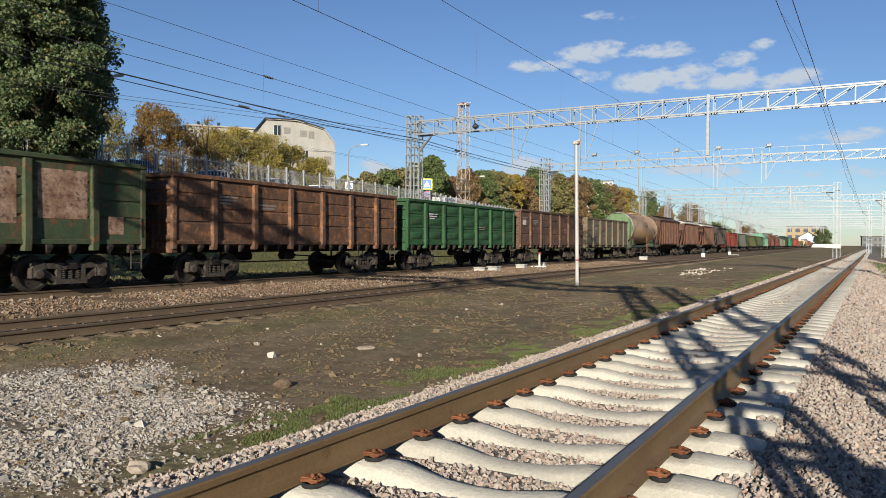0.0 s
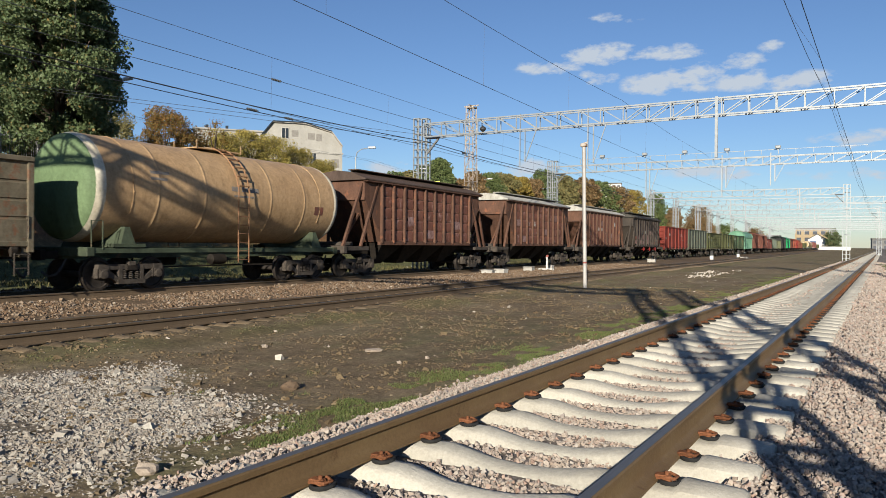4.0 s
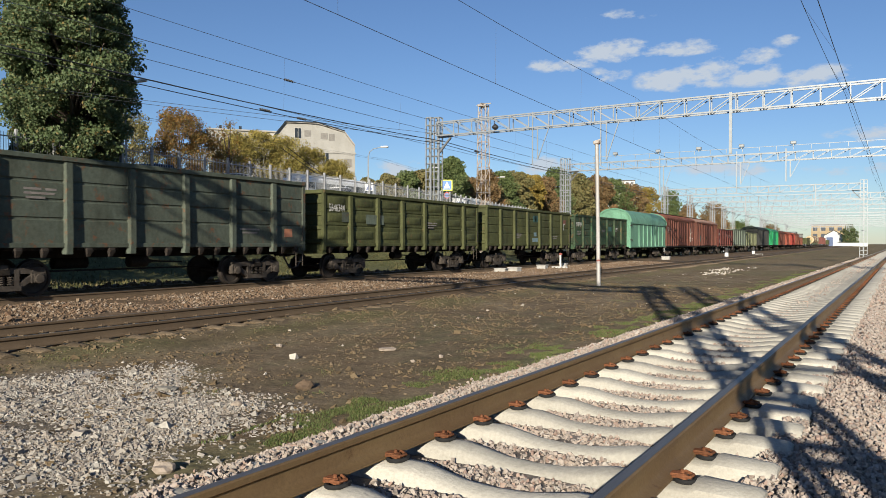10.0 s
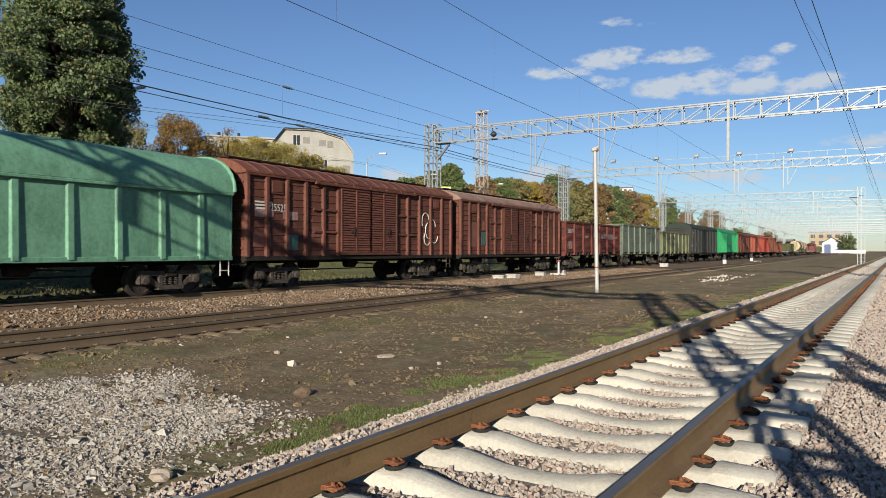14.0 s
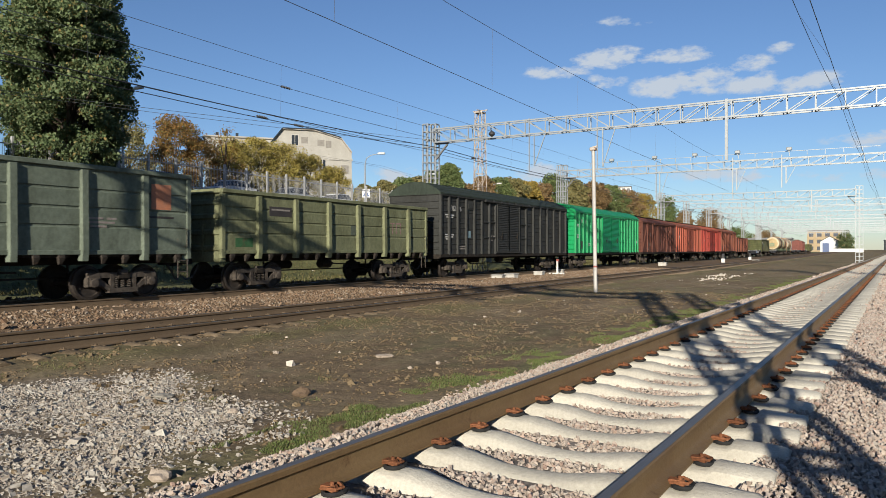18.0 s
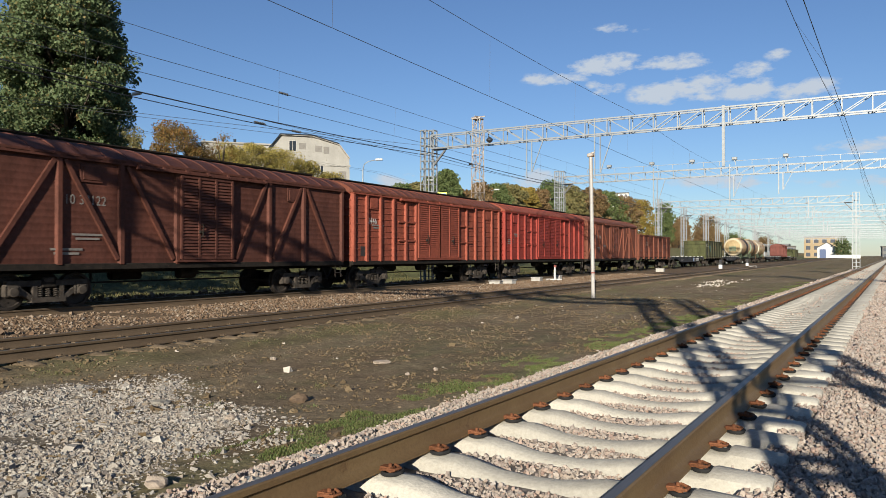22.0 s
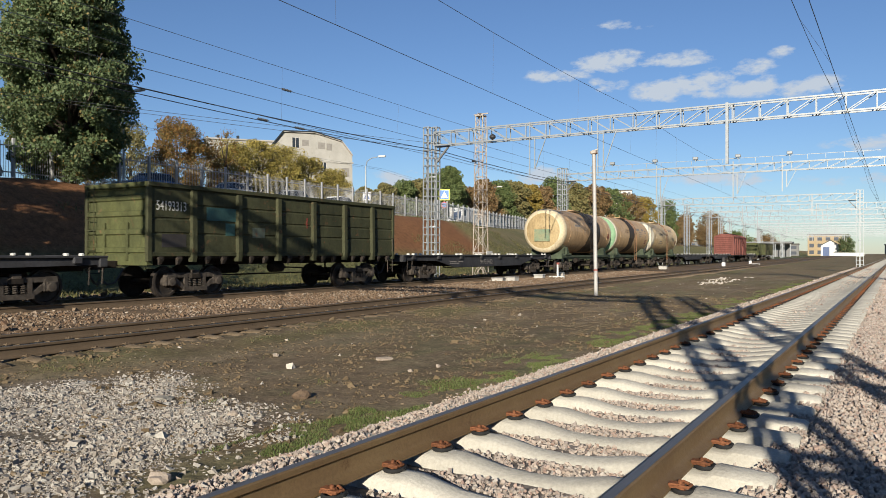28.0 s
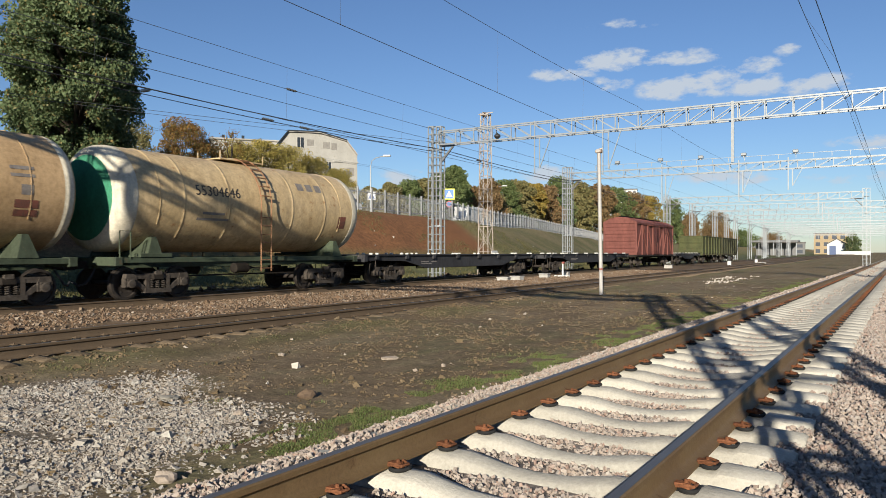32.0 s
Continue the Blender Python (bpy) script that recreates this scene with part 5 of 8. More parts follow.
            if style == "braced":
                for a, b in ((-6.75, -5.1), (-3.25, -4.82), (-1.35, -2.95)) if s < 0 else ((1.2, 2.62), (2.95, 4.45), (6.3, 4.75)):
                    part("diagonal_brace", cached(("box_diag", *k, a), lambda: Geo().bar((1.49, a, 1.3), (1.49, b, eave - 0.15), 0.11, 0.09, (1, 0, 0)), colour), colour, t, at=m)
            else:
                for z in (2.1, 2.95):
                    part("stiffener", cached(("box_stiff", *k, s, z), lambda: Geo().cbox(1.46, 1.53, min(s * (lo), s * (lo + 1.5)), max(s * lo, s * (lo + 1.5)), z - 0.05, z + 0.03, 0.01), colour), colour, t, at=m)
        part("step_ladder", cached("gondola_steps", lambda: ladder_geo(0.36, 0.55, 1.25, 2, 0.018), M_BOGIE), None, t, at=m @ pose(1.46, hl - 0.3, 0))
    if ln < 15:
        part("roof_walkway", cached(("box_walk", ln), lambda: Geo().box(-0.25, 0.25, -hl + 0.4, hl - 0.4, ridge + 0.08, ridge + 0.12).box(-0.2, -0.15, -hl + 0.4, hl - 0.4, ridge - 0.05, ridge + 0.08).box(0.15, 0.2, -hl + 0.4, hl - 0.4, ridge - 0.05, ridge + 0.08), M_DARK), None, t)
    part("centre_sill", cached(("box_centre", ln), lambda: Geo().box(-0.24, 0.24, -hl, hl, 0.9, 1.14), M_DARK), None, t)
    for s in (-1, 1):
        part("end_beam", cached("box_beam", lambda: Geo().cbox(-1.42, 1.42, -0.1, 0.1, 0.95, 1.19, 0.02), M_DARK), None, t, at=pose(0, s * (hl - 0.1), 0))
    running_gear(t, hl, pivot)
    brake_gear(t)
    for word, y in number:
        lettering(t, word, 1.476 if style != "braced" else 1.462, y, 2.78 if ln < 15 else 3.4, size, M_WHITE if style != "braced" else M_FADED, "wagon_number", 1.1, "", 0.8)
    for kind, *a in patches:
        if kind == "bars":
            text_bars(t, 1.474, a[0], a[1], a[2], a[3] if len(a) > 3 else M_WHITE)
        else:
            y, z, w, h, m = a
            part("painted_panel", Geo().box(1.470, 1.4755, y, y + w, z, z + h), m, t, "repainted patch")
    if graffiti:
        g = Geo()
        for cy, cz, r, a0, a1 in ((4.55, 2.75, 0.33, 0.3, 3.6), (4.85, 2.35, 0.3, 2.0, 5.8), (5.2, 2.55, 0.25, 0.0, 3.2), (5.35, 2.2, 0.35, 3.4, 6.0), (4.7, 2.0, 0.28, 2.6, 5.6)):
            g.tube([(1.485, cy + r * math.cos(a0 + (a1 - a0) * i / 10), cz + 1.3 * r * math.sin(a0 + (a1 - a0) * i / 10)) for i in range(11)], 0.022, 4)
        part("graffiti", g, M_WHITE, t, "white spray-painted scrawl")
    return t


def arched_wagon(yc, label, colour):
    """Wagon with a half-round sliding roof over low smooth sides."""
    t = thing("covered_wagon", label, "covered wagon", pose(TRAIN_X, yc, 0), "wagons of the goods train")
    hl = 6.45

    def arch(n=14, r=1.56, z0=3.28, h=1.22):
        return [(r * math.cos(math.pi * i / n), z0 + h * math.sin(math.pi * i / n) ** 0.9) for i in range(n + 1)]

    def roof():
        out = arch() + [(x * 0.975, z - 0.03) for x, z in reversed(arch())]
        return Geo().sweep(out, [((0, y, 0), (1, 0, 0), (0, 0, 1)) for y in (-hl - 0.1, -hl + 0.02, 0, hl - 0.02, hl + 0.1)])

    def end():
        a = [(x * 0.96, z - 0.02) for x, z in arch()]
        out = [(1.48, 1.12), *a, (-1.48, 1.12)]
        m = len(out)
        vs = [(x, y, z) for y in (0, 0.06) for x, z in out]
        g = Geo().add(vs, [tuple(range(m)), tuple(reversed(range(m, 2 * m)))] + [(i, m + i, m + (i + 1) % m, (i + 1) % m) for i in range(m)])
        for z in (1.7, 2.4, 3.1):
            g.cbox(-1.4, 1.4, -0.05, 0.0, z - 0.06, z + 0.06, 0.01)
        return g

    part("sliding_roof", roof(), colour, t, "pale green arched sliding roof", 40)
    part("floor", Geo().box(-1.4, 1.4, -hl + 0.1, hl - 0.1, 1.1, 1.2), M_DARK, t)
    em, hoop = end().mesh("end_wall", colour, 30), Geo()
    out = [(x * 1.02, z + 0.03) for x, z in arch()]
    hoop.tube([(x, 0, z) for x, z in out], 0.06, 6)
    hm = hoop.mesh("roof_hoop", colour, 40)
    rail = Geo().cbox(1.46, 1.585, -hl, hl, 3.17, 3.27, 0.02).mesh("eave_rail", colour)
    for turn in (0, 180):
        m = pose(0, 0, 0, 0, 0, turn)
        sw = part("side_wall", Geo().cbox(1.40, 1.475, -hl, hl, 1.12, 3.24, 0.01), colour, t, at=m)
        part("eave_rail", rail, None, t, at=m)
        part("side_sill", Geo().cbox(1.40, 1.53, -hl, hl, 1.05, 1.2, 0.015), colour, t, at=m)
        for i in range(7):
            y = -hl + 2.9 + (2 * hl - 4.2) * i / 6
            part("side_post", cached("arch_post", lambda: Geo().hexa([(1.46, -0.13, 1.12), (1.56, -0.08, 1.12), (1.56, 0.08, 1.12), (1.46, 0.13, 1.12), (1.46, -0.13, 3.1), (1.53, -0.08, 3.18), (1.53, 0.08, 3.18), (1.46, 0.13, 3.1)]), colour), colour, t, at=m @ pose(0, y, 0))
        part("end_wall", em, None, t, at=m @ pose(0, -hl, 0))
        part("roof_hoop", hm, None, t, at=m @ pose(0, -hl - 0.03, 0))
        part("corner_post", Geo().cbox(1.38, 1.54, -hl - 0.03, -hl + 0.16, 1.0, 3.25, 0.02), colour, t, at=m)
        for z in (1.75, 3.0):
            part("corner_latch", cached("corner_latch", lambda: Geo().cbox(1.5, 1.6, -0.1, 0.35, -0.04, 0.04, 0.015).tube([(1.58, 0.3, 0), (1.6, 0.55, -0.14)], 0.02, 6), M_BOGIE), None, t, at=m @ pose(0, -hl + 0.05, z))
        part("step_ladder", cached("gondola_steps", lambda: ladder_geo(0.36, 0.55, 1.25, 2, 0.018), M_BOGIE), M_WHITE, t, at=m @ pose(1.46, hl - 0.3, 0))
    part("centre_sill", Geo().box(-0.24, 0.24, -hl, hl, 0.9, 1.1), M_DARK, t)
    running_gear(t, hl, 4.33)
    brake_gear(t)
    return t


# ---- tank wagon ----
def tank_wagon(yc, label, shell, cap, ring, saddle, number="", num_y=-2.4, stain=None, extras=(), thin=False):
    t = thing("tank_wagon", label, "tank wagon", pose(TRAIN_X, yc, 0), "wagons of the goods train")
    R, zc, hl = 1.58, 2.98, 5.4

    def drum():
        prof = [(-hl + 0.25, R - 0.04)]
        for y in (-3.3, -1.5, 1.5, 3.3):
            prof += [(y - 0.10, R), (y - 0.02, R), (y - 0.01, R + 0.006), (y + 0.01, R + 0.006), (y + 0.02, R), (y + 0.10, R)]
        prof += [(hl - 0.25, R - 0.04)]
        prof = [(-hl + 0.28, R), (-hl + 0.40, R)] + prof[1:-1] + [(hl - 0.40, R), (hl - 0.28, R)]
        return Geo().lathe(prof, (0, 0, zc), "y", 56)

    def cap_geo(rmax):
        pr = []
        for i in range(9):
            a = math.pi / 2 * i / 8
            pr.append((-hl + 0.28 - 0.42 * math.sin(a), max(0.02, (R + 0.002) * math.cos(a) ** 0.35)))
        lo = [p for p in pr if p[1] > rmax]
        hi = [p for p in pr if p[1] <= rmax]
        return lo, hi
    ring_prof = [(-hl + 0.46, R + 0.001), (-hl + 0.455, R + 0.004), (-hl + 0.40, R + 0.004), (-hl + 0.30, R + 0.003), (-hl + 0.16, R - 0.015), (-hl + 0.04, R - 0.06), (-hl - 0.05, R - 0.14), (-hl - 0.11, R - 0.25), (-hl - 0.14, R - 0.33)]
    cap_prof = [(-hl - 0.14, R - 0.33), (-hl - 0.19, R - 0.55), (-hl - 0.24, R - 0.9), (-hl - 0.27, R - 1.25), (-hl - 0.28, 0.02)]
    if thin:      # a narrow rim: the end plate's paint reaches nearly to the edge
        ring_prof, cap_prof = [(-hl + 0.24, R + 0.002), (-hl + 0.235, R + 0.004)] + ring_prof[4:6], ring_prof[5:] + cap_prof[1:]
        ring_prof.insert(0, (-hl + 0.40, R - 0.002))
    part("tank_barrel", cached("tank_barrel", drum, shell, 50), shell, t, "riveted cylindrical barrel with welded seams")
    rm = lambda: Geo().lathe(list(reversed(ring_prof)), (0, 0, zc), "y", 56)
    cm = lambda: Geo().lathe(list(reversed(cap_prof)), (0, 0, zc), "y", 56)
    for turn in (0, 180):
        m = pose(0, 0, 0, 0, 0, turn)
        part("end_ring", cached(("tank_ring", thin), rm, ring, 50), ring, t, "white painted rim", at=m)
        part("end_cap", cached(("tank_cap", thin), cm, cap, 50), cap if turn == 0 else shell, t, "dished end plate", at=m)
        part("saddle", cached("tank_saddle", lambda: Geo().hexa([(-1.4, -4.5, 1.25), (1.4, -4.5, 1.25), (1.4, -3.95, 1.25), (-1.4, -3.95, 1.25), (-1.3, -4.28, 1.85), (1.3, -4.28, 1.85), (1.3, -4.12, 1.85), (-1.3, -4.12, 1.85)]).cbox(1.12, 1.42, -4.75, -3.65, 1.25, 1.36, 0.01), saddle), saddle, t, "welded steel saddle", at=m)
        part("hold_down_strap", cached("tank_strap", lambda: Geo().tube([((R + 0.006) * math.cos(a), -4.2, zc + (R + 0.006) * math.sin(a)) for a in [-0.5 + (math.pi + 1.0) * i / 20 for i in range(21)]], 0.016, 4), shell), shell, t, at=m)
        part("side_sill", cached("tank_sill", lambda: Geo().cbox(1.22, 1.38, -5.45, 5.45, 1.08, 1.24, 0.015), M_DARK), saddle if saddle != shell else None, t, at=m)
        part("hand_rail", cached("tank_handrail", lambda: Geo().tube([(1.38, -5.4, 1.2), (1.38, -5.4, 2.0), (1.38, -5.05, 2.0), (1.38, -5.05, 1.2)], 0.02, 6), saddle), saddle, t, at=m)
        ld = Geo()
        for yy in (-0.24, 0.24):
            pts = [(1.72, yy, 0.75), (1.72, yy, 2.6)] + [((R + 0.16) * math.cos(a), yy, zc + (R + 0.16) * math.sin(a)) for a in (0.1, 0.35, 0.6, 0.85, 1.1, 1.3)]
            ld.tube(pts, 0.022, 6)
        for i in range(7):
            ld.tube([(1.72, -0.24, 0.85 + 0.29 * i), (1.72, 0.24, 0.85 + 0.29 * i)], 0.016, 5)
        for a in (0.2, 0.4, 0.6, 0.8, 1.0, 1.2):
            ld.bar(((R + 0.16) * math.cos(a), -0.24, zc + (R + 0.16) * math.sin(a)), ((R + 0.16) * math.cos(a), 0.24, zc + (R + 0.16) * math.sin(a)), 0.1, 0.03)
        part("ladder", cached("tank_ladder", lambda: ld, shell, 40), M_DARK if cap is P_CAPDIRTY else P_LADDER, t, "steel access ladder", at=m)
    pf = Geo().box(-0.55, 0.55, -1.0, 1.0, zc + R + 0.02, zc + R + 0.06)
    for x in (-0.55, 0.55):
        pf.tube([(x, -1.0, zc + R), (x, -1.0, zc + R + 0.3)], 0.02, 5).tube([(x, 1.0, zc + R), (x, 1.0, zc + R + 0.3)], 0.02, 5)
    part("top_platform", cached("tank_platform", lambda: pf, shell), shell, t)
    part("filler_hatch", cached("tank_hatch", lambda: Geo().lathe([(0, 0.3), (0.12, 0.3), (0.15, 0.24), (0.17, 0.05)], (0, 0, zc + R), "z", 16), shell, 40), shell, t)
    part("underframe", cached("tank_frame", lambda: Geo().box(-0.26, 0.26, -5.5, 5.5, 0.92, 1.25).cbox(-1.4, 1.4, -5.55, -5.3, 1.0, 1.26, 0.02).cbox(-1.4, 1.4, 5.3, 5.55, 1.0, 1.26, 0.02), M_DARK), saddle, t)
    running_gear(t, 5.5, 3.9)
    brake_gear(t)

    def wrap(y0, y1, a0, a1, material, name, off=0.004, lab=""):
        """A painted field that follows the barrel."""
        n = max(4, math.ceil((a1 - a0) / (0.02 if name == "oil_stain" else 0.05)))
        rag = 1.0 if name == "oil_stain" else 0.0
        vs = [((R + off) * math.cos(a0 + (a1 - a0) * i / n), y + rag * (0.45 * noise.noise((i * 0.05, y, yc)) + 0.16 * noise.noise((i * 0.31, y * 2, yc)) + 0.05 * noise.noise((i * 1.1, y * 3, yc))), zc + (R + off) * math.sin(a0 + (a1 - a0) * i / n)) for y in (y0, y1) for i in range(n + 1)]
        fs = [(i, n + 1 + i, n + 2 + i, i + 1) for i in range(n)]
        part(name, Geo().add(vs, fs), material, t, lab, 60)
    if stain:
        wrap(stain[0], stain[1], -1.2, 1.5, stain[2], "oil_stain", 0.005, "black oil spill down the barrel")
    for kind, *a in extras:
        if kind == "diamond":
            y, z, s, m = a
            part("hazard_plate", Geo().bar((1.50, y, z - s), (1.50, y, z + s), 0.02, s * 1.2, (0, 1, 0)), m, t, "red hazard panel", at=None)
        elif kind == "bars":
            y0, ang, rows = a
            for i, row in enumerate(rows):
                for y, w, h in row:
                    wrap(y0 + y, y0 + y + w, ang - i * 0.12, ang - i * 0.12 + h, M_FADED if shell.name != "x" else M_FADED, "stencilled_line", 0.007)
        elif kind == "cap":
            x0, x1, z0, z1, m = a
            part("painted_panel", Geo().cbox(x0, x1, -hl - 0.285, -hl - 0.15, zc + z0, zc + z1, 0.01), m, t, "faded green panel on the end plate")
        elif kind == "field":
            y0, y1, a0, a1, m = a
            wrap(y0, y1, a0, a1, m, "painted_field", 0.007, "painted field")
    if number:
        ob = lettering(t, number, 0, 0, 0, 0.34, M_BLACKPAINT, "wagon_number", 1.0, "black painted figures")
        me = ob.data
        for v in me.vertices:
            u, w, d = v.co
            a = 0.16 + w / R
            v.co = (u, w, d)
        # bend the figures onto the barrel: local x runs along the wagon, local y round it
        ob.matrix_basis = Matrix.Identity(4)
        for v in me.vertices:
            u, w, d = v.co
            a = 0.13 + w / R
            v.co = ((R + 0.008 + d) * math.cos(a), num_y + u, zc + (R + 0.008 + d) * math.sin(a))
        me.update()
    return t


# ---- flat wagon ----
def flat_wagon(yc, label, ln=18.6, number="", logo=False, colour=None):
    t = thing("flat_wagon", label, "flat wagon", pose(TRAIN_X, yc, 0), "wagons of the goods train")
    c = colour or M_FLAT
    hl = ln / 2
    p = hl - 2.35

    def sill():
        out = [(-hl, 1.28), (-hl, 1.05), (-p + 0.8, 1.0), (-p + 2.6, 0.66), (p - 2.6, 0.66), (p - 0.8, 1.0), (hl, 1.05), (hl, 1.28)]
        m = len(out)
        vs = [(x, y, z) for x in (1.28, 1.36) for y, z in out]
        g = Geo().add(vs, [tuple(range(m)), tuple(reversed(range(m, 2 * m)))] + [(i, m + i, m + (i + 1) % m, (i + 1) % m) for i in range(m)])
        g.cbox(1.2, 1.44, -hl, hl, 1.24, 1.30, 0.01)
        return g
    for turn in (0, 180):
        m = pose(0, 0, 0, 0, 0, turn)
        part("side_sill", cached(("flat_sill", ln), sill, c), c, t, "dark fish-bellied side sill", at=m)
        for y in [-hl + 0.9 + (ln - 1.8) * i / 7 for i in range(8)]:
            for dy in (-0.22, 0.22):
                part("container_lock", cached("container_lock", lambda: Geo().cbox(1.18, 1.32, -0.05, 0.05, 1.28, 1.37, 0.02), M_WHITE), None, t, "white container lock", at=m @ pose(0, y + dy, 0))
            part("stake_bracket", cached("stake_bracket", lambda: Geo().cbox(1.35, 1.46, -0.12, 0.12, 1.08, 1.26, 0.02), c), c, t, at=m @ pose(0, y, 0))
        for s in (-1, 1):
            part("hand_rail", cached("flat_handrail", lambda: Geo().tube([(1.3, 0, 0.5), (1.34, 0, 1.1), (1.34, 0.4, 1.1), (1.3, 0.4, 0.5)], 0.018, 6), M_BOGIE), None, t, at=m @ pose(0, s * (hl - 0.5), 0))
    part("deck", cached(("flat_deck", ln), lambda: Geo().box(-1.28, 1.28, -hl, hl, 1.2, 1.27), M_TIMBER), None, t)
    for s in (-1, 1):
        part("end_beam", cached("flat_beam", lambda: Geo().cbox(-1.42, 1.42, -0.12, 0.12, 0.98, 1.30, 0.02), c), c, t, at=pose(0, s * (hl - 0.12), 0))
    part("centre_sill", cached(("flat_centre", ln), lambda: Geo().box(-0.3, 0.3, -hl, hl, 0.85, 1.2).box(-1.28, 1.28, -0.06, 0.06, 0.75, 1.2), M_DARK), None, t)
    running_gear(t, hl, p)
    brake_gear(t)
    if number:
        lettering(t, number, 1.363, -1.2, 0.80, 0.26, M_FADED, "wagon_number", 1.05)
    if logo:
        part("emblem", Geo().box(1.362, 1.366, 2.4, 2.95, 0.76, 1.14), M_BLUE, t, "blue and white emblem")
        text_bars(t, 1.363, 3.1, 1.12, [[(0, 0.5), (0.9, 2.2)], [(0.1, 0.35), (0.9, 2.2)]], M_WHITE, 0.13, 0.05, "emblem_letters")
    text_bars(t, 1.363, -4.6, 0.98, [[(0, 0.7), (0.9, 0.5)], [(0, 1.0)]], M_FADED, 0.05, 0.04)
    return t

# ---- the train ----
SPEED = 14.8
P_BROWN = paint("oxide_brown_paint", (0.17, 0.095, 0.062), (0.10, 0.06, 0.042), (0.25, 0.115, 0.055), 0.54)
P_BROWN2 = paint("dull_brown_paint", (0.145, 0.088, 0.064), (0.088, 0.058, 0.045), (0.20, 0.10, 0.055), 0.56)
P_TAN = paint("faded_tan_paint", (0.20, 0.165, 0.115), (0.115, 0.105, 0.072), (0.17, 0.085, 0.05), 0.57)
P_DARKRED = paint("dark_red_paint", (0.155, 0.045, 0.034), (0.10, 0.033, 0.027), (0.21, 0.08, 0.06), 0.62)
P_DKGREEN = paint("rusting_dark_green_paint", (0.05, 0.085, 0.045), (0.085, 0.09, 0.05), (0.19, 0.06, 0.035), 0.58)
P_GREEN = paint("leaf_green_paint", (0.042, 0.118, 0.05), (0.034, 0.08, 0.038), (0.085, 0.075, 0.04), 0.60)
P_RED = paint("red_oxide_paint", (0.235, 0.042, 0.03), (0.15, 0.034, 0.026), (0.12, 0.04, 0.028), 0.72)
P_GREYGREEN = paint("grey_green_paint", (0.10, 0.122, 0.098), (0.085, 0.095, 0.072), (0.15, 0.075, 0.042), 0.60)
P_OLIVE = paint("olive_green_paint", (0.098, 0.106, 0.043), (0.06, 0.066, 0.030), (0.12, 0.08, 0.04), 0.62)
P_OLIVE2 = paint("dark_olive_paint", (0.068, 0.070, 0.036), (0.044, 0.047, 0.026), (0.13, 0.07, 0.035), 0.62)
P_KHAKI = paint("khaki_green_paint", (0.19, 0.20, 0.115), (0.14, 0.15, 0.085), (0.06, 0.055, 0.04), 0.64)
P_BOTTLE = paint("bottle_green_paint", (0.045, 0.105, 0.055), (0.045, 0.055, 0.035), (0.115, 0.085, 0.04), 0.56)
P_PALE = paint("pale_sage_paint", (0.155, 0.185, 0.145), (0.115, 0.138, 0.108), (0.15, 0.09, 0.06), 0.70)
P_MINT = paint("mint_green_paint", (0.165, 0.35, 0.235), (0.13, 0.28, 0.185), (0.15, 0.21, 0.15), 0.70, 0.5)
P_BOXBROWN = paint("box_brown_paint", (0.165, 0.062, 0.042), (0.10, 0.042, 0.032), (0.26, 0.085, 0.05), 0.62)
P_BOXROOF = paint("rusty_roof_paint", (0.19, 0.075, 0.05), (0.14, 0.055, 0.038), (0.10, 0.045, 0.03), 0.66)
P_ROOFGREY = paint("bleached_roof_paint", (0.30, 0.20, 0.16), (0.20, 0.11, 0.08), (0.14, 0.06, 0.04), 0.64)
P_SLATE = paint("dark_slate_paint", (0.043, 0.044, 0.042), (0.032, 0.033, 0.031), (0.08, 0.06, 0.045), 0.74)
P_SLATEROOF = paint("slate_green_roof_paint", (0.038, 0.05, 0.038), (0.028, 0.037, 0.03), (0.07, 0.06, 0.045), 0.72)
P_BRIGHT = paint("bright_green_paint", (0.010, 0.29, 0.10), (0.008, 0.225, 0.075), (0.016, 0.165, 0.066), 0.76, 0.45)
P_MAROON = paint("maroon_timber_paint", (0.135, 0.05, 0.035), (0.095, 0.038, 0.028), (0.16, 0.06, 0.04), 0.66)
P_CORAL = paint("coral_red_paint", (0.33, 0.088, 0.054), (0.255, 0.07, 0.044), (0.15, 0.055, 0.04), 0.72)
P_CORAL2 = paint("faded_red_paint", (0.34, 0.055, 0.04), (0.25, 0.046, 0.035), (0.14, 0.05, 0.035), 0.72)
P_VAN = paint("dull_red_timber_paint", (0.215, 0.08, 0.065), (0.16, 0.06, 0.05), (0.11, 0.045, 0.035), 0.66)
P_XRED = paint("weathered_red_paint", (0.215, 0.072, 0.045), (0.15, 0.055, 0.036), (0.10, 0.04, 0.028), 0.68)
P_HOPPER = paint("hopper_brown_paint", (0.15, 0.078, 0.052), (0.095, 0.054, 0.04), (0.22, 0.09, 0.05), 0.60)
P_HOPPANEL = paint("hopper_panel_paint", (0.27, 0.115, 0.08), (0.18, 0.08, 0.06), (0.33, 0.20, 0.175), 0.58)
P_HOPDARK = paint("hopper_dark_paint", (0.075, 0.062, 0.052), (0.05, 0.042, 0.036), (0.11, 0.065, 0.048), 0.64)
P_HOPDPANEL = paint("hopper_dull_panel_paint", (0.11, 0.075, 0.068), (0.07, 0.055, 0.05), (0.22, 0.13, 0.12), 0.60)
P_ROOFLIGHT = paint("bare_light_roof_metal", (0.50, 0.49, 0.45), (0.40, 0.38, 0.34), (0.28, 0.22, 0.17), 0.68)
P_ROOFDARK = paint("brown_roof_paint", (0.11, 0.075, 0.06), (0.08, 0.058, 0.048), (0.15, 0.09, 0.065), 0.66)
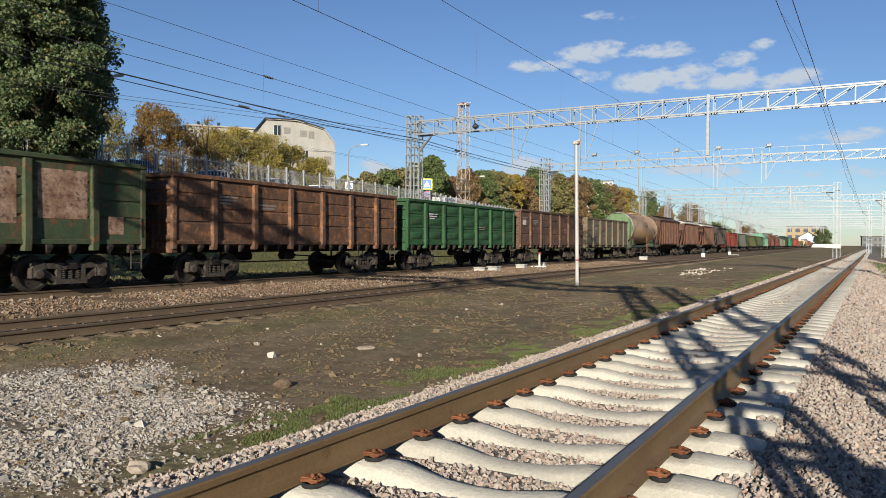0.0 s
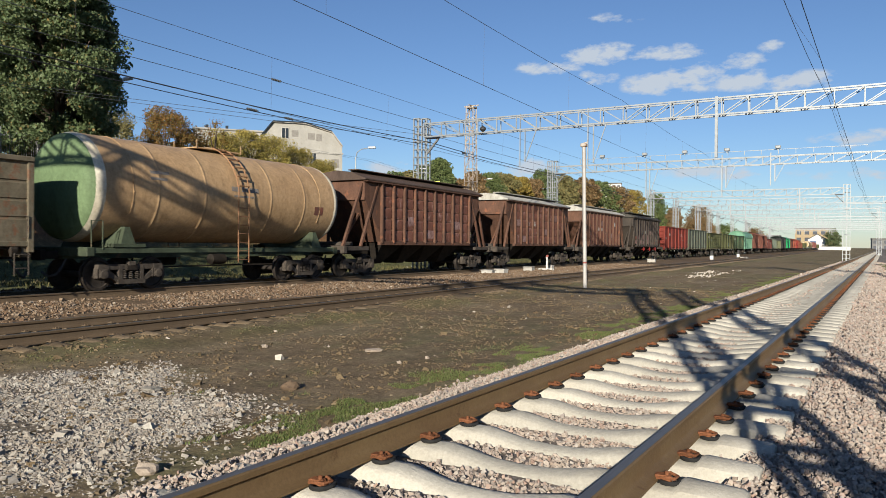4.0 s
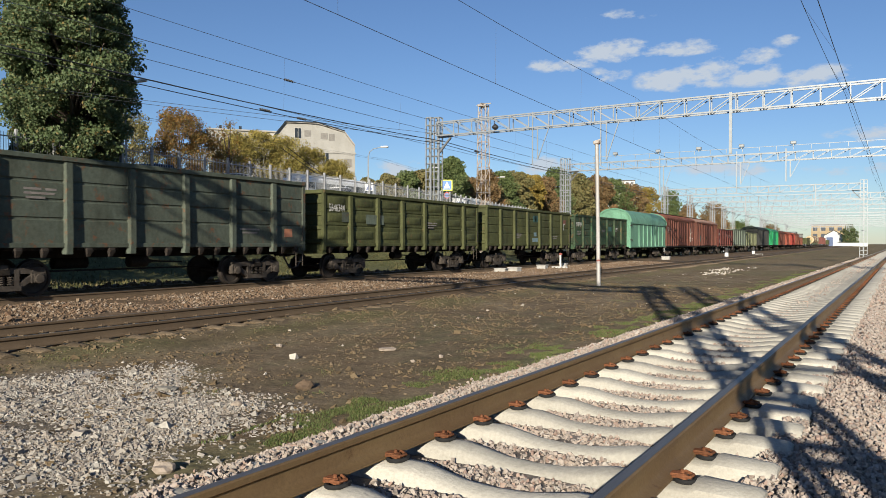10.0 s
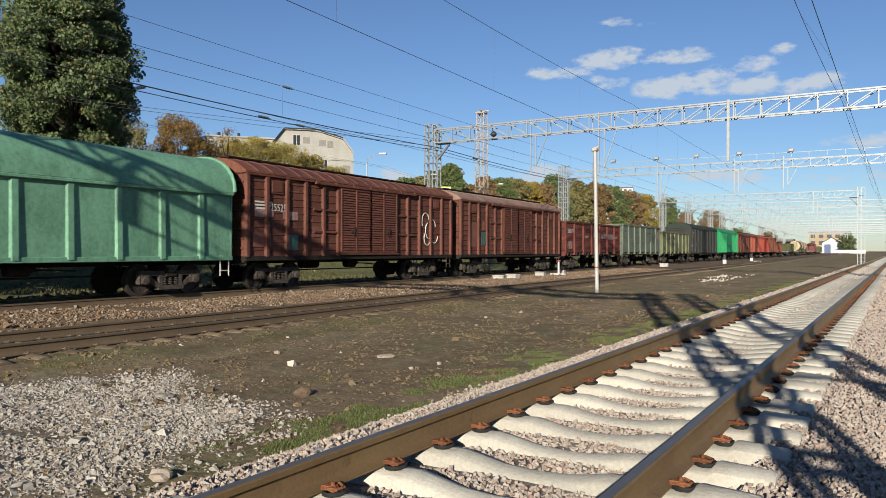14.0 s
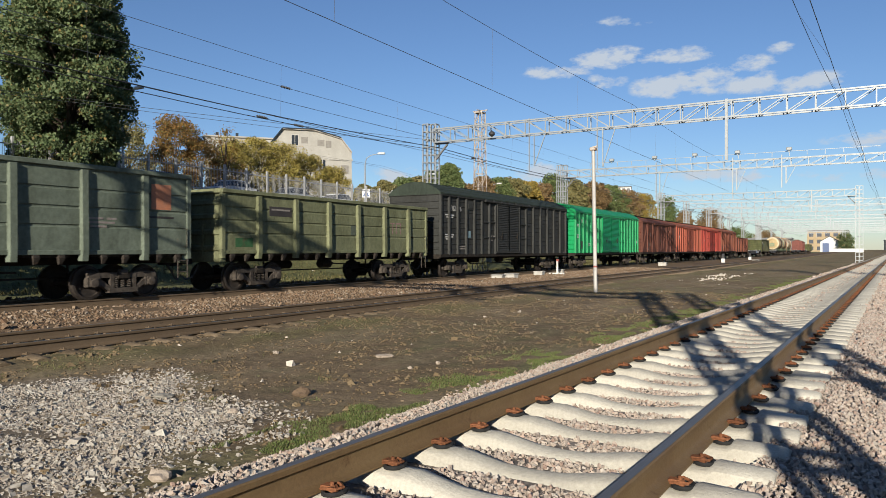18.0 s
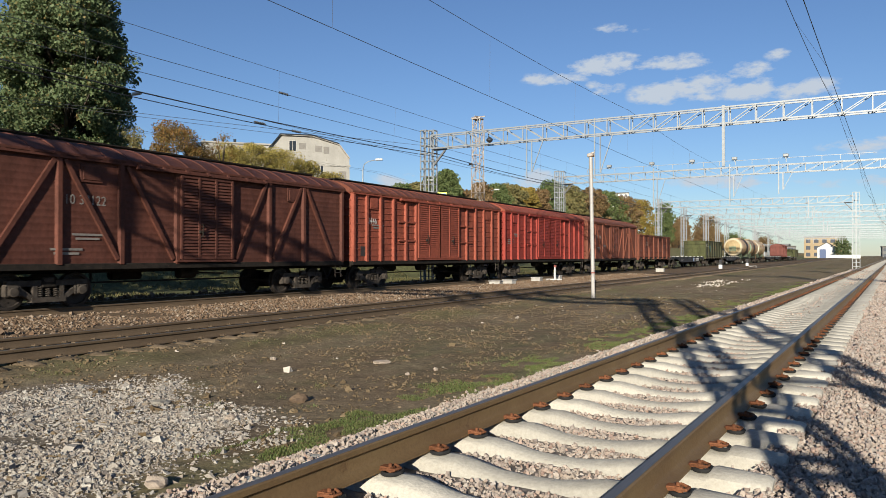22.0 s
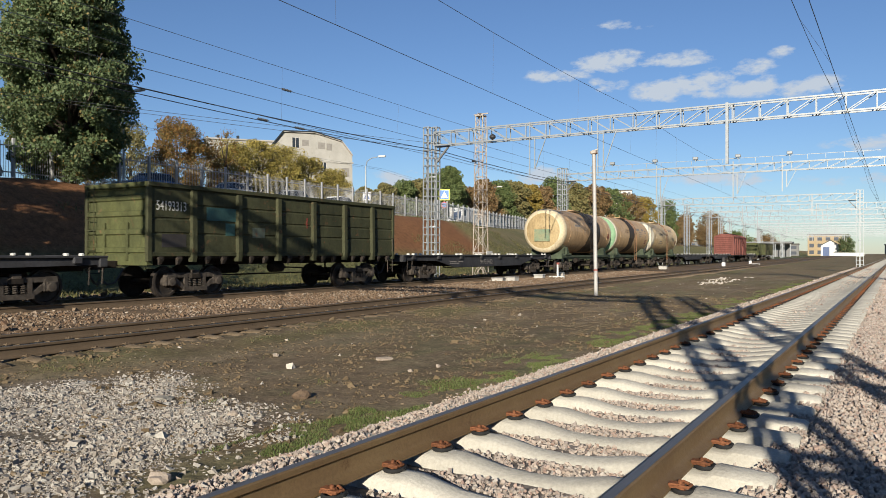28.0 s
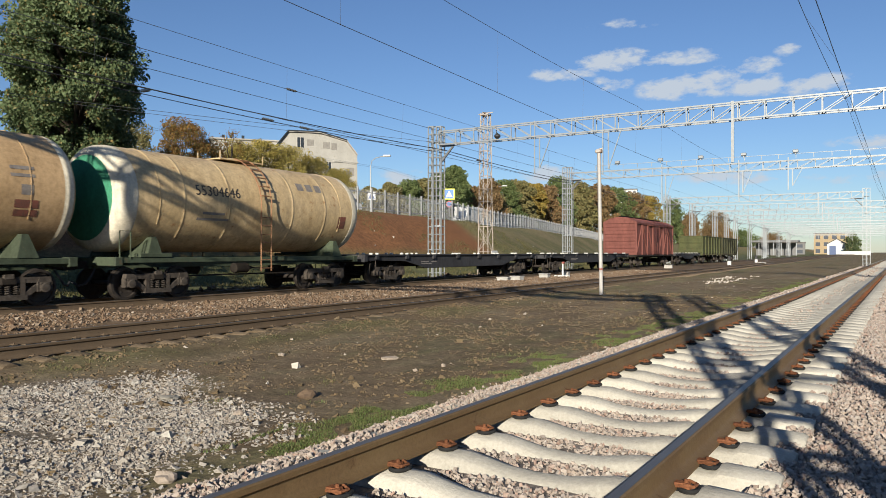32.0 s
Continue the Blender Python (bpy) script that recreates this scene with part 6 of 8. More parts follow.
P_ROOFSLATE = paint("grey_roof_paint", (0.085, 0.08, 0.07), (0.06, 0.057, 0.05), (0.12, 0.10, 0.08), 0.66)
P_CREAM = paint("cream_tank_paint", (0.54, 0.365, 0.205), (0.47, 0.305, 0.165), (0.26, 0.16, 0.08), 0.68, 0.45, 0.8, 0.88)
P_CREAM2 = paint("sand_tank_paint", (0.56, 0.385, 0.215), (0.49, 0.33, 0.175), (0.30, 0.19, 0.10), 0.72, 0.45, 0.8, 0.88)
P_CREAM3 = paint("rust_streaked_cream_paint", (0.64, 0.485, 0.285), (0.56, 0.41, 0.22), (0.30, 0.15, 0.06), 0.62, 0.45, 0.8, 0.9)
P_RING = paint("white_rim_paint", (0.70, 0.65, 0.53), (0.60, 0.53, 0.40), (0.36, 0.27, 0.17), 0.70, 0.5, 1.2, 0.95)
P_RINGDULL = paint("yellowed_rim_paint", (0.66, 0.57, 0.40), (0.56, 0.46, 0.30), (0.26, 0.18, 0.10), 0.64, 0.5, 1.2, 0.9)
P_CAPGREEN = paint("green_end_paint", (0.055, 0.26, 0.15), (0.045, 0.20, 0.12), (0.10, 0.15, 0.09), 0.72)
P_CAPPALE = paint("pale_green_end_paint", (0.24, 0.40, 0.24), (0.20, 0.33, 0.20), (0.2, 0.22, 0.14), 0.70)
P_CAPOLIVE = paint("olive_green_end_paint", (0.15, 0.22, 0.115), (0.12, 0.18, 0.09), (0.14, 0.15, 0.08), 0.72)
P_LADDER = paint("rusty_cream_ladder_paint", (0.38, 0.215, 0.115), (0.26, 0.13, 0.07), (0.16, 0.075, 0.04), 0.58)
P_CAPDIRTY = paint("dirty_cream_end_paint", (0.46, 0.36, 0.20), (0.34, 0.24, 0.12), (0.22, 0.15, 0.08), 0.62)
P_SADDLE = paint("grey_green_frame_paint", (0.085, 0.11, 0.07), (0.05, 0.062, 0.042), (0.12, 0.08, 0.05), 0.64)
M_FLAT = paint("dark_grey_frame_paint", (0.055, 0.055, 0.06), (0.042, 0.042, 0.045), (0.075, 0.06, 0.05), 0.70)
M_BLUE = mat("blue_emblem_paint", (0.12, 0.25, 0.55), 0.6, (0.4, 0.5, 0.7), 3.0)
M_OIL = mat("spilt_oil", (0.024, 0.02, 0.016), 0.55, (0.11, 0.075, 0.045), 1.5, mix=0.6, fine=20, stretch=(1, 2.2, 0.2), bump=0.05, spec=0.2)
M_CAPTEAL = mat("faded_green_field", (0.13, 0.20, 0.13), 0.8, (0.24, 0.23, 0.13), 2.2, fine=20, rust=(0.09, 0.08, 0.05), rust_at=0.56)
M_RUSTRED = mat("dried_red_paint", (0.22, 0.065, 0.04), 0.8, (0.12, 0.05, 0.035), 3.0, rust=(0.10, 0.05, 0.035), rust_at=0.5)
M_RUSTPATCH = mat("flaking_primer", (0.40, 0.27, 0.19), 0.85, (0.17, 0.08, 0.045), 2.5, fine=14, fine_amount=0.5, rust=(0.07, 0.04, 0.028), rust_at=0.52, bump=0.3)
M_SMEAR = mat("whitewash_smear", (0.36, 0.28, 0.25), 0.85, (0.15, 0.055, 0.042), 2.6, mix=0.48, fine=16, rust=(0.14, 0.045, 0.034), rust_at=0.5)
M_ORANGE = mat("orange_patch", (0.42, 0.16, 0.08), 0.8, (0.30, 0.14, 0.09), 4.0)
M_CYAN = mat("pale_blue_patch", (0.20, 0.30, 0.34), 0.7, (0.12, 0.18, 0.2), 4.0)
M_MINTP = mat("old_mint_paint", (0.16, 0.26, 0.19), 0.8, (0.16, 0.13, 0.09), 3.0, mix=0.55, fine=14, rust=(0.15, 0.10, 0.06), rust_at=0.55)
M_MOSSP = mat("old_green_paint", (0.075, 0.10, 0.058), 0.8, (0.15, 0.125, 0.085), 3.0, mix=0.55, fine=14, rust=(0.14, 0.09, 0.055), rust_at=0.55)
M_TEALP = mat("dark_teal_patch", (0.04, 0.11, 0.10), 0.7, (0.03, 0.08, 0.07), 4.0)
M_PALEP = mat("bleached_patch", (0.34, 0.22, 0.205), 0.85, (0.19, 0.10, 0.088), 2.6, fine=14, fine_amount=0.4, rust=(0.13, 0.06, 0.048), rust_at=0.5)
M_REDSIGN = mat("red_sign_paint", (0.42, 0.03, 0.025), 0.6, (0.25, 0.03, 0.03), 5.0)
LINES = [[(0, 0.45), (0.55, 0.3)], [(0, 0.8)], [(0.05, 0.5)]]
TWO = [[(0, 0.9)], [(0.1, 0.7)]]

TRAIN = []


def add(ob, yc):
    TRAIN.append((ob, yc))


def build_train():
    G = lambda yc, *a, **k: add(gondola(yc, *a, **k), yc)
    B = lambda yc, *a, **k: add(boxcar(yc, *a, **k), yc)
    H = lambda yc, *a, **k: add(hopper(yc, *a, **k), yc)
    T = lambda yc, *a, **k: add(tank_wagon(yc, *a, **k), yc)
    F = lambda yc, *a, **k: add(flat_wagon(yc, *a, **k), yc)
    G(8.15, "dark green open wagon with large rust patches", P_DKGREEN, 3.62, "lines", "", [("sheet", 3.15, 1.95, 1.4, 1.3, M_RUSTPATCH), ("sheet", 1.2, 1.8, 1.4, 1.4, M_RUSTPATCH), ("sheet", 5.2, 1.55, 0.5, 0.5, M_RUSTPATCH)], end_colour=P_DKGREEN)
    G(22.0, "weathered reddish-brown open wagon of steel", P_BROWN, 3.52, "lines", "", [("bars", -4.5, 2.9, LINES), ("bars", -2.6, 2.7, TWO)])
    G(35.85, "faded leaf-green open wagon with pressed sides", P_GREEN, 3.5, "bulge", "", [("bars", -4.4, 2.85, LINES, M_WHITE), ("bars", 1.2, 2.3, TWO)])
    G(49.75, "dull brown open wagon with white stencils", P_BROWN2, 3.6, "lines", "", [("bars", -6.1, 3.1, TWO), ("sheet", -6.0, 2.6, 0.55, 0.3, M_WHITE), ("bars", -4.2, 2.95, LINES), ("sheet", 2.1, 2.1, 0.9, 0.45, M_RUSTRED)])
    G(63.7, "faded tan open wagon with worn paint", P_TAN, 3.55, "lines", "", [("sheet", -1.9, 2.55, 0.7, 0.4, M_RUSTRED), ("sheet", -5.9, 1.5, 1.1, 0.28, M_MOSSP), ("sheet", -4.65, 2.45, 0.3, 0.42, M_MINTP), ("sheet", -2.75, 2.55, 0.6, 0.3, M_MINTP), ("sheet", -0.8, 2.4, 0.8, 0.35, M_MOSSP), ("sheet", -4.5, 1.62, 0.6, 0.36, M_BLACKPAINT), ("sheet", 4.9, 1.6, 0.6, 0.35, P_GREYGREEN), ("bars", 3.0, 2.6, LINES, M_FADED), ("word", -4.35, 2.5, 0.3, "64892", M_FADED)])
    T(77.2, "cream tank wagon with white rims and a pale green end", P_CREAM, P_CAPOLIVE, P_RING, P_SADDLE, "", 0, None, [("bars", -0.4, 0.1, [[(0, 0.35, 0.1), (0.45, 0.8, 0.1)], [(0.1, 0.9, 0.04)]]), ("bars", -3.6, 0.3, [[(0, 0.7, 0.06)], [(0, 0.6, 0.05)]]), ("field", 3.9, 4.4, -0.3, -0.1, M_RUSTRED)], thin=True)
    H(90.0, "brown grain hopper wagon with a dark roof", P_HOPPER, P_HOPPANEL, P_ROOFDARK, "", None, [(-2.0, 2.3, 0.7, 0.4, M_PALEP), (-0.2, 1.7, 0.7, 0.4, M_PALEP), (2.5, 2.2, 0.7, 0.4, M_PALEP)])
    H(104.65, "brown grain hopper wagon with a bleached metal roof", P_HOPPER, P_HOPPANEL, P_ROOFLIGHT, "511 385", None, [(-3.1, 1.62, 0.62, 0.38, M_PALEP), (-3.9, 2.62, 0.55, 0.4, M_PALEP), (0.6, 2.1, 0.62, 0.4, M_PALEP), (2.5, 3.1, 0.55, 0.4, M_PALEP)])
    H(119.3, "reddish grain hopper wagon with a bleached metal roof", P_HOPPER, P_HOPPANEL, P_ROOFLIGHT, "9528 0343", None, [(2.5, 3.12, 0.5, 0.3, M_WHITE), (1.5, 2.1, 0.6, 0.4, M_PALEP), (-1.2, 3.1, 0.6, 0.4, M_PALEP)])
    H(133.95, "dark grey hopper wagon with bleached side panels", P_HOPDARK, P_HOPDPANEL, P_ROOFSLATE, "523 2375", M_REDSIGN, [(-4.7, 1.62, 0.6, 0.42, M_PALEP), (-4.7, 2.1, 0.6, 0.3, M_RUSTRED), (-2.1, 1.62, 0.6, 0.3, M_PALEP), (-2.1, 2.1, 0.6, 0.42, M_PALEP), (1.5, 1.62, 0.6, 0.2, M_PALEP), (2.5, 1.62, 0.6, 0.25, M_RUSTRED), (2.5, 3.05, 0.4, 0.3, M_PALEP), (1.5, 2.62, 0.6, 0.3, M_PALEP), (-3.9, 2.1, 0.6, 0.38, M_PALEP), (-0.2, 1.62, 0.7, 0.9, M_PALEP), (0.7, 2.6, 0.6, 0.4, M_PALEP), (3.4, 1.62, 0.5, 0.9, M_FADED), (-3.0, 1.62, 0.6, 0.4, M_PALEP)])
    G(148.35, "red open wagon with white figures and emblem", P_RED, 3.66, "lines", "61224804", number_y=-4.6, patches=[("bars", 2.9, 2.75, LINES, M_WHITE), ("bars", 2.9, 2.2, TWO, M_WHITE), ("bars", -6.1, 2.45, TWO, M_FADED), ("sheet", 2.45, 2.6, 0.2, 0.3, M_WHITE), ("bars", -0.6, 2.8, [[(0, 0.3)]], M_WHITE)])
    G(162.25, "grey-green open wagon with rusty door edges", P_GREYGREEN, 3.66, "lines", "", [("sheet", 5.35, 1.62, 0.4, 0.3, M_ORANGE), ("bars", 3.2, 1.9, TWO), ("bars", -4.0, 2.8, LINES)])
    G(176.15, "olive green open wagon with pressed side panels", P_OLIVE, 3.48, "bulge", "5646344", [("sheet", -5.3, 2.25, 0.7, 0.4, P_GREYGREEN), ("sheet", -3.7, 2.2, 1.3, 0.4, P_PALE), ("bars", 1.2, 2.4, LINES)])
    G(190.05, "olive green open wagon with blue stencil patches", P_OLIVE, 3.52, "lines", "", [("sheet", 0.0, 2.75, 0.75, 0.4, M_TEALP), ("sheet", 0.25, 2.78, 0.3, 0.34, M_CYAN), ("sheet", 0.15, 1.85, 0.4, 0.25, M_CYAN), ("sheet", -0.1, 1.5, 0.9, 0.25, M_CYAN), ("bars", -2.6, 2.0, LINES, M_FADED), ("sheet", 4.95, 2.72, 0.75, 0.3, M_RUSTRED), ("word", 5.15, 2.3, 0.46, "Г", M_WHITE), ("bars", 3.2, 1.9, TWO)])
    G(203.95, "bottle-green open wagon with worn patched paint", P_BOTTLE, 3.5, "lines", "54297759", [("bars", -5.9, 2.3, LINES), ("sheet", 1.2, 2.4, 1.0, 0.35, M_TEALP), ("bars", -0.3, 2.5, TWO), ("sheet", 2.9, 2.0, 0.9, 0.5, P_OLIVE2), ("bars", 3.0, 2.7, LINES, M_WHITE)])
    add(arched_wagon(217.9, "mint-green covered wagon with an arched sliding roof", P_MINT), 217.9)
    B(232.0, "rusty brown boxcar with louvred doors and scrawl", P_BOXBROWN, P_BOXROOF, 14.1, "posts", [("5255292", -6.0)], [("sheet", -6.6, 2.55, 0.9, 0.3, M_PALEP), ("sheet", -5.2, 2.5, 0.8, 0.3, M_PALEP), ("sheet", -6.7, 1.5, 0.9, 0.5, M_RUSTRED), ("bars", -6.6, 3.1, LINES), ("sheet", -5.1, 1.4, 0.7, 0.55, M_TEALP), ("sheet", -3.6, 1.9, 0.8, 0.4, M_RUSTRED)], graffiti=True)
    B(247.0, "brown boxcar with red patches and louvred doors", P_BOXBROWN, P_ROOFGREY, 14.1, "posts", (), [("sheet", -6.2, 1.6, 1.2, 1.3, M_RUSTRED), ("sheet", -4.6, 1.7, 0.8, 0.7, M_TEALP), ("sheet", -4.5, 2.5, 0.7, 0.5, M_RUSTRED)])
    G(261.7, "dark red open wagon with white patches", P_DARKRED, 3.5, "bulge", "65025777", [("sheet", -0.75, 2.45, 1.4, 0.36, M_SMEAR), ("sheet", 1.15, 2.35, 1.55, 0.4, M_SMEAR), ("sheet", 3.05, 2.32, 1.6, 0.4, M_SMEAR), ("sheet", 4.95, 2.38, 0.55, 0.16, M_SMEAR), ("word", 3.12, 2.54, 0.15, "Грузить", M_BLACKPAINT), ("bars", 3.15, 2.47, [[(0, 0.6), (0.68, 0.4)]], M_BLACKPAINT), ("sheet", -6.0, 1.5, 0.8, 0.6, M_SMEAR), ("bars", -2.6, 2.5, TWO)])
    G(275.5, "pale sage-green open wagon with an orange mark", P_PALE, 3.72, "lines", "", [("sheet", 5.0, 2.6, 0.7, 0.75, M_ORANGE), ("bars", 3.0, 2.3, LINES), ("bars", 4.9, 2.4, [[(0, 0.9)]], M_BLACKPAINT), ("bars", -4.0, 2.4, TWO)])
    G(289.6, "worn khaki open wagon with faded side panels", P_KHAKI, 3.42, "lines", "", [("word", 3.3, 2.1, 0.5, "ТП", M_PALEP), ("sheet", -5.8, 1.5, 0.8, 0.3, P_GREEN), ("sheet", 0.5, 2.0, 0.9, 0.4, P_GREYGREEN), ("sheet", -4.2, 2.6, 1.15, 0.34, M_BLACKPAINT), ("bars", -4.1, 2.86, [[(0, 0.95)]], M_FADED)])
    B(306.0, "long dark slate boxcar with white figures", P_SLATE, P_SLATEROOF, 17.5, "posts", [("9362", -7.78), ("96", -6.86)], [("bars", -8.2, 3.2, TWO), ("sheet", -6.0, 2.05, 0.5, 0.35, M_CYAN), ("bars", -8.2, 2.2, LINES), ("bars", -3.4, 2.2, LINES, M_FADED), ("bars", -6.9, 1.6, TWO, M_FADED)], pivot=6.3, eave=4.22, ridge=4.82, door=(-2.4, 0.6))
    B(325.1, "long bright green boxcar with white figures", P_BRIGHT, P_BRIGHT, 16.9, "posts", [("2910", -7.2), ("3149", -6.22)], [("bars", -8.2, 3.3, TWO), ("bars", -8.1, 2.55, LINES), ("sheet", -7.2, 1.5, 0.5, 0.55, M_BLACKPAINT), ("bars", -5.6, 1.9, TWO), ("sheet", 7.9, 2.0, 0.3, 0.25, M_WHITE)], pivot=6.3, eave=4.22, ridge=4.82, door=(-2.35, 2.25))
    B(341.9, "maroon plank boxcar with diagonal braces", P_MAROON, P_MAROON, 14.0, "braced", [("10 30122", -4.82)], [("bars", -4.6, 2.0, TWO, M_FADED), ("bars", -5.2, 1.6, TWO, M_FADED)])
    B(356.5, "coral-red boxcar with louvred sliding doors", P_CORAL, P_XRED, 14.0, "posts", [("2446", -5.88)], [("bars", -5.6, 2.75, TWO, M_FADED), ("sheet", -6.4, 1.4, 0.6, 0.4, M_BLACKPAINT)])
    B(371.15, "faded red boxcar with louvred sliding doors", P_CORAL2, P_CORAL, 14.0, "posts", (), [("bars", -5.6, 2.75, TWO, M_FADED), ("bars", -6.5, 2.4, LINES, M_FADED)])
    B(386.0, "weathered red boxcar with diagonal braces", P_XRED, P_BOXROOF, 14.0, "braced", [("2374 2240", -4.82)], [("sheet", -6.4, 1.5, 0.9, 0.7, M_BLACKPAINT), ("bars", -4.5, 2.1, TWO, M_FADED), ("bars", -3.1, 2.3, TWO, M_FADED)])
    G(400.45, "red-brown open wagon with bleached patches", P_XRED, 3.45, "ribs", "", [("sheet", -3.9, 2.4, 1.4, 0.4, P_ROOFGREY), ("sheet", 0.7, 2.2, 0.8, 0.5, P_ROOFGREY), ("bars", 3.0, 2.6, LINES, M_WHITE)])
    F(417.7, "dark grey container flat wagon with blue emblem, empty", 18.8, "", True)
    G(434.75, "olive-green open wagon with white figures", P_OLIVE2, 3.48, "lines", "54193313", [("sheet", -4.2, 2.42, 1.5, 0.42, M_TEALP), ("sheet", -3.4, 1.95, 0.4, 0.4, M_TEALP), ("sheet", -5.9, 1.55, 0.9, 0.4, M_BLACKPAINT), ("sheet", 0.6, 2.3, 0.03, 0.4, M_REDSIGN), ("sheet", -2.2, 1.9, 0.6, 0.35, P_GREYGREEN)], end_colour=P_OLIVE)
    F(451.0, "dark grey container flat wagon, empty", 18.0, "94736402")
    T(467.6, "grimy cream tank wagon with black oil spills", P_CREAM, P_CAPDIRTY, P_RINGDULL, P_SADDLE, "", 0, (-0.3, 2.4, M_OIL), [("cap", -0.6, 0.55, -0.75, 0.1, M_CAPTEAL), ("field", -3.4, -1.9, 0.15, 0.4, P_CREAM2), ("bars", -3.2, 0.22, [[(0, 1.0, 0.1)]]), ("field", 4.2, 4.7, -0.25, 0.0, M_RUSTRED)])
    T(479.7, "sand-coloured tank wagon with white rims and green end", P_CREAM2, P_CAPPALE, P_RING, P_SADDLE, "1100216", -2.7, (-1.25, 0.15, M_OIL), [("bars", 0.9, 0.32, [[(0, 1.2, 0.13), (1.9, 0.6, 0.13)], [(0.9, 1.0, 0.04)], [(0.9, 1.0, 0.04)], [(0.9, 0.7, 0.04)]]), ("bars", 3.7, 0.3, [[(0, 0.6, 0.06)], [(0, 0.6, 0.05)]]), ("field", 3.8, 4.4, -0.45, -0.34, M_RUSTRED), ("field", 3.8, 4.4, -0.31, -0.18, M_RUSTRED), ("field", 3.95, 4.25, -0.10, 0.06, M_FADED)], thin=True)
    T(491.9, "rust-streaked cream tank wagon with dark green end", P_CREAM3, P_CAPGREEN, P_RING, P_SADDLE, "55304646", -2.9, None, [("bars", 1.9, 0.45, [[(0, 0.35, 0.2), (0.5, 0.35, 0.2), (1.0, 0.35, 0.2)]]), ("bars", -2.6, -0.25, [[(0, 0.9, 0.05)], [(-0.2, 1.3, 0.05)]]), ("field", 4.1, 4.55, -0.42, -0.12, M_RUSTRED)])
    F(507.0, "dark grey container flat wagon, empty and dusty", 18.2)
    F(526.8, "dark grey container flat wagon coupled behind another", 18.6)
    B(545.2, "dull red boxcar with a planked body", P_VAN, P_VAN, 14.0, "braced", ())
    F(560.3, "short dark flat wagon with an empty deck", 13.0)
    G(574.6, "mid-green open wagon with ribbed sides", P_OLIVE, 3.5, "ribs")
    G(588.6, "dull green open wagon at the end of the train", P_OLIVE2, 3.5, "lines")


build_train()

# ---- fence, street and houses on the bank ----
M_FENCE = mat("grey_fence_paint", (0.34, 0.345, 0.35), 0.55, (0.26, 0.265, 0.27), 3.0, fine=40, bump=0.05, rust=(0.3, 0.2, 0.14), rust_at=0.72)


def fence():
    t = thing("steel_fence", "grey steel picket fence along the top of the bank", "fence", kind="structure")
    pm = Geo().cbox(-0.07, 0.07, -0.07, 0.07, -0.3, 2.15, 0.01).mesh("fence_post", M_FENCE)
    pk = Geo()
    for i in range(15):
        y = 0.13 + 1.8 * i / 14
        pk.box(-0.008, 0.008, y - 0.011, y + 0.011, 0.12, 1.98)
    pk.box(-0.03, 0.03, 0.05, 2.0, 0.35, 0.41).box(-0.03, 0.03, 0.05, 2.0, 1.72, 1.78)
    km = pk.mesh("fence_panel", M_FENCE)
    y = -24.0
    while y < 250:
        x, x2 = fence_x(y), fence_x(y + 2.05)
        z = ground_z(x, y)
        z2 = ground_z(x2, y + 2.05)
        part("fence_post", pm, None, t, at=pose(x, y, z))
        turn = math.degrees(math.atan2(x - x2, 2.05))
        part("fence_panel", km, None, t, "panel of upright pickets", at=pose(x, y, z, math.degrees(math.atan2(z2 - z, 2.05)), 0, turn))
        y += 2.05


fence()


def street_lamp(x, y, h, way):
    z = ground_z(x, y)
    t = thing("street_lamp", "grey street lamp with a bent arm", "street lamp", pose(x, y, z, 0, 0, way), "street lamps")
    part("lamp_post", Geo().lathe([(-0.2, 0.10), (h * 0.5, 0.085), (h, 0.06)], (0, 0, 0), "z", 10), M_GALV, t, smooth=40)
    part("arm", Geo().tube([(0, 0, h - 0.1), (0.15, 0, h + 0.5), (0.6, 0, h + 0.8), (1.5, 0, h + 0.95)], 0.045, 7), M_GALV, t, smooth=40)
    part("lamp_head", Geo().cbox(1.35, 2.15, -0.16, 0.16, h + 0.86, h + 1.06, 0.06), M_WHITEPLATE, t, "pale lamp head")


street_lamp(-44.5, 60.5, 5.6, 18.0)
street_lamp(-45.0, 32.6, 6.5, 0.0)
street_lamp(-52.0, 104.0, 6.0, 10.0)


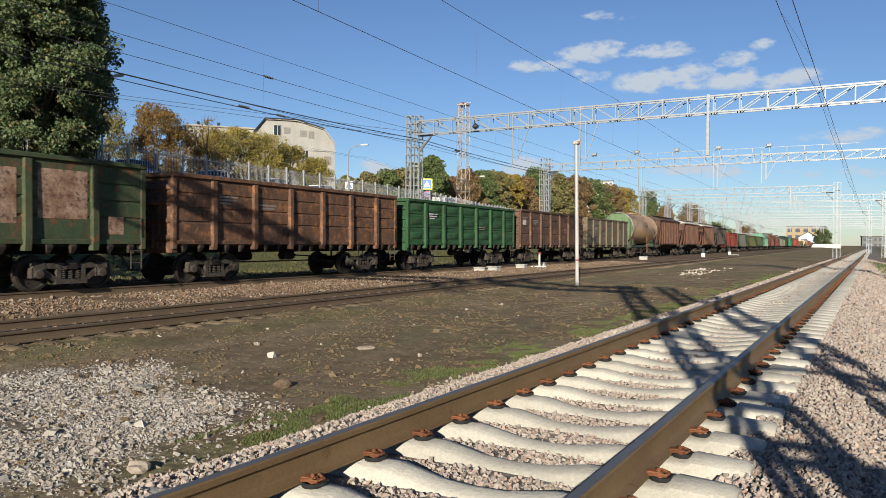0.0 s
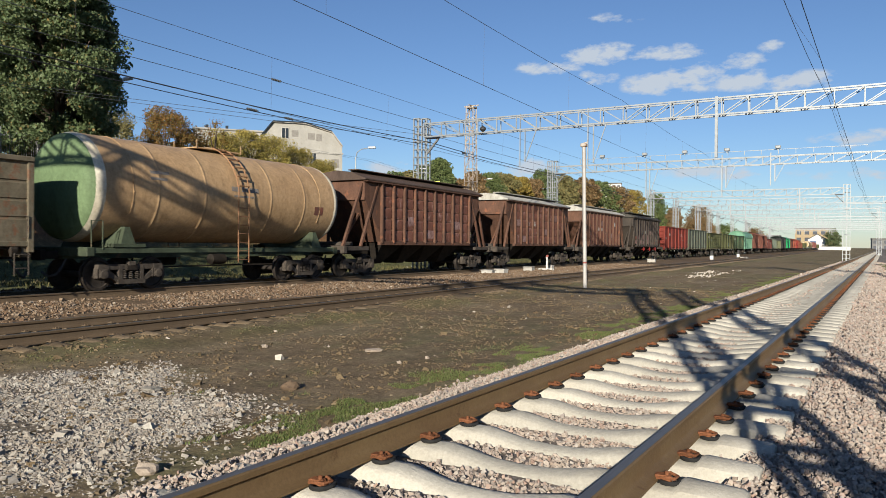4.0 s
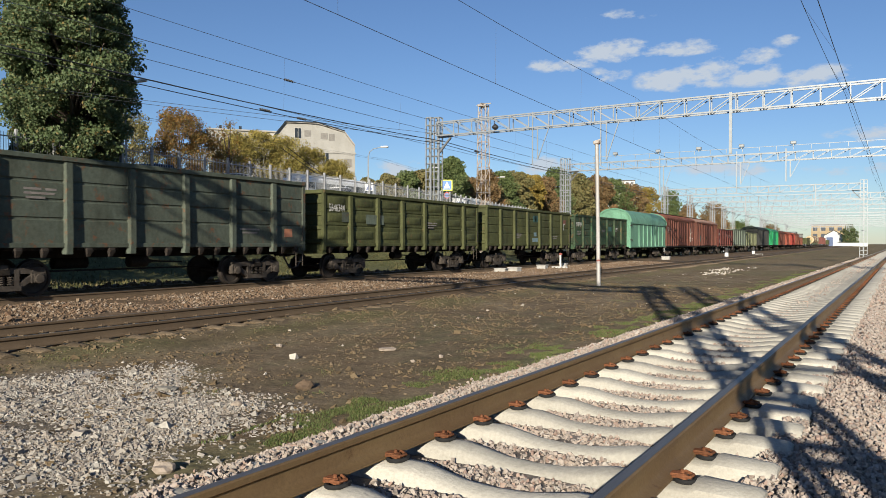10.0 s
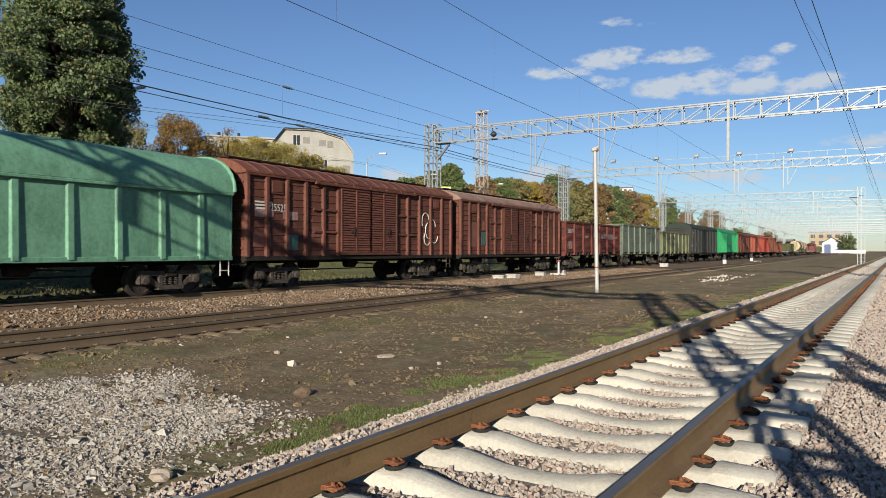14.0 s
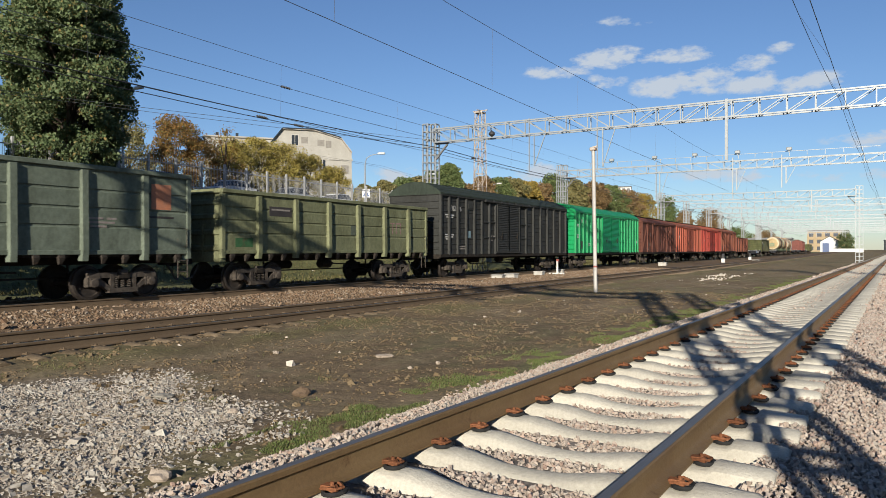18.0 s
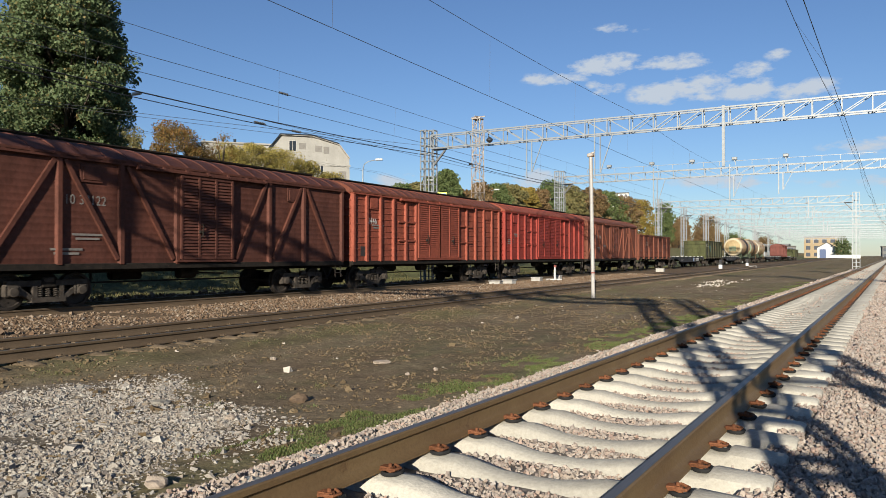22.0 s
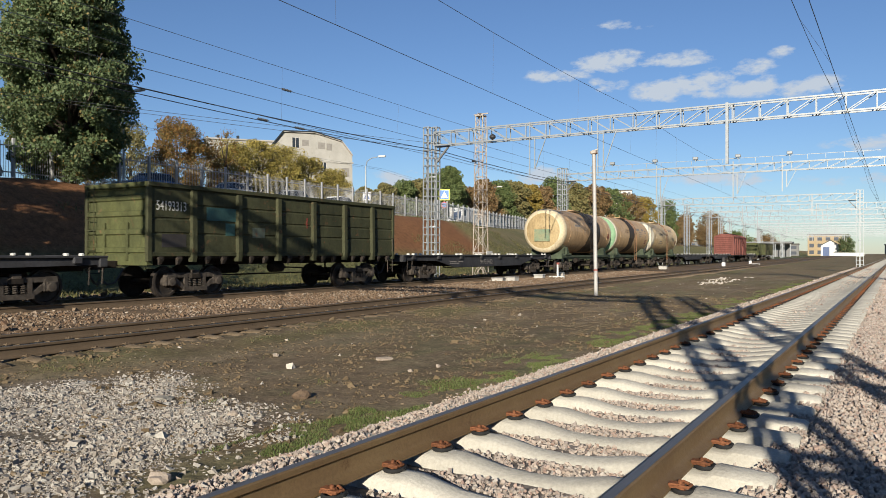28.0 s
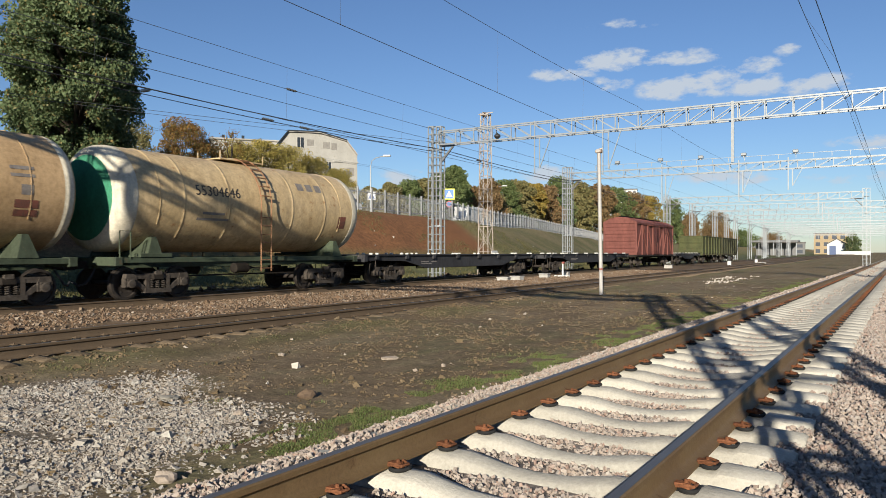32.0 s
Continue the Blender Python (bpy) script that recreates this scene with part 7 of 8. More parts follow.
def crossing_sign(x, y, zc, size, yellow):
    z = ground_z(x, y)
    t = thing("crossing_sign", "blue and white pedestrian crossing sign on a post" + (" with yellow border" if yellow else ""), "road sign", pose(x, y, z, 0, 0, 28), "road signs")
    h = zc - z
    part("sign_post", Geo().lathe([(-0.2, 0.04), (h + size / 2, 0.04)], (0, 0.06, 0), "z", 8), M_GALV, t)
    if yellow:
        part("border", Geo().box(-size * 0.62, size * 0.62, 0.0, 0.02, h - size * 0.62, h + size * 0.62), mat("sign_yellow", (0.75, 0.80, 0.05), 0.5), t, "fluorescent yellow border")
    part("sign_plate", Geo().box(-size / 2, size / 2, -0.015, -0.003, h - size / 2, h + size / 2), mat("sign_blue" if yellow else "sign_pale", (0.06, 0.20, 0.55) if yellow else (0.6, 0.62, 0.65), 0.5), t)
    s = size * 0.40
    part("sign_triangle", Geo().add([(-s, -0.02, h - s * 0.9), (s, -0.02, h - s * 0.9), (0, -0.02, h + s), (-s, -0.016, h - s * 0.9), (s, -0.016, h - s * 0.9), (0, -0.016, h + s)], [(0, 1, 2), (5, 4, 3), (0, 3, 4, 1), (1, 4, 5, 2), (2, 5, 3, 0)]), M_WHITEPLATE if yellow else mat("sign_darkblue", (0.05, 0.1, 0.3), 0.5), t, "triangle of the sign")
    if yellow:
        part("round_plate", Geo().lathe([(-0.03, 0.36), (-0.01, 0.36)], (0, 0, h - size * 1.15), "y", 20), mat("sign_red", (0.5, 0.04, 0.04), 0.5), t, "round red-rimmed plate")
        part("round_field", Geo().lathe([(-0.045, 0.27), (-0.032, 0.27)], (0, 0, h - size * 1.15), "y", 20), mat("sign_field_blue", (0.05, 0.15, 0.45), 0.5), t, "blue field")


crossing_sign(-41.2, 71.0, 8.0, 1.0, True)
crossing_sign(-39.6, 54.0, 6.6, 0.75, False)
pk = thing("parking_sign", "white parking plate on a post by the fence", "road sign", pose(-40.6, 71.6, ground_z(-40.6, 71.6), 0, 0, 28), "road signs")
part("sign_post", Geo().lathe([(0, 0.035), (1.9, 0.035)], (0, 0.05, 0), "z", 8), M_GALV, pk)
part("sign_plate", Geo().box(-0.25, 0.25, -0.01, 0.01, 1.0, 1.9), M_WHITEPLATE, pk)


def car(x, y, turn, colour, label, van=False):
    """A parked car: body, glazing, lamps and wheels."""
    z = ground_z(x, y) + 0.02
    t = thing("car", label, "car", pose(x, y, z, 0, 0, turn), "cars on the street")
    side = [(-2.15, 0.35), (-2.2, 0.75), (-1.5, 0.92), (-0.75, 1.0), (1.5, 1.0), (2.1, 0.92), (2.2, 0.6), (2.15, 0.35)]
    top = [(-0.85, 0.99), (-0.25, 1.42), (1.15, 1.45), (1.75, 0.99)]
    if van:
        side = [(-2.5, 0.4), (-2.55, 1.0), (-2.1, 1.2), (-1.75, 1.9), (-1.5, 2.3), (2.6, 2.35), (2.65, 0.4)]
        top = [(-2.0, 1.25), (-1.72, 1.95), (-1.0, 1.98), (-1.0, 1.25)]
    w = 0.86

    def prism(poly, hw, taper=0.0, ztop=1.0):
        n = len(poly)
        vs = [(s * (hw - (taper if zz > ztop else 0)), yy, zz) for s in (-1, 1) for yy, zz in poly]
        return Geo().add(vs, [tuple(range(n)), tuple(reversed(range(n, 2 * n)))] + [(k, n + k, n + (k + 1) % n, (k + 1) % n) for k in range(n)])
    part("body", prism(side, w), colour, t, smooth=30)
    part("cabin", prism(top, w + 0.003 if van else w - 0.04, 0.1 if not van else 0, 1.2), M_CARGLASS, t, "tinted windows")
    if not van:
        part("car_roof", Geo().cbox(-w + 0.14, w - 0.14, -0.3, 1.2, 1.40, 1.48, 0.03), colour, t)
    for yy in (-1.35, 1.35):
        for s in (-1, 1):
            wh = part("wheel", Geo().lathe([(s * 0.62, 0.30), (s * 0.66, 0.32), (s * 0.84, 0.32), (s * 0.87, 0.28)], (0, yy, 0.32), "x", 16), M_WIRE, t, "black tyre")
            part("hub", Geo().lathe([(s * 0.86, 0.18), (s * 0.88, 0.17)], (0, yy, 0.32), "x", 12), M_GALV, wh)
    for s in (-1, 1):
        part("headlight", Geo().cbox(s * 0.6 - 0.16, s * 0.6 + 0.16, side[1][0] - 0.03, side[1][0] + 0.1, 0.62, 0.76, 0.02), M_WHITEPLATE, t)
    return t


M_CARGLASS = mat("tinted_glass", (0.02, 0.025, 0.03), 0.08, fine=10, bump=0, spec=0.6)
CP = {"white": mat("white_car_paint", (0.75, 0.76, 0.77), 0.25, (0.68, 0.69, 0.70), 2.0, bump=0, fine_amount=0.05), "blue": mat("blue_car_paint", (0.06, 0.14, 0.32), 0.25, (0.05, 0.11, 0.26), 2.0, bump=0, fine_amount=0.05), "silver": mat("silver_car_paint", (0.42, 0.44, 0.46), 0.3, (0.36, 0.38, 0.4), 2.0, bump=0, fine_amount=0.05, metal=0.5)}
for cx, cy, c in ((-40.9, 19.5, "white"), (-40.9, 31.5, "blue"), (-40.9, 38.5, "white"), (-40.9, 45.0, "silver"), (-40.9, 51.0, "white"), (-45.0, 86.0, "white"), (-47.5, 97.0, "silver")):
    car(cx, cy, 2.0, CP[c], c + " car parked on the street behind the fence")
car(-43.4, 79.5, 4.0, CP["white"], "white delivery van parked behind the fence", True)


def street_at(y, lane):
    """The line of a lane along the street, which bends with the fence."""
    return lane - 0.23 * max(0.0, min(y, 240.0) - 66.0)


def trolleybus():
    """White and blue trolleybus with its poles up."""
    t = thing("trolleybus", "white and blue trolleybus driving along the street", "trolleybus")
    white, blue = CP["white"], mat("teal_blue_bus_paint", (0.05, 0.15, 0.20), 0.3, (0.04, 0.12, 0.17), 2.0, bump=0, fine_amount=0.05)
    part("body", Geo().cbox(-1.25, 1.25, -5.9, 5.9, 0.35, 1.35, 0.08), blue, t)
    part("upper_body", Geo().cbox(-1.25, 1.25, -5.9, 5.9, 1.353, 2.75, 0.12), white, t)
    part("roof_housing", Geo().cbox(-0.95, 0.95, -5.6, 4.6, 2.755, 3.05, 0.1), white, t, "white equipment housing on the roof")
    for s in (-1, 1):
        for i in range(7):
            y = -5.4 + 1.53 * i
            part("window", Geo().cbox(min(s * 1.24, s * 1.262), max(s * 1.24, s * 1.262), y, y + 1.38, 1.42, 2.35, 0.008), M_CARGLASS, t, "dark side window")
        for y in (-3.4, 3.1):
            wh = part("wheel", Geo().lathe([(s * 0.95, 0.44), (s * 1.0, 0.48), (s * 1.23, 0.48), (s * 1.26, 0.42)], (0, y, 0.48), "x", 18), M_WIRE, t, "black tyre")
            part("hub", Geo().lathe([(s * 1.25, 0.26), (s * 1.275, 0.24)], (0, y, 0.48), "x", 12), M_GALV, wh)
        part("trolley_pole", Geo().tube([(s * 0.3, -1.0, 3.0), (s * 0.4, -6.9, 5.4)], 0.03, 6), M_WIRE, t, "raised current collector")
    for y, n in ((-5.93, "rear_window"), (5.93, "windscreen")):
        part(n, Geo().cbox(-1.05, 1.05, y - 0.025, y + 0.025, 1.4, 2.4, 0.01), M_CARGLASS, t)
    return t


BUS = trolleybus()
MOVING_CAR = car(-42.7, -60.0, 180.0, CP["white"], "white car driving along the street behind the fence")


def plaster_house():
    """The old plastered building on the rise; its gable end shows."""
    t = thing("plaster_house", "old cream plastered house with a broken-sloped gable", "house", pose(-72.0, 85.8, 6.5, 0, 0, 48), kind="")
    z = lambda v: v - 6.5
    out = [(-7.0, 0.0), (-7.0, z(17.3)), (-5.3, z(19.5)), (-0.6, z(19.55)), (3.55, z(18.45)), (5.2, z(16.35)), (5.3, 0.0)]
    n = len(out)
    wall = mat("stained_cream_plaster", (0.35, 0.34, 0.31), 0.9, (0.27, 0.26, 0.235), 0.5, fine=9, rust=(0.20, 0.175, 0.145), rust_at=0.58, bump=0.2, bump_scale=6)
    g = Geo().add([(u, d, zz) for d in (0.0, 26.0) for u, zz in out], [tuple(range(n)), tuple(reversed(range(n, 2 * n)))] + [(k, n + k, n + (k + 1) % n, (k + 1) % n) for k in range(n)])
    part("wall", g, wall, t)
    rl = Geo()
    for (a, za), (b, zb) in zip(out[1:5], out[2:6]):
        rl.hexa([(a, -0.35, za + 0.02), (b, -0.35, zb + 0.02), (b, 26.3, zb + 0.02), (a, 26.3, za + 0.02), (a, -0.35, za + 0.24), (b, -0.35, zb + 0.24), (b, 26.3, zb + 0.24), (a, 26.3, za + 0.24)])
    part("roof", rl, mat("weathered_roof_sheet", (0.40, 0.36, 0.32), 0.7, (0.28, 0.25, 0.22), 1.0), t, "pale sheet-metal roof")
    dark = mat("dark_window_glass", (0.03, 0.035, 0.04), 0.2, fine=5, bump=0)
    fr = mat("old_window_frame", (0.5, 0.48, 0.44), 0.7)
    for u, zz, w, h in ((-3.46, 18.0, 1.0, 1.55), (0.71, 14.6, 0.9, 1.45), (-3.2, 14.6, 0.9, 1.4)):
        win = part("window", Geo().box(u - w / 2, u + w / 2, -0.03, 0.0, z(zz) - h / 2, z(zz) + h / 2), dark, t, "dark window")
        f = Geo()
        for a, b, c, d in ((u - w / 2 - 0.08, u + w / 2 + 0.08, z(zz) + h / 2, z(zz) + h / 2 + 0.08), (u - w / 2 - 0.08, u + w / 2 + 0.08, z(zz) - h / 2 - 0.1, z(zz) - h / 2), (u - w / 2 - 0.08, u - w / 2, z(zz) - h / 2, z(zz) + h / 2), (u + w / 2, u + w / 2 + 0.08, z(zz) - h / 2, z(zz) + h / 2), (u - 0.03, u + 0.03, z(zz) - h / 2, z(zz) + h / 2)):
            f.box(a, b, -0.08, 0.0, c, d)
        part("window_frame", f, fr, win)
    part("wing", Geo().cbox(-16.4, -5.35, 6.5, 22.0, 0.0, z(18.9), 0.06), wall, t, "flat-roofed wing of the house")
    part("wing_roof", Geo().cbox(-16.7, -5.3, 6.2, 22.3, z(18.9) + 0.005, z(19.15), 0.05), wall, t)
    for u in (-14.6, -13.4, -11.6):
        part("vent_stack", Geo().cbox(u - 0.22, u + 0.22, 8.0, 8.45, z(19.1), z(19.9), 0.03), dark, t, "dark vent stack")
    board = mat("weathered_window_boards", (0.235, 0.22, 0.20), 0.85, (0.16, 0.15, 0.135), 2.0, fine=14)
    for u, zz, w, h in ((-2.02, 18.05, 1.0, 0.95), (0.46, 17.75, 1.05, 0.95), (1.63, 17.6, 0.85, 1.05), (4.13, 13.8, 1.15, 1.3)):
        part("boarded_window", Geo().cbox(u - w / 2, u + w / 2, -0.04, 0.02, z(zz) - h / 2, z(zz) + h / 2, 0.015), board, t, "window closed with grey boards")
    part("roof_edge", Geo().bar((-5.3, -0.38, z(19.5) + 0.2), (-0.6, -0.38, z(19.55) + 0.2), 0.12, 0.16).bar((-0.6, -0.38, z(19.55) + 0.2), (3.55, -0.38, z(18.45) + 0.2), 0.12, 0.16).bar((-7.0, -0.38, z(17.3) + 0.2), (-5.3, -0.38, z(19.5) + 0.2), 0.12, 0.16), dark, t, "dark roof edge")
    for u, zz in ((0.0, 15.3),):
        part("string_course", Geo().box(-5.35, 5.35, -0.12, 0.0, z(zz) - 0.12, z(zz) + 0.12), wall, t)
    part("chimney", Geo().cbox(-3.0, -2.0, 9.0, 10.0, z(19.2), z(21.0), 0.05), wall, t)


plaster_house()


def far_block(x, y, w, d, h, turn, label, name="apartment_block", colour=(0.62, 0.60, 0.56), floors=9, cols=6, z0=0.0, win=True):
    t = thing(name, label, "building", pose(x, y, z0, 0, 0, turn))
    part("wall", Geo().cbox(-w / 2, w / 2, -d / 2, d / 2, 0, h, 0.1), mat(name + "_wall", colour, 0.85, tuple(c * 0.85 for c in colour), 0.3, fine=4, bump=0.05), t)
    part("roof", Geo().cbox(-w / 2 - 0.4, w / 2 + 0.4, -d / 2 - 0.4, d / 2 + 0.4, h, h + 0.8, 0.1), mat(name + "_roof", (0.10, 0.09, 0.08), 0.8), t)
    if win:
        dk = mat(name + "_glass", (0.07, 0.08, 0.10), 0.25, bump=0)
        wm = Geo().cbox(-w / cols * 0.28, w / cols * 0.28, -0.06, 0.06, -h / floors * 0.28, h / floors * 0.28, 0.02).mesh("window", dk)
        for i in range(floors):
            for j in range(cols):
                part("window", wm, None, t, at=pose(-w / 2 + w * (j + 0.5) / cols, -d / 2 - 0.02, h * (i + 0.5) / floors))
    return t


far_block(-176.0, 586.0, 24.0, 16.0, 48.0, 15, "pale high-rise apartment block far behind the trees", floors=14, cols=6, z0=4.0)
far_block(-27.0, 705.0, 31.0, 18.0, 17.5, 2, "sand-coloured brick depot building with a dark cornice", "depot_building", (0.34, 0.26, 0.155), 3, 5, -0.3)
def hut():
    t = thing("gabled_hut", "white gabled shed in front of the depot", "shed", pose(-23.0, 640.0, -0.3, 0, 0, 2))
    out = [(-6.5, 0), (-6.5, 8.0), (0.0, 12.0), (6.5, 8.0), (6.5, 0)]
    part("wall", Geo().add([(u, d, zz) for d in (0.0, 14.0) for u, zz in out], [tuple(range(5)), tuple(reversed(range(5, 10)))] + [(k, 5 + k, 5 + (k + 1) % 5, (k + 1) % 5) for k in range(5)]), M_WHITEPLATE, t)
    part("roof", Geo().hexa([(-7, -0.5, 7.9), (0, -0.5, 12.2), (0, 14.5, 12.2), (-7, 14.5, 7.9), (-7, -0.5, 8.4), (0, -0.5, 12.7), (0, 14.5, 12.7), (-7, 14.5, 8.4)]).hexa([(0, -0.5, 12.2), (7, -0.5, 7.9), (7, 14.5, 7.9), (0, 14.5, 12.2), (0, -0.5, 12.7), (7, -0.5, 8.4), (7, 14.5, 8.4), (0, 14.5, 12.7)]), M_WIRE, t, "dark roof")
    part("door", Geo().box(-5.0, -0.5, -0.1, 0.0, 0.0, 7.0), mat("shed_blue_door", (0.09, 0.13, 0.25), 0.7), t, "dark blue doors")


hut()


def station_canopy(x, y, w, h):
    t = thing("station_canopy", "dark flat canopy on pale posts over a far platform", "canopy", pose(x, y, -0.3), "platform canopies")
    part("canopy_roof", Geo().cbox(-w / 2, w / 2, -6.0, 6.0, h - 1.0, h, 0.1), M_BRACKET, t)
    for i in range(7):
        px = -w / 2 + 1.0 + (w - 2.0) * i / 6
        part("post", Geo().cbox(px - 0.2, px + 0.2, -5.0, -4.6, 0.0, h - 1.0, 0.03), M_GALV, t)
    part("back_wall", Geo().box(-w / 2 + 2.0, w / 2 - 2.0, 5.0, 5.4, 0.0, h - 1.3), M_BRACKET, t, "dark wall under the canopy")


station_canopy(-45.0, 430.0, 24.0, 8.2)
for i, (bx, by, bw, bh) in enumerate(((-75.0, 640.0, 60.0, 9.0), (-130.0, 680.0, 40.0, 12.0), (30.0, 700.0, 30.0, 9.0), (60.0, 560.0, 30.0, 8.0))):
    far_block(bx, by, bw, 14.0, bh, 3, "low grey station building far down the line", "station_building", (0.16, 0.16, 0.155), 2, 8, -0.3)
wall = thing("white_wall", "low white boundary wall by the depot", "wall", pose(-8.0, 620.0, -0.3), geo=Geo().box(-14, 8, 0, 0.6, 0, 2.6), material=M_WHITEPLATE)

# ---- loose stuff and plants ----
def raw_mesh(name, verts, faces, material):
    """A mesh from arrays of points and equal-sided faces."""
    k = faces.shape[1]
    me = bpy.data.meshes.new(name)
    me.vertices.add(len(verts))
    me.vertices.foreach_set("co", np.ascontiguousarray(verts, dtype=np.float32).ravel())
    me.loops.add(faces.size)
    me.loops.foreach_set("vertex_index", np.ascontiguousarray(faces, dtype=np.int32).ravel())
    me.polygons.add(len(faces))
    me.polygons.foreach_set("loop_start", np.arange(0, faces.size, k, dtype=np.int32))
    me.update(calc_edges=True)
    me.validate()
    if k == 3:
        me.shade_flat()
    me.materials.append(material)
    return me


RNG = np.random.default_rng(7)
CUBE = np.array([(x, y, z) for z in (-1, 1) for x, y in ((-1, -1), (1, -1), (1, 1), (-1, 1))], float) * 0.62
CUBE_F = np.array([(0, 3, 2), (0, 2, 1), (4, 5, 6), (4, 6, 7), (0, 1, 5), (0, 5, 4), (1, 2, 6), (1, 6, 5), (2, 3, 7), (2, 7, 6), (3, 0, 4), (3, 4, 7)])


def turns(n):
    """n random rotations."""
    q = RNG.normal(size=(n, 4))
    q /= np.linalg.norm(q, axis=1, keepdims=True)
    w, x, y, z = q.T
    return np.stack([np.stack([1 - 2 * (y * y + z * z), 2 * (x * y - z * w), 2 * (x * z + y * w)], 1), np.stack([2 * (x * y + z * w), 1 - 2 * (x * x + z * z), 2 * (y * z - x * w)], 1), np.stack([2 * (x * z - y * w), 2 * (y * z + x * w), 1 - 2 * (x * x + y * y)], 1)], 1)


def stones(name, label, spots, sizes, material, sink=0.15, category="gravel"):
    """Broken stones at spots (n x 3), each a crooked eight-cornered lump."""
    n = len(spots)
    shape = CUBE[None] * (1 + RNG.uniform(-0.6, 0.5, (n, 8, 3)))
    shape *= RNG.uniform((0.75, 0.6, 0.45), (1.25, 1.0, 0.85), (n, 3))[:, None]
    v = np.einsum("nij,nkj->nki", turns(n), shape) * sizes[:, None, None]
    v += spots[:, None]
    v[:, :, 2] += (sizes * (0.5 - sink))[:, None]
    f = (CUBE_F[None] + (np.arange(n) * 8)[:, None, None]).reshape(-1, 3)
    return tagged(new(name, raw_mesh(name, v.reshape(-1, 3), f, material)), label, category, kind="stuff")


def heights(x, y, extra=0.0):
    return np.array([ground_z(a, b) for a, b in zip(x, y)]) + extra


M_BALLAST = isle_mat("pink_granite_ballast", [(0.36, 0.285, 0.235), (0.40, 0.335, 0.28), (0.44, 0.375, 0.32), (0.32, 0.27, 0.235), (0.43, 0.39, 0.345), (0.36, 0.25, 0.20), (0.47, 0.42, 0.37)], 0.9, 0.22)
M_GRAVEL = isle_mat("grey_crushed_stone", [(0.31, 0.28, 0.24), (0.37, 0.345, 0.305), (0.25, 0.215, 0.18), (0.43, 0.41, 0.365), (0.28, 0.235, 0.19), (0.33, 0.30, 0.26), (0.22, 0.18, 0.14)], 0.9, 0.2)
M_OLDBALLAST = isle_mat("dusty_brown_ballast", [(0.16, 0.105, 0.066), (0.20, 0.14, 0.092), (0.12, 0.078, 0.05), (0.25, 0.19, 0.135), (0.17, 0.105, 0.066), (0.36, 0.31, 0.25)], 0.95, 0.2)
M_PEBBLE = isle_mat("soil_pebbles", [(0.15, 0.112, 0.07), (0.17, 0.13, 0.085), (0.20, 0.16, 0.11), (0.125, 0.092, 0.056), (0.165, 0.123, 0.078), (0.27, 0.23, 0.18)], 0.95, 0.2)
M_CLOD = isle_mat("soil_clods", [(0.145, 0.104, 0.06), (0.17, 0.125, 0.074), (0.115, 0.082, 0.047), (0.16, 0.115, 0.067), (0.21, 0.16, 0.10)], 1.0, 0.25)
M_RUBBLE = isle_mat("white_rubble_stone", [(0.42, 0.37, 0.31), (0.50, 0.46, 0.40), (0.34, 0.28, 0.23)], 0.9, 0.15)


def scatter_near_ballast():
    xs, ys, zs, ss = [], [], [], []
    for y0, y1, dens, size in ((-5.0, 1.5, 500, 0.024), (1.5, 9.0, 1700, 0.017), (9.0, 18.0, 760, 0.023), (18.0, 38.0, 200, 0.036), (38.0, 80.0, 50, 0.06)):
        n = int((y1 - y0) * 5.4 * dens)
        d, y = RNG.uniform(-2.45, 3.1, n), RNG.uniform(y0, y1, n)
        # the bed: between the sleepers level with their tops, a shoulder outside the left rail, a long slope on the right
        phase = ((y - NEAR_Y0) / NEAR_STEP + 0.5) % 1.0 - 0.5
        top = np.where(np.abs(d) < 1.42, -0.022 - 0.028 * (np.abs(d) < 0.45), np.where(d < 0, 0.085, 0.07 - 0.05 * np.clip((d - 1.5) / 0.5, 0, 1)))
        top = np.where((d > 1.18) & (d <= 1.42), 0.055, top)
        on_sleeper = (np.abs(phase) < 0.25) & (d < 1.22) & (d > -1.40)
        under_rail = np.abs(np.abs(d) - 0.7965) < 0.10
        keep = ~on_sleeper & ~under_rail
        left = d < -0.98
        top = np.where(left & (d > -1.9), 0.105 - 0.15 * np.clip((-d - 1.38) / 0.4, 0, 1), top)
        keep = keep | (left & (d < -0.95) & ~under_rail)
        g = np.array([ground_z(near_x(b) + a, b) for a, b in zip(d, y)])
        z = np.maximum(np.where((d > -1.8) & (d < 1.9), top - 0.03, g), g)
        z = z + RNG.uniform(-0.022, 0.012, n)
        keep &= (d > -2.16 + 0.14 * np.sin(y * 2.3) * np.sin(y * 0.9 + 1) + 0.1 * RNG.normal(size=n)) & (d < 3.0 - 0.2 * np.sin(y * 1.7) - 0.2 * np.abs(RNG.normal(size=n)))
        for lst, val in ((xs, np.array([near_x(b) for b in y]) + d), (ys, y), (zs, z), (ss, size * RNG.uniform(0.6, 1.45, n))):
            lst.append(val[keep])
    stones("track_ballast", "pinkish-grey broken granite ballast between the sleepers", np.stack([np.concatenate(a) for a in (xs, ys, zs)], 1), np.concatenate(ss), M_BALLAST)


def scatter_field(name, label, n, box, size, material, keep=None, category="gravel", sink=0.2):
    x, y = RNG.uniform(box[0], box[1], n), RNG.uniform(box[2], box[3], n)
    if keep is not None:
        k = np.array([keep(a, b) for a, b in zip(x, y)])
        x, y = x[k], y[k]
    s = size * np.exp(RNG.normal(0, 0.38, len(x)))
    stones(name, label, np.stack([x, y, heights(x, y, -0.01)], 1), s, material, sink, category)


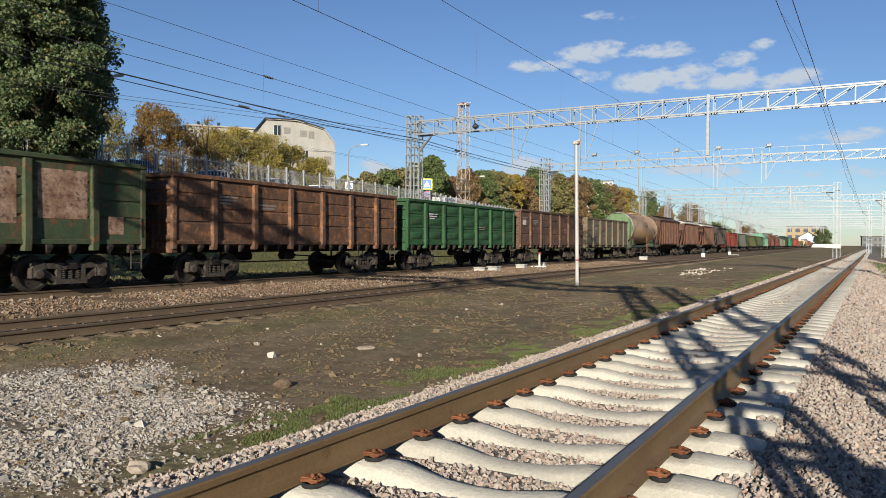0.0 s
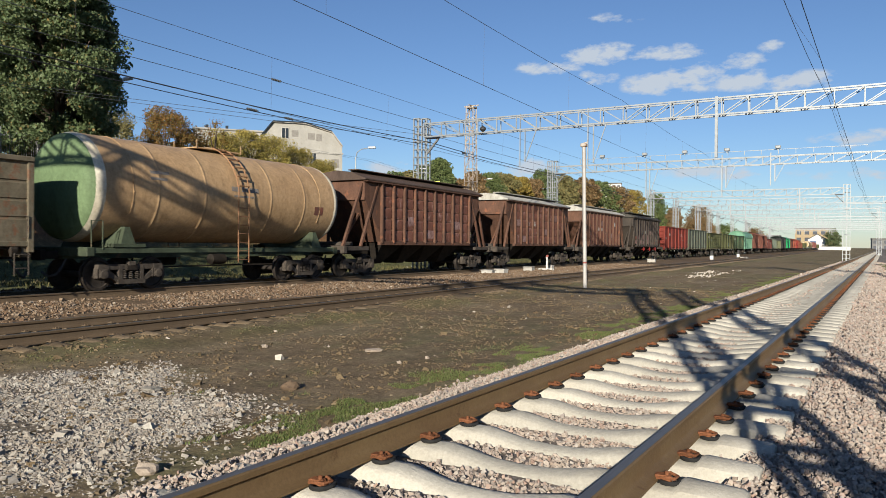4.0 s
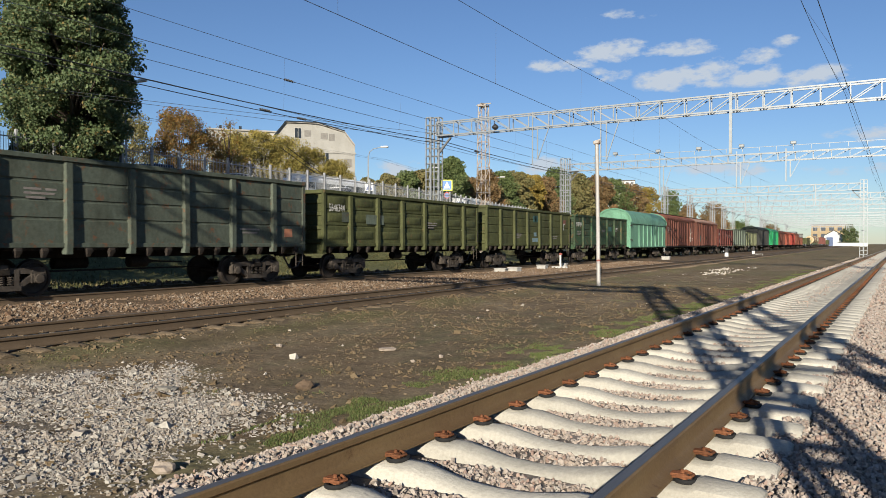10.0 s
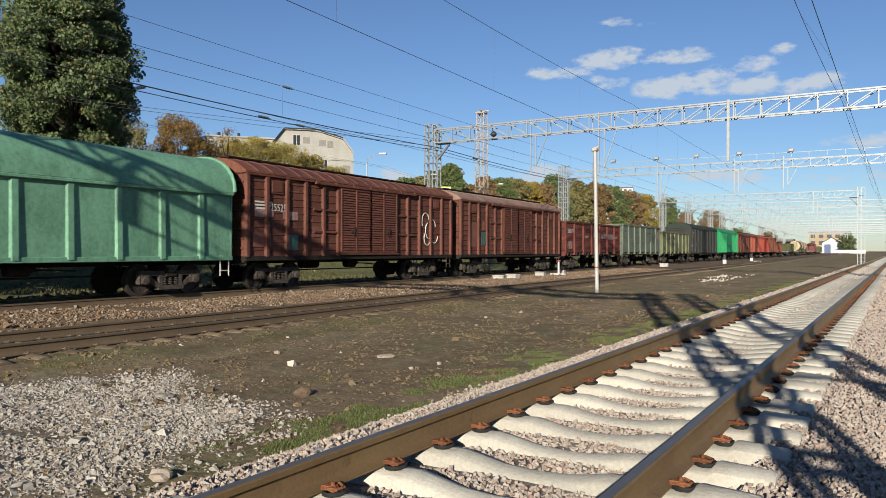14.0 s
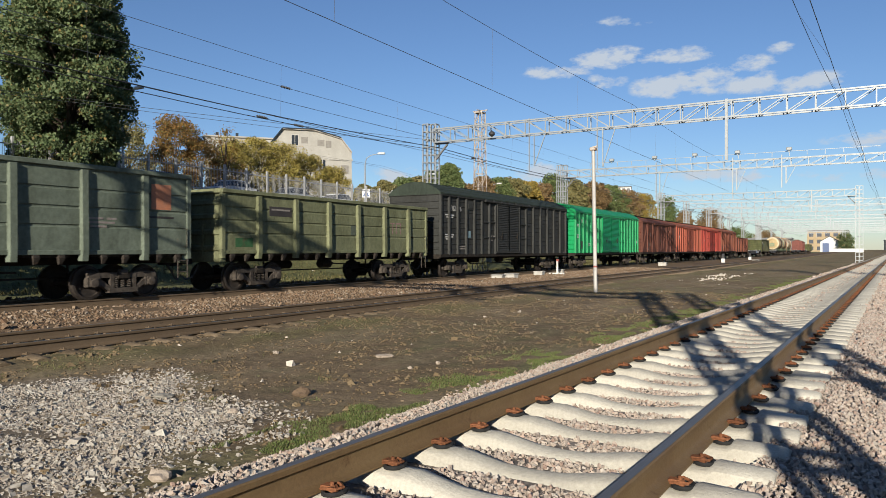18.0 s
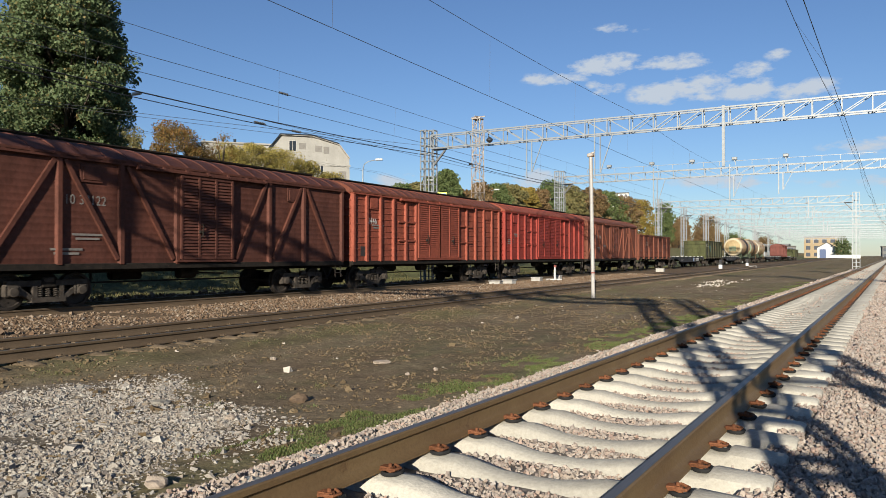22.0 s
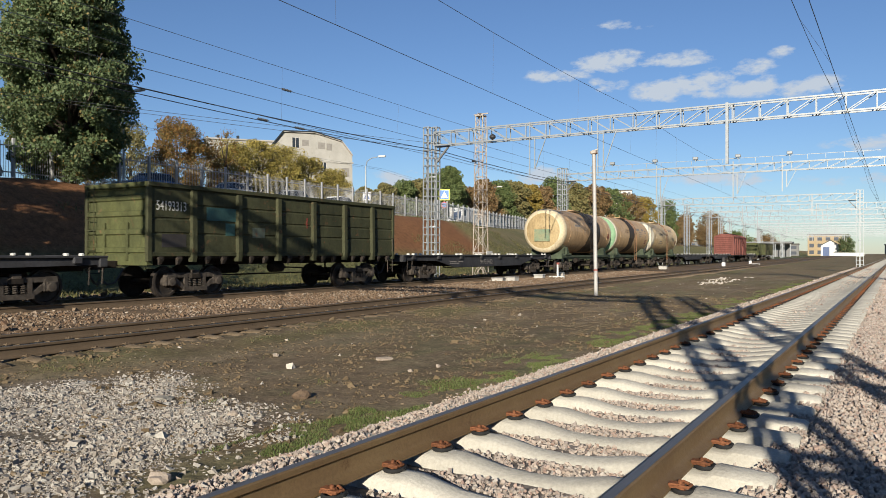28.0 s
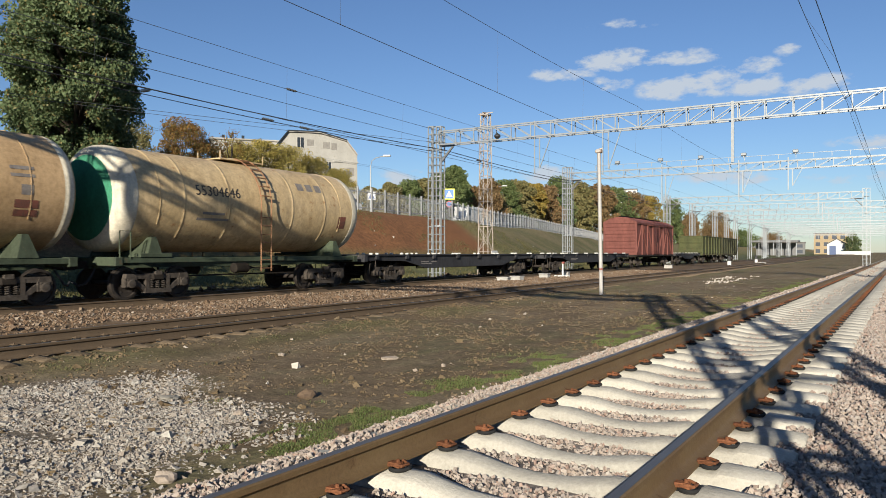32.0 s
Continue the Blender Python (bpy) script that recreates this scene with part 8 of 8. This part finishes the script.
HEAP = ((-9.6, 0.5), (-9.1, 4.3), (-8.45, 6.0), (-7.75, 6.75), (-6.6, 5.45), (-5.6, 5.65), (-4.75, 5.05), (-4.75, 4.0), (-4.4, 3.2), (-3.85, 2.2), (-3.8, 0.5))


def heap_depth(x, y):
    """How far a spot lies inside the outline of the heap; negative outside."""
    inside, near = False, 1e9
    for (ax, ay), (bx, by) in zip(HEAP, HEAP[1:] + HEAP[:1]):
        if (ay > y) != (by > y) and x < (bx - ax) * (y - ay) / (by - ay) + ax:
            inside = not inside
        ux, uy = bx - ax, by - ay
        f = min(1.0, max(0.0, ((x - ax) * ux + (y - ay) * uy) / (ux * ux + uy * uy)))
        near = min(near, math.hypot(x - ax - f * ux, y - ay - f * uy))
    return near if inside else -near


def in_gravel(x, y):
    """Inside the ragged outline of the heap, thinning out towards the rim, with gaps of bare soil."""
    depth = heap_depth(x, y) + 0.35 * noise.noise((x * 0.9, y * 0.9, 2.0)) + 0.25 * noise.noise((x * 2.6, y * 2.6, 4.0))
    if depth < -0.35:
        return False
    gap = noise.noise((x * 1.2, y * 1.5, 6.0)) + 0.7 * noise.noise((x * 3.8, y * 3.8, 8.0))
    return hash3(x * 7.1 + y * 3.3, x) < (0.10 + 0.25 * (depth + 0.35) if depth < 0 else min(1.0, 0.3 + depth * 2.0)) * (0.22 if gap > 0.42 else 0.7 if gap > 0.25 else 1.0)


def grass(name, label, x, y, z, height, material, width=0.012, category="grass"):
    """Single blades, each a bent strip of two faces."""
    n = len(x)
    a = RNG.uniform(0, 2 * np.pi, n)
    h = height * RNG.uniform(0.5, 1.3, n)
    lean = RNG.uniform(0.2, 1.2, n) * h
    dx, dy = np.cos(a), np.sin(a)
    w = width * RNG.uniform(0.7, 1.4, n)
    px, py = -dy * w, dx * w
    p = np.stack([x, y, z], 1)
    o = np.zeros((n, 3))
    v = np.stack([p + np.stack([px, py, o[:, 0]], 1), p - np.stack([px, py, o[:, 0]], 1), p + np.stack([dx * lean * 0.4 - px * 0.7, dy * lean * 0.4 - py * 0.7, h * 0.6], 1), p + np.stack([dx * lean * 0.4 + px * 0.7, dy * lean * 0.4 + py * 0.7, h * 0.6], 1), p + np.stack([dx * lean, dy * lean, h], 1), p + np.stack([dx * lean * 0.98 + px * 0.1, dy * lean * 0.98 + py * 0.1, h * 0.99], 1)], 1)
    f = (np.array([(0, 1, 2, 3), (3, 2, 4, 5)])[None] + (np.arange(n) * 6)[:, None, None]).reshape(-1, 4)
    return tagged(new(name, raw_mesh(name, v.reshape(-1, 3), f, material)), label, category, kind="stuff")


def leaf_mat(name, colours):
    m = isle_mat(name, colours, 0.6, 0.12, scale=1.5, sheen=0.25)
    n, l = m.node_tree.nodes, m.node_tree.links
    tr, mx = n.new("ShaderNodeBsdfTranslucent"), n.new("ShaderNodeMixShader")
    b = n["Principled BSDF"]
    l.new(b.inputs["Base Color"].links[0].from_socket, tr.inputs["Color"])
    mx.inputs[0].default_value = 0.25
    l.new(b.outputs[0], mx.inputs[1])
    l.new(tr.outputs[0], mx.inputs[2])
    l.new(mx.outputs[0], n["Material Output"].inputs["Surface"])
    return m


M_GRASS = leaf_mat("meadow_grass", [(0.11, 0.155, 0.045), (0.13, 0.18, 0.052), (0.16, 0.19, 0.065), (0.20, 0.185, 0.085), (0.12, 0.16, 0.048)])
M_SOILGRASS = leaf_mat("dusty_weeds", [(0.12, 0.14, 0.045), (0.15, 0.15, 0.06), (0.10, 0.12, 0.04), (0.19, 0.165, 0.08)])
M_DRYGRASS = leaf_mat("dry_bank_grass", [(0.125, 0.12, 0.045), (0.17, 0.145, 0.065), (0.085, 0.098, 0.035), (0.20, 0.16, 0.085)])
L_OAK = leaf_mat("oak_leaves", [(0.077, 0.117, 0.050), (0.105, 0.150, 0.065), (0.138, 0.188, 0.083), (0.085, 0.120, 0.053), (0.163, 0.206, 0.098), (0.094, 0.131, 0.057), (0.115, 0.160, 0.070), (0.125, 0.169, 0.073), (0.250, 0.175, 0.062)])
L_WILLOW = leaf_mat("yellowing_willow_leaves", [(0.30, 0.25, 0.06), (0.36, 0.28, 0.07), (0.24, 0.22, 0.06), (0.38, 0.28, 0.08), (0.18, 0.18, 0.05)])
L_RUST = leaf_mat("russet_leaves", [(0.19, 0.10, 0.032), (0.25, 0.13, 0.035), (0.15, 0.095, 0.035), (0.13, 0.125, 0.04), (0.28, 0.155, 0.04)])
L_GOLD = leaf_mat("golden_leaves", [(0.36, 0.25, 0.055), (0.30, 0.215, 0.055), (0.22, 0.19, 0.055), (0.33, 0.23, 0.055)])
L_GREEN = leaf_mat("late_green_leaves", [(0.10, 0.145, 0.055), (0.13, 0.17, 0.062), (0.16, 0.19, 0.07), (0.085, 0.12, 0.046)])
L_AUTUMN = leaf_mat("browning_leaves", [(0.25, 0.155, 0.075), (0.20, 0.14, 0.07), (0.28, 0.165, 0.07), (0.17, 0.135, 0.065), (0.22, 0.14, 0.07)])
L_SCRUB = leaf_mat("dull_scrub_leaves", [(0.22, 0.19, 0.08), (0.17, 0.165, 0.07), (0.26, 0.21, 0.085), (0.15, 0.155, 0.065)])
M_BARK = mat("grey_brown_bark", (0.10, 0.075, 0.055), 0.95, (0.06, 0.045, 0.035), 4.0, fine=30, bump=0.8, stretch=(1, 1, 0.2))


def tree(x, y, h, r, leaves, label, seed, clumps=40, per=300, size=0.16, low=0.22, squash=1.0, name="tree", lean=0.0, z=None, shape="round"):
    """Tapered trunk, limbs to every clump, and a crown of single leaves gathered in uneven clumps."""
    rng = np.random.default_rng(seed)
    z0 = ground_z(x, y) if z is None else z
    t = thing(name, label, "tree" if name == "tree" else name, pose(x, y, z0 - 0.05), "trees on the bank" if name == "tree" else "bushes on the bank")
    trunk = Geo()
    top = Vector((lean, 0, h * 0.82))
    bend = [Vector((0, 0, -0.2)), Vector((0.1 * r * 0.2, 0.05, h * 0.3)), Vector((lean * 0.5 - 0.1, 0.1, h * 0.55)), top]
    part("trunk", trunk.tube(bend, [0.028 * h, 0.021 * h, 0.014 * h, 0.003 * h], 9), M_BARK, t, smooth=50)
    centres, limbs = [], Geo()
    for i in range(clumps):
        f = (i + 0.5) / clumps
        zc = low + (0.98 - low) * f ** 0.85
        prof = math.sin(math.pi * min(1.0, (zc - low * 0.6) / (1.04 - low * 0.6)) ** 0.75) ** 0.7
        if shape == "egg":      # widest below the middle, narrowing to the tip
            prof = min(1.0, 0.72 + 0.9 * (zc - low)) * max(0.06, 1 - max(0.0, (zc - 0.42) / 0.60) ** 1.6)
        a = i * 2.39996 + rng.uniform(-0.5, 0.5)
        d = r * prof * math.sqrt(rng.uniform(0.03 if shape == "egg" else 0.25, 1.0)) * (0.86 + 0.25 * math.sin(a * 2 + seed))
        c = Vector((d * math.cos(a) + lean * zc, d * math.sin(a) * squash, zc * h))
        centres.append((c, r * (rng.uniform(0.07, 0.19) if shape == "egg" else rng.uniform(0.16, 0.40))))
        if i % 2 == 0:
            s = Vector((lean * 0.4, 0, max(0.15 * h, c.z * 0.62)))
            limbs.tube([s, s.lerp(c, 0.55) + Vector((0, 0, -0.05 * r)), c], [0.008 * h, 0.005 * h, 0.0015 * h], 5)
    part("branchwork", limbs, M_BARK, t)
    n = clumps * per
    cc = np.array([tuple(c) for c, q in centres])
    rr = np.array([q for c, q in centres])
    k = rng.integers(0, clumps, n)
    off = rng.normal(size=(n, 3))
    off /= np.linalg.norm(off, axis=1, keepdims=True)
    off *= (rng.uniform(0, 1, n) ** 0.45)[:, None] * rr[k][:, None] * np.array((1.1, 1.1, 0.8))
    p = cc[k] + off
    u = rng.normal(size=(n, 3)) + off / rr[k][:, None] * 0.8
    u /= np.linalg.norm(u, axis=1, keepdims=True)
    w = np.cross(u, rng.normal(size=(n, 3)))
    w /= np.linalg.norm(w, axis=1, keepdims=True)
    nrm = np.cross(u, w)
    s = (size * rng.uniform(0.55, 1.35, n))[:, None]
    v = np.stack([p - w * s * 0.5, p + u * s * 0.35 + nrm * s * 0.12, p + w * s * 0.5, p - u * s * 0.35 + nrm * s * 0.12], 1).reshape(-1, 3)
    fcs = np.arange(n * 4).reshape(-1, 4)
    ob = new("crown", raw_mesh("crown", v, fcs, leaves))
    ob.parent = t
    return t


tree(-38.9, 24.7, 14.2, 5.1, L_OAK, "large dark-green oak beginning to turn, behind the fence", 3, 520, 430, 0.175, 0.045, shape="egg")
tree(-27.6, 7.0, 12.5, 5.6, L_OAK, "dark-green oak on the slope of the bank", 6, 150, 260, 0.22, 0.10, shape="egg")
tree(-33.5, 3.0, 9.5, 5.2, L_OAK, "dark-green oak near the top of the bank", 7, 150, 260, 0.22, 0.10, shape="egg")
tree(-53.5, 19.5, 9.0, 4.4, L_OAK, "dark-green oak behind another by the street", 5, 130, 260, 0.20, 0.06, shape="egg")
tree(-57.4, 47.4, 9.0, 4.0, L_RUST, "russet shrub with thinning leaves behind the street", 8, 34, 560, 0.17, 0.10, name="bush")
tree(-56.4, 41.5, 7.6, 3.0, L_SCRUB, "yellow-green shrub behind the street", 21, 26, 420, 0.17, 0.10, name="bush")
tree(-58.3, 51.2, 7.8, 3.4, L_RUST, "low spreading russet shrub behind the street", 22, 24, 420, 0.17, 0.08, name="bush")
tree(-56.7, 53.0, 9.2, 2.3, L_RUST, "thin brown sapling that is losing its leaves", 11, 15, 80, 0.15, 0.35, name="bush")
tree(-56.0, 36.0, 5.4, 3.0, L_RUST, "low russet shrub behind the street", 12, 24, 420, 0.15, 0.1, name="bush")
for wx, wy, wh, wr, seed in ((-60.2, 57.6, 8.4, 3.4, 13), (-61.0, 62.0, 9.4, 3.8, 14), (-61.4, 66.6, 9.2, 3.6, 15), (-61.2, 71.0, 8.6, 3.4, 17), (-60.5, 75.2, 7.4, 3.0, 18)):
    tree(wx, wy, wh, wr, L_WILLOW, "spreading yellow-green willow bush behind the street", seed, 34, 560, 0.17, 0.06, name="bush")


def tree_line():
    kinds = {"G": (L_GREEN, "late-green tree beside the road"), "R": (L_AUTUMN, "browning autumn tree by the road"), "Y": (L_GOLD, "golden autumn tree by the road"), "W": (L_SCRUB, "dull olive scrub behind the fence"), "O": (L_OAK, "dark-green tree behind the fence")}
    # x, y, height of the crown's top, radius, kind
    spots = [(-53.7, 72.8, 9.45, 1.8, "W"), (-54.4, 78.2, 10.34, 2.1, "W"), (-54.0, 81.9, 10.93, 2.5, "G"), (-54.2, 86.4, 11.64, 2.2, "W"), (-53.5, 93.8, 14.27, 3.4, "G"), (-57.2, 96.2, 13.69, 2.3, "O"), (-51.0, 99.9, 12.64, 2.3, "R"), (-51.5, 106.6, 13.06, 3.0, "G"), (-52.0, 113.3, 13.46, 2.5, "W"), (-51.4, 118.3, 13.45, 3.2, "Y"), (-50.6, 123.4, 13.21, 3.1, "R"), (-51.9, 131.9, 15.68, 3.5, "G"), (-51.8, 143.6, 15.53, 4.2, "W"), (-53.2, 160.2, 16.68, 4.6, "R"), (-52.9, 172.0, 17.06, 4.4, "G"), (-53.6, 189.0, 16.92, 4.2, "R"), (-52.7, 201.2, 16.80, 3.8, "Y"), (-50.9, 219.7, 16.78, 4.4, "G"), (-51.6, 248.3, 13.88, 4.1, "R"), (-53.4, 305.3, 17.39, 6.3, "R"), (-56.1, 103.9, 12.14, 2.4, "R"), (-47.8, 128.5, 12.11, 2.7, "W"), (-46.7, 94.3, 9.73, 2.1, "W"), (-46.1, 102.8, 9.85, 2.6, "W"),
             (-70, 330, 15, 7, "R"), (-62, 350, 14, 7, "R"), (-60, 420, 13, 8, "G"), (-75, 440, 16, 9, "R"), (-54, 500, 13, 8, "R"), (-12.0, 632, 15.5, 6.5, "O"), (-92, 190, 17, 8, "R"), (-104, 230, 18, 8, "R")]
    for i, (x, y, top, r, k) in enumerate(spots):
        m, lab = kinds[k]
        far = 1.0
        while x * far > fence_x(y * far) - 6.0 and far < 1.8 and x < -20:      # step back until it stands behind the fence
            far += 0.03
        x, y, top, r = x * far, y * far, 1.4 + (top - 1.4) * far, r * far
        z = ground_z(x, y)
        h = max(3.5, top - z)
        tree(x, y, h, max(r, 0.35 * h), m, lab, 100 + i, 44, 380 if y < 260 else 200, 0.28 if y < 120 else 0.42 if y < 200 else 0.7, 0.06)


tree_line()


def single_stone(x, y, size, flat, colour, label):
    """One loose stone: a bevelled, crooked lump."""
    rng = np.random.default_rng(int(abs(x * 100 + y * 10)))
    bm = bmesh.new()
    bmesh.ops.create_icosphere(bm, subdivisions=2, radius=1.0)
    for v in bm.verts:
        v.co *= 1 + 0.55 * noise.noise(v.co * 1.6 + Vector((x, y, 0)))
        v.co = Vector((v.co.x * size * rng.uniform(0.95, 1.05), v.co.y * size * 0.75, v.co.z * size * flat))
    me = bpy.data.meshes.new("stone")
    bm.to_mesh(me)
    bm.free()
    me.materials.append(colour)
    ob = new("stone", me)
    ob.matrix_basis = pose(x, y, ground_z(x, y) + size * flat * 0.45, 0, 0, hash3(x, y) * 360)
    tagged(ob, label, "stone", "loose stones")


M_SLATE = mat("grey_green_slate", (0.27, 0.25, 0.21), 0.85, (0.20, 0.185, 0.155), 6.0, fine=40, bump=0.4)
M_BROWNROCK = mat("brown_rock", (0.13, 0.085, 0.05), 0.9, (0.09, 0.06, 0.038), 6.0, fine=40, bump=0.5)
M_PALEROCK = mat("pale_rock", (0.34, 0.285, 0.23), 0.9, (0.26, 0.21, 0.165), 8.0, fine=50, bump=0.4)
for sx, sy, ss, sf, sm, sl in ((-6.9, 5.51, 0.12, 0.25, M_SLATE, "flat grey-green slab of stone on the heap"), (-5.54, 6.32, 0.10, 0.6, M_BROWNROCK, "brown lump of rock on the soil"), (-8.18, 8.71, 0.05, 0.7, M_PALEROCK, "small white stone on the soil"),
                               (-4.42, 3.5, 0.085, 0.6, M_PALEROCK, "pale angular rock beside the heap"), (-5.5, 5.25, 0.05, 0.7, M_PALEROCK, "pale stone at the edge of the heap"), (-6.47, 9.3, 0.13, 0.28, M_PALEROCK, "flat pinkish stone on the soil"),
                               (-5.28, 8.94, 0.04, 0.7, M_PALEROCK, "pale stone on the trodden soil"), (-5.45, 8.46, 0.035, 0.7, M_PALEROCK, "pale stone on the trodden soil")):
    single_stone(sx, sy, ss, sf, sm, sl)


def loose_stuff():
    scatter_near_ballast()
    scatter_field("crushed_stone_heap", "heap of pale grey crushed stone beside the track", 230000, (-9.9, -3.5, 1.6, 7.2), 0.0155, M_GRAVEL, in_gravel, sink=0.4)
    scatter_field("old_ballast", "dusty brown ballast stones between the tracks", 52000, (-17.9, -13.2, 4.0, 62.0), 0.026, M_OLDBALLAST, lambda x, y: noise.noise((x * 0.7, y * 0.45, 15.0)) + 0.4 * noise.noise((x * 2.5, y * 2.5, 16.0)) > -0.22 * (1 + hash3(x, y)))
    scatter_field("far_ballast", "dusty brown ballast stones beside the goods track", 9000, (-24.0, -21.2, 6.0, 60.0), 0.06, M_OLDBALLAST, None)
    scatter_field("soil_pebbles", "small stones strewn over the trodden soil", 20000, (-10.6, -3.4, 3.0, 48.0), 0.013, M_PEBBLE, lambda x, y: noise.noise((x * 0.8, y * 0.8, 20.0)) > -0.15 and x - near_x(y) < -2.2)
    scatter_field("soil_clods", "crumbled clods of brown soil between the tracks", 42000, (-10.9, -3.6, 3.0, 30.0), 0.023, M_CLOD, lambda x, y: x - near_x(y) < -2.3 and noise.noise((x * 1.1, y * 0.7, 25.0)) + 0.5 * noise.noise((x * 3, y * 3, 26.0)) > -0.12, "soil", 0.62)
    scatter_field("pale_rubble", "scattered pale stones and broken concrete on the soil", 70, (-10.0, -4.6, 5.0, 40.0), 0.028, M_RUBBLE, lambda x, y: x - near_x(y) < -2.6)
    scatter_field("rubble_heap", "low heap of whitish rubble on the soil", 330, (-8.6, -6.4, 40.0, 53.0), 0.045, M_RUBBLE, lambda x, y: noise.noise((x * 0.9, y * 0.5, 31.0)) > 0.05)
    scatter_field("bank_rubble", "rubble lying on the bank", 160, (-37.0, -27.0, 30.0, 100.0), 0.09, M_RUBBLE, lambda x, y: noise.noise((x * 0.25, y * 0.12, 33.0)) > 0.32)
    # grass along the shoulder of the near track, on the soil and on the bank
    n = 230000
    y = 2.6 + 48 * RNG.uniform(0, 1, n) ** 1.7
    d = RNG.normal(-2.55, 0.42, n)
    x = np.array([near_x(b) for b in y]) + d
    keep = np.array([noise.noise((a * 1.1, b * 0.7, 40.0)) + 0.7 * noise.noise((a * 3.4, b * 2.2, 41.0)) > 0.05 + 0.55 * max(0, abs(c + 2.5) - 0.22) and (b > 6.0 or heap_depth(a, b) < 0.0) for a, b, c in zip(x, y, d)])
    x, y = x[keep], y[keep]
    grass("shoulder_grass", "short fresh green grass along the edge of the ballast", x, y, heights(x, y, -0.004), 0.025, M_GRASS, 0.0034)
    n = 60000
    x, y = RNG.uniform(-10.3, -4.4, n), 4.0 + 40 * RNG.uniform(0, 1, n) ** 1.5
    keep = np.array([noise.noise((a * 0.9, b * 0.5, 46.0)) + 0.8 * noise.noise((a * 3.1, b * 2.1, 47.0)) > (0.52 if a > -9.6 else 0.2) and heap_depth(a, b) < 0.1 for a, b in zip(x, y)])
    x, y = x[keep], y[keep]
    grass("soil_weeds", "sparse low weeds on the trodden soil", x, y, heights(x, y, -0.004), 0.03, M_SOILGRASS, 0.004)
    n = 16000
    x, y = RNG.uniform(2.0, 6.0, n), RNG.uniform(4.0, 70.0, n)
    keep = np.array([noise.noise((a, b * 0.6, 42.0)) > -0.1 for a, b in zip(x, y)])
    x, y = x[keep], y[keep]
    grass("verge_weeds", "weedy grass beyond the ballast", x, y, heights(x, y, -0.01), 0.22, M_GRASS, 0.01)
    n = 60000
    x, y = RNG.uniform(-37.0, -22.6, n), RNG.uniform(4.0, 110.0, n)
    keep = np.array([noise.noise((a * 0.3, b * 0.2, 43.0)) > (0.22 if (a < fence_x(b) + 6.8 and b < 62) else -0.15) for a, b in zip(x, y)])
    x, y = x[keep], y[keep]
    grass("bank_grass", "short dry grass on the bank", x, y, heights(x, y, -0.02), 0.15, M_DRYGRASS, 0.022)


loose_stuff()

# ---- what moves ----
def motions():
    times = [0.0, 4.0, 8.0, 12.0, 16.0, 20.0, 24.0, 28.0, 32.0]
    for ob, yc in TRAIN:
        walk(ob, [(s, pose(TRAIN_X, yc - SPEED * s, 0)) for s in times])
    # the street: the trolleybus and the car keep to their lanes
    for ob, lane, y0, speed, turn in ((BUS, -46.5, -14.9, 7.2, 0.0), (MOVING_CAR, -42.7, -125.0, 9.9, 180.0)):
        rows = []
        for k in range(33):
            y = y0 + speed * k
            x = street_at(y, lane)
            bend = math.degrees(math.atan(0.23)) * smooth_step(58.0, 74.0, y)
            rows.append((float(k), pose(x, y, ground_z(x, y) + 0.02, 0, 0, turn + bend)))
        walk(ob, rows)
    # every wheelset rolls alike: one set of keys serves them all
    first = WHEELSETS[0]
    walk(first, [(f / FPS, pose(0, 0, 0, math.degrees(SPEED * f / FPS / 0.475) % 360.0)) for f in range(0, 32 * FPS + 1)])
    act, slot = first.animation_data.action, first.animation_data.action_slot
    for w in WHEELSETS[1:]:
        w.rotation_mode = "QUATERNION"
        w.animation_data_create().action = act
        w.animation_data.action_slot = slot


motions()
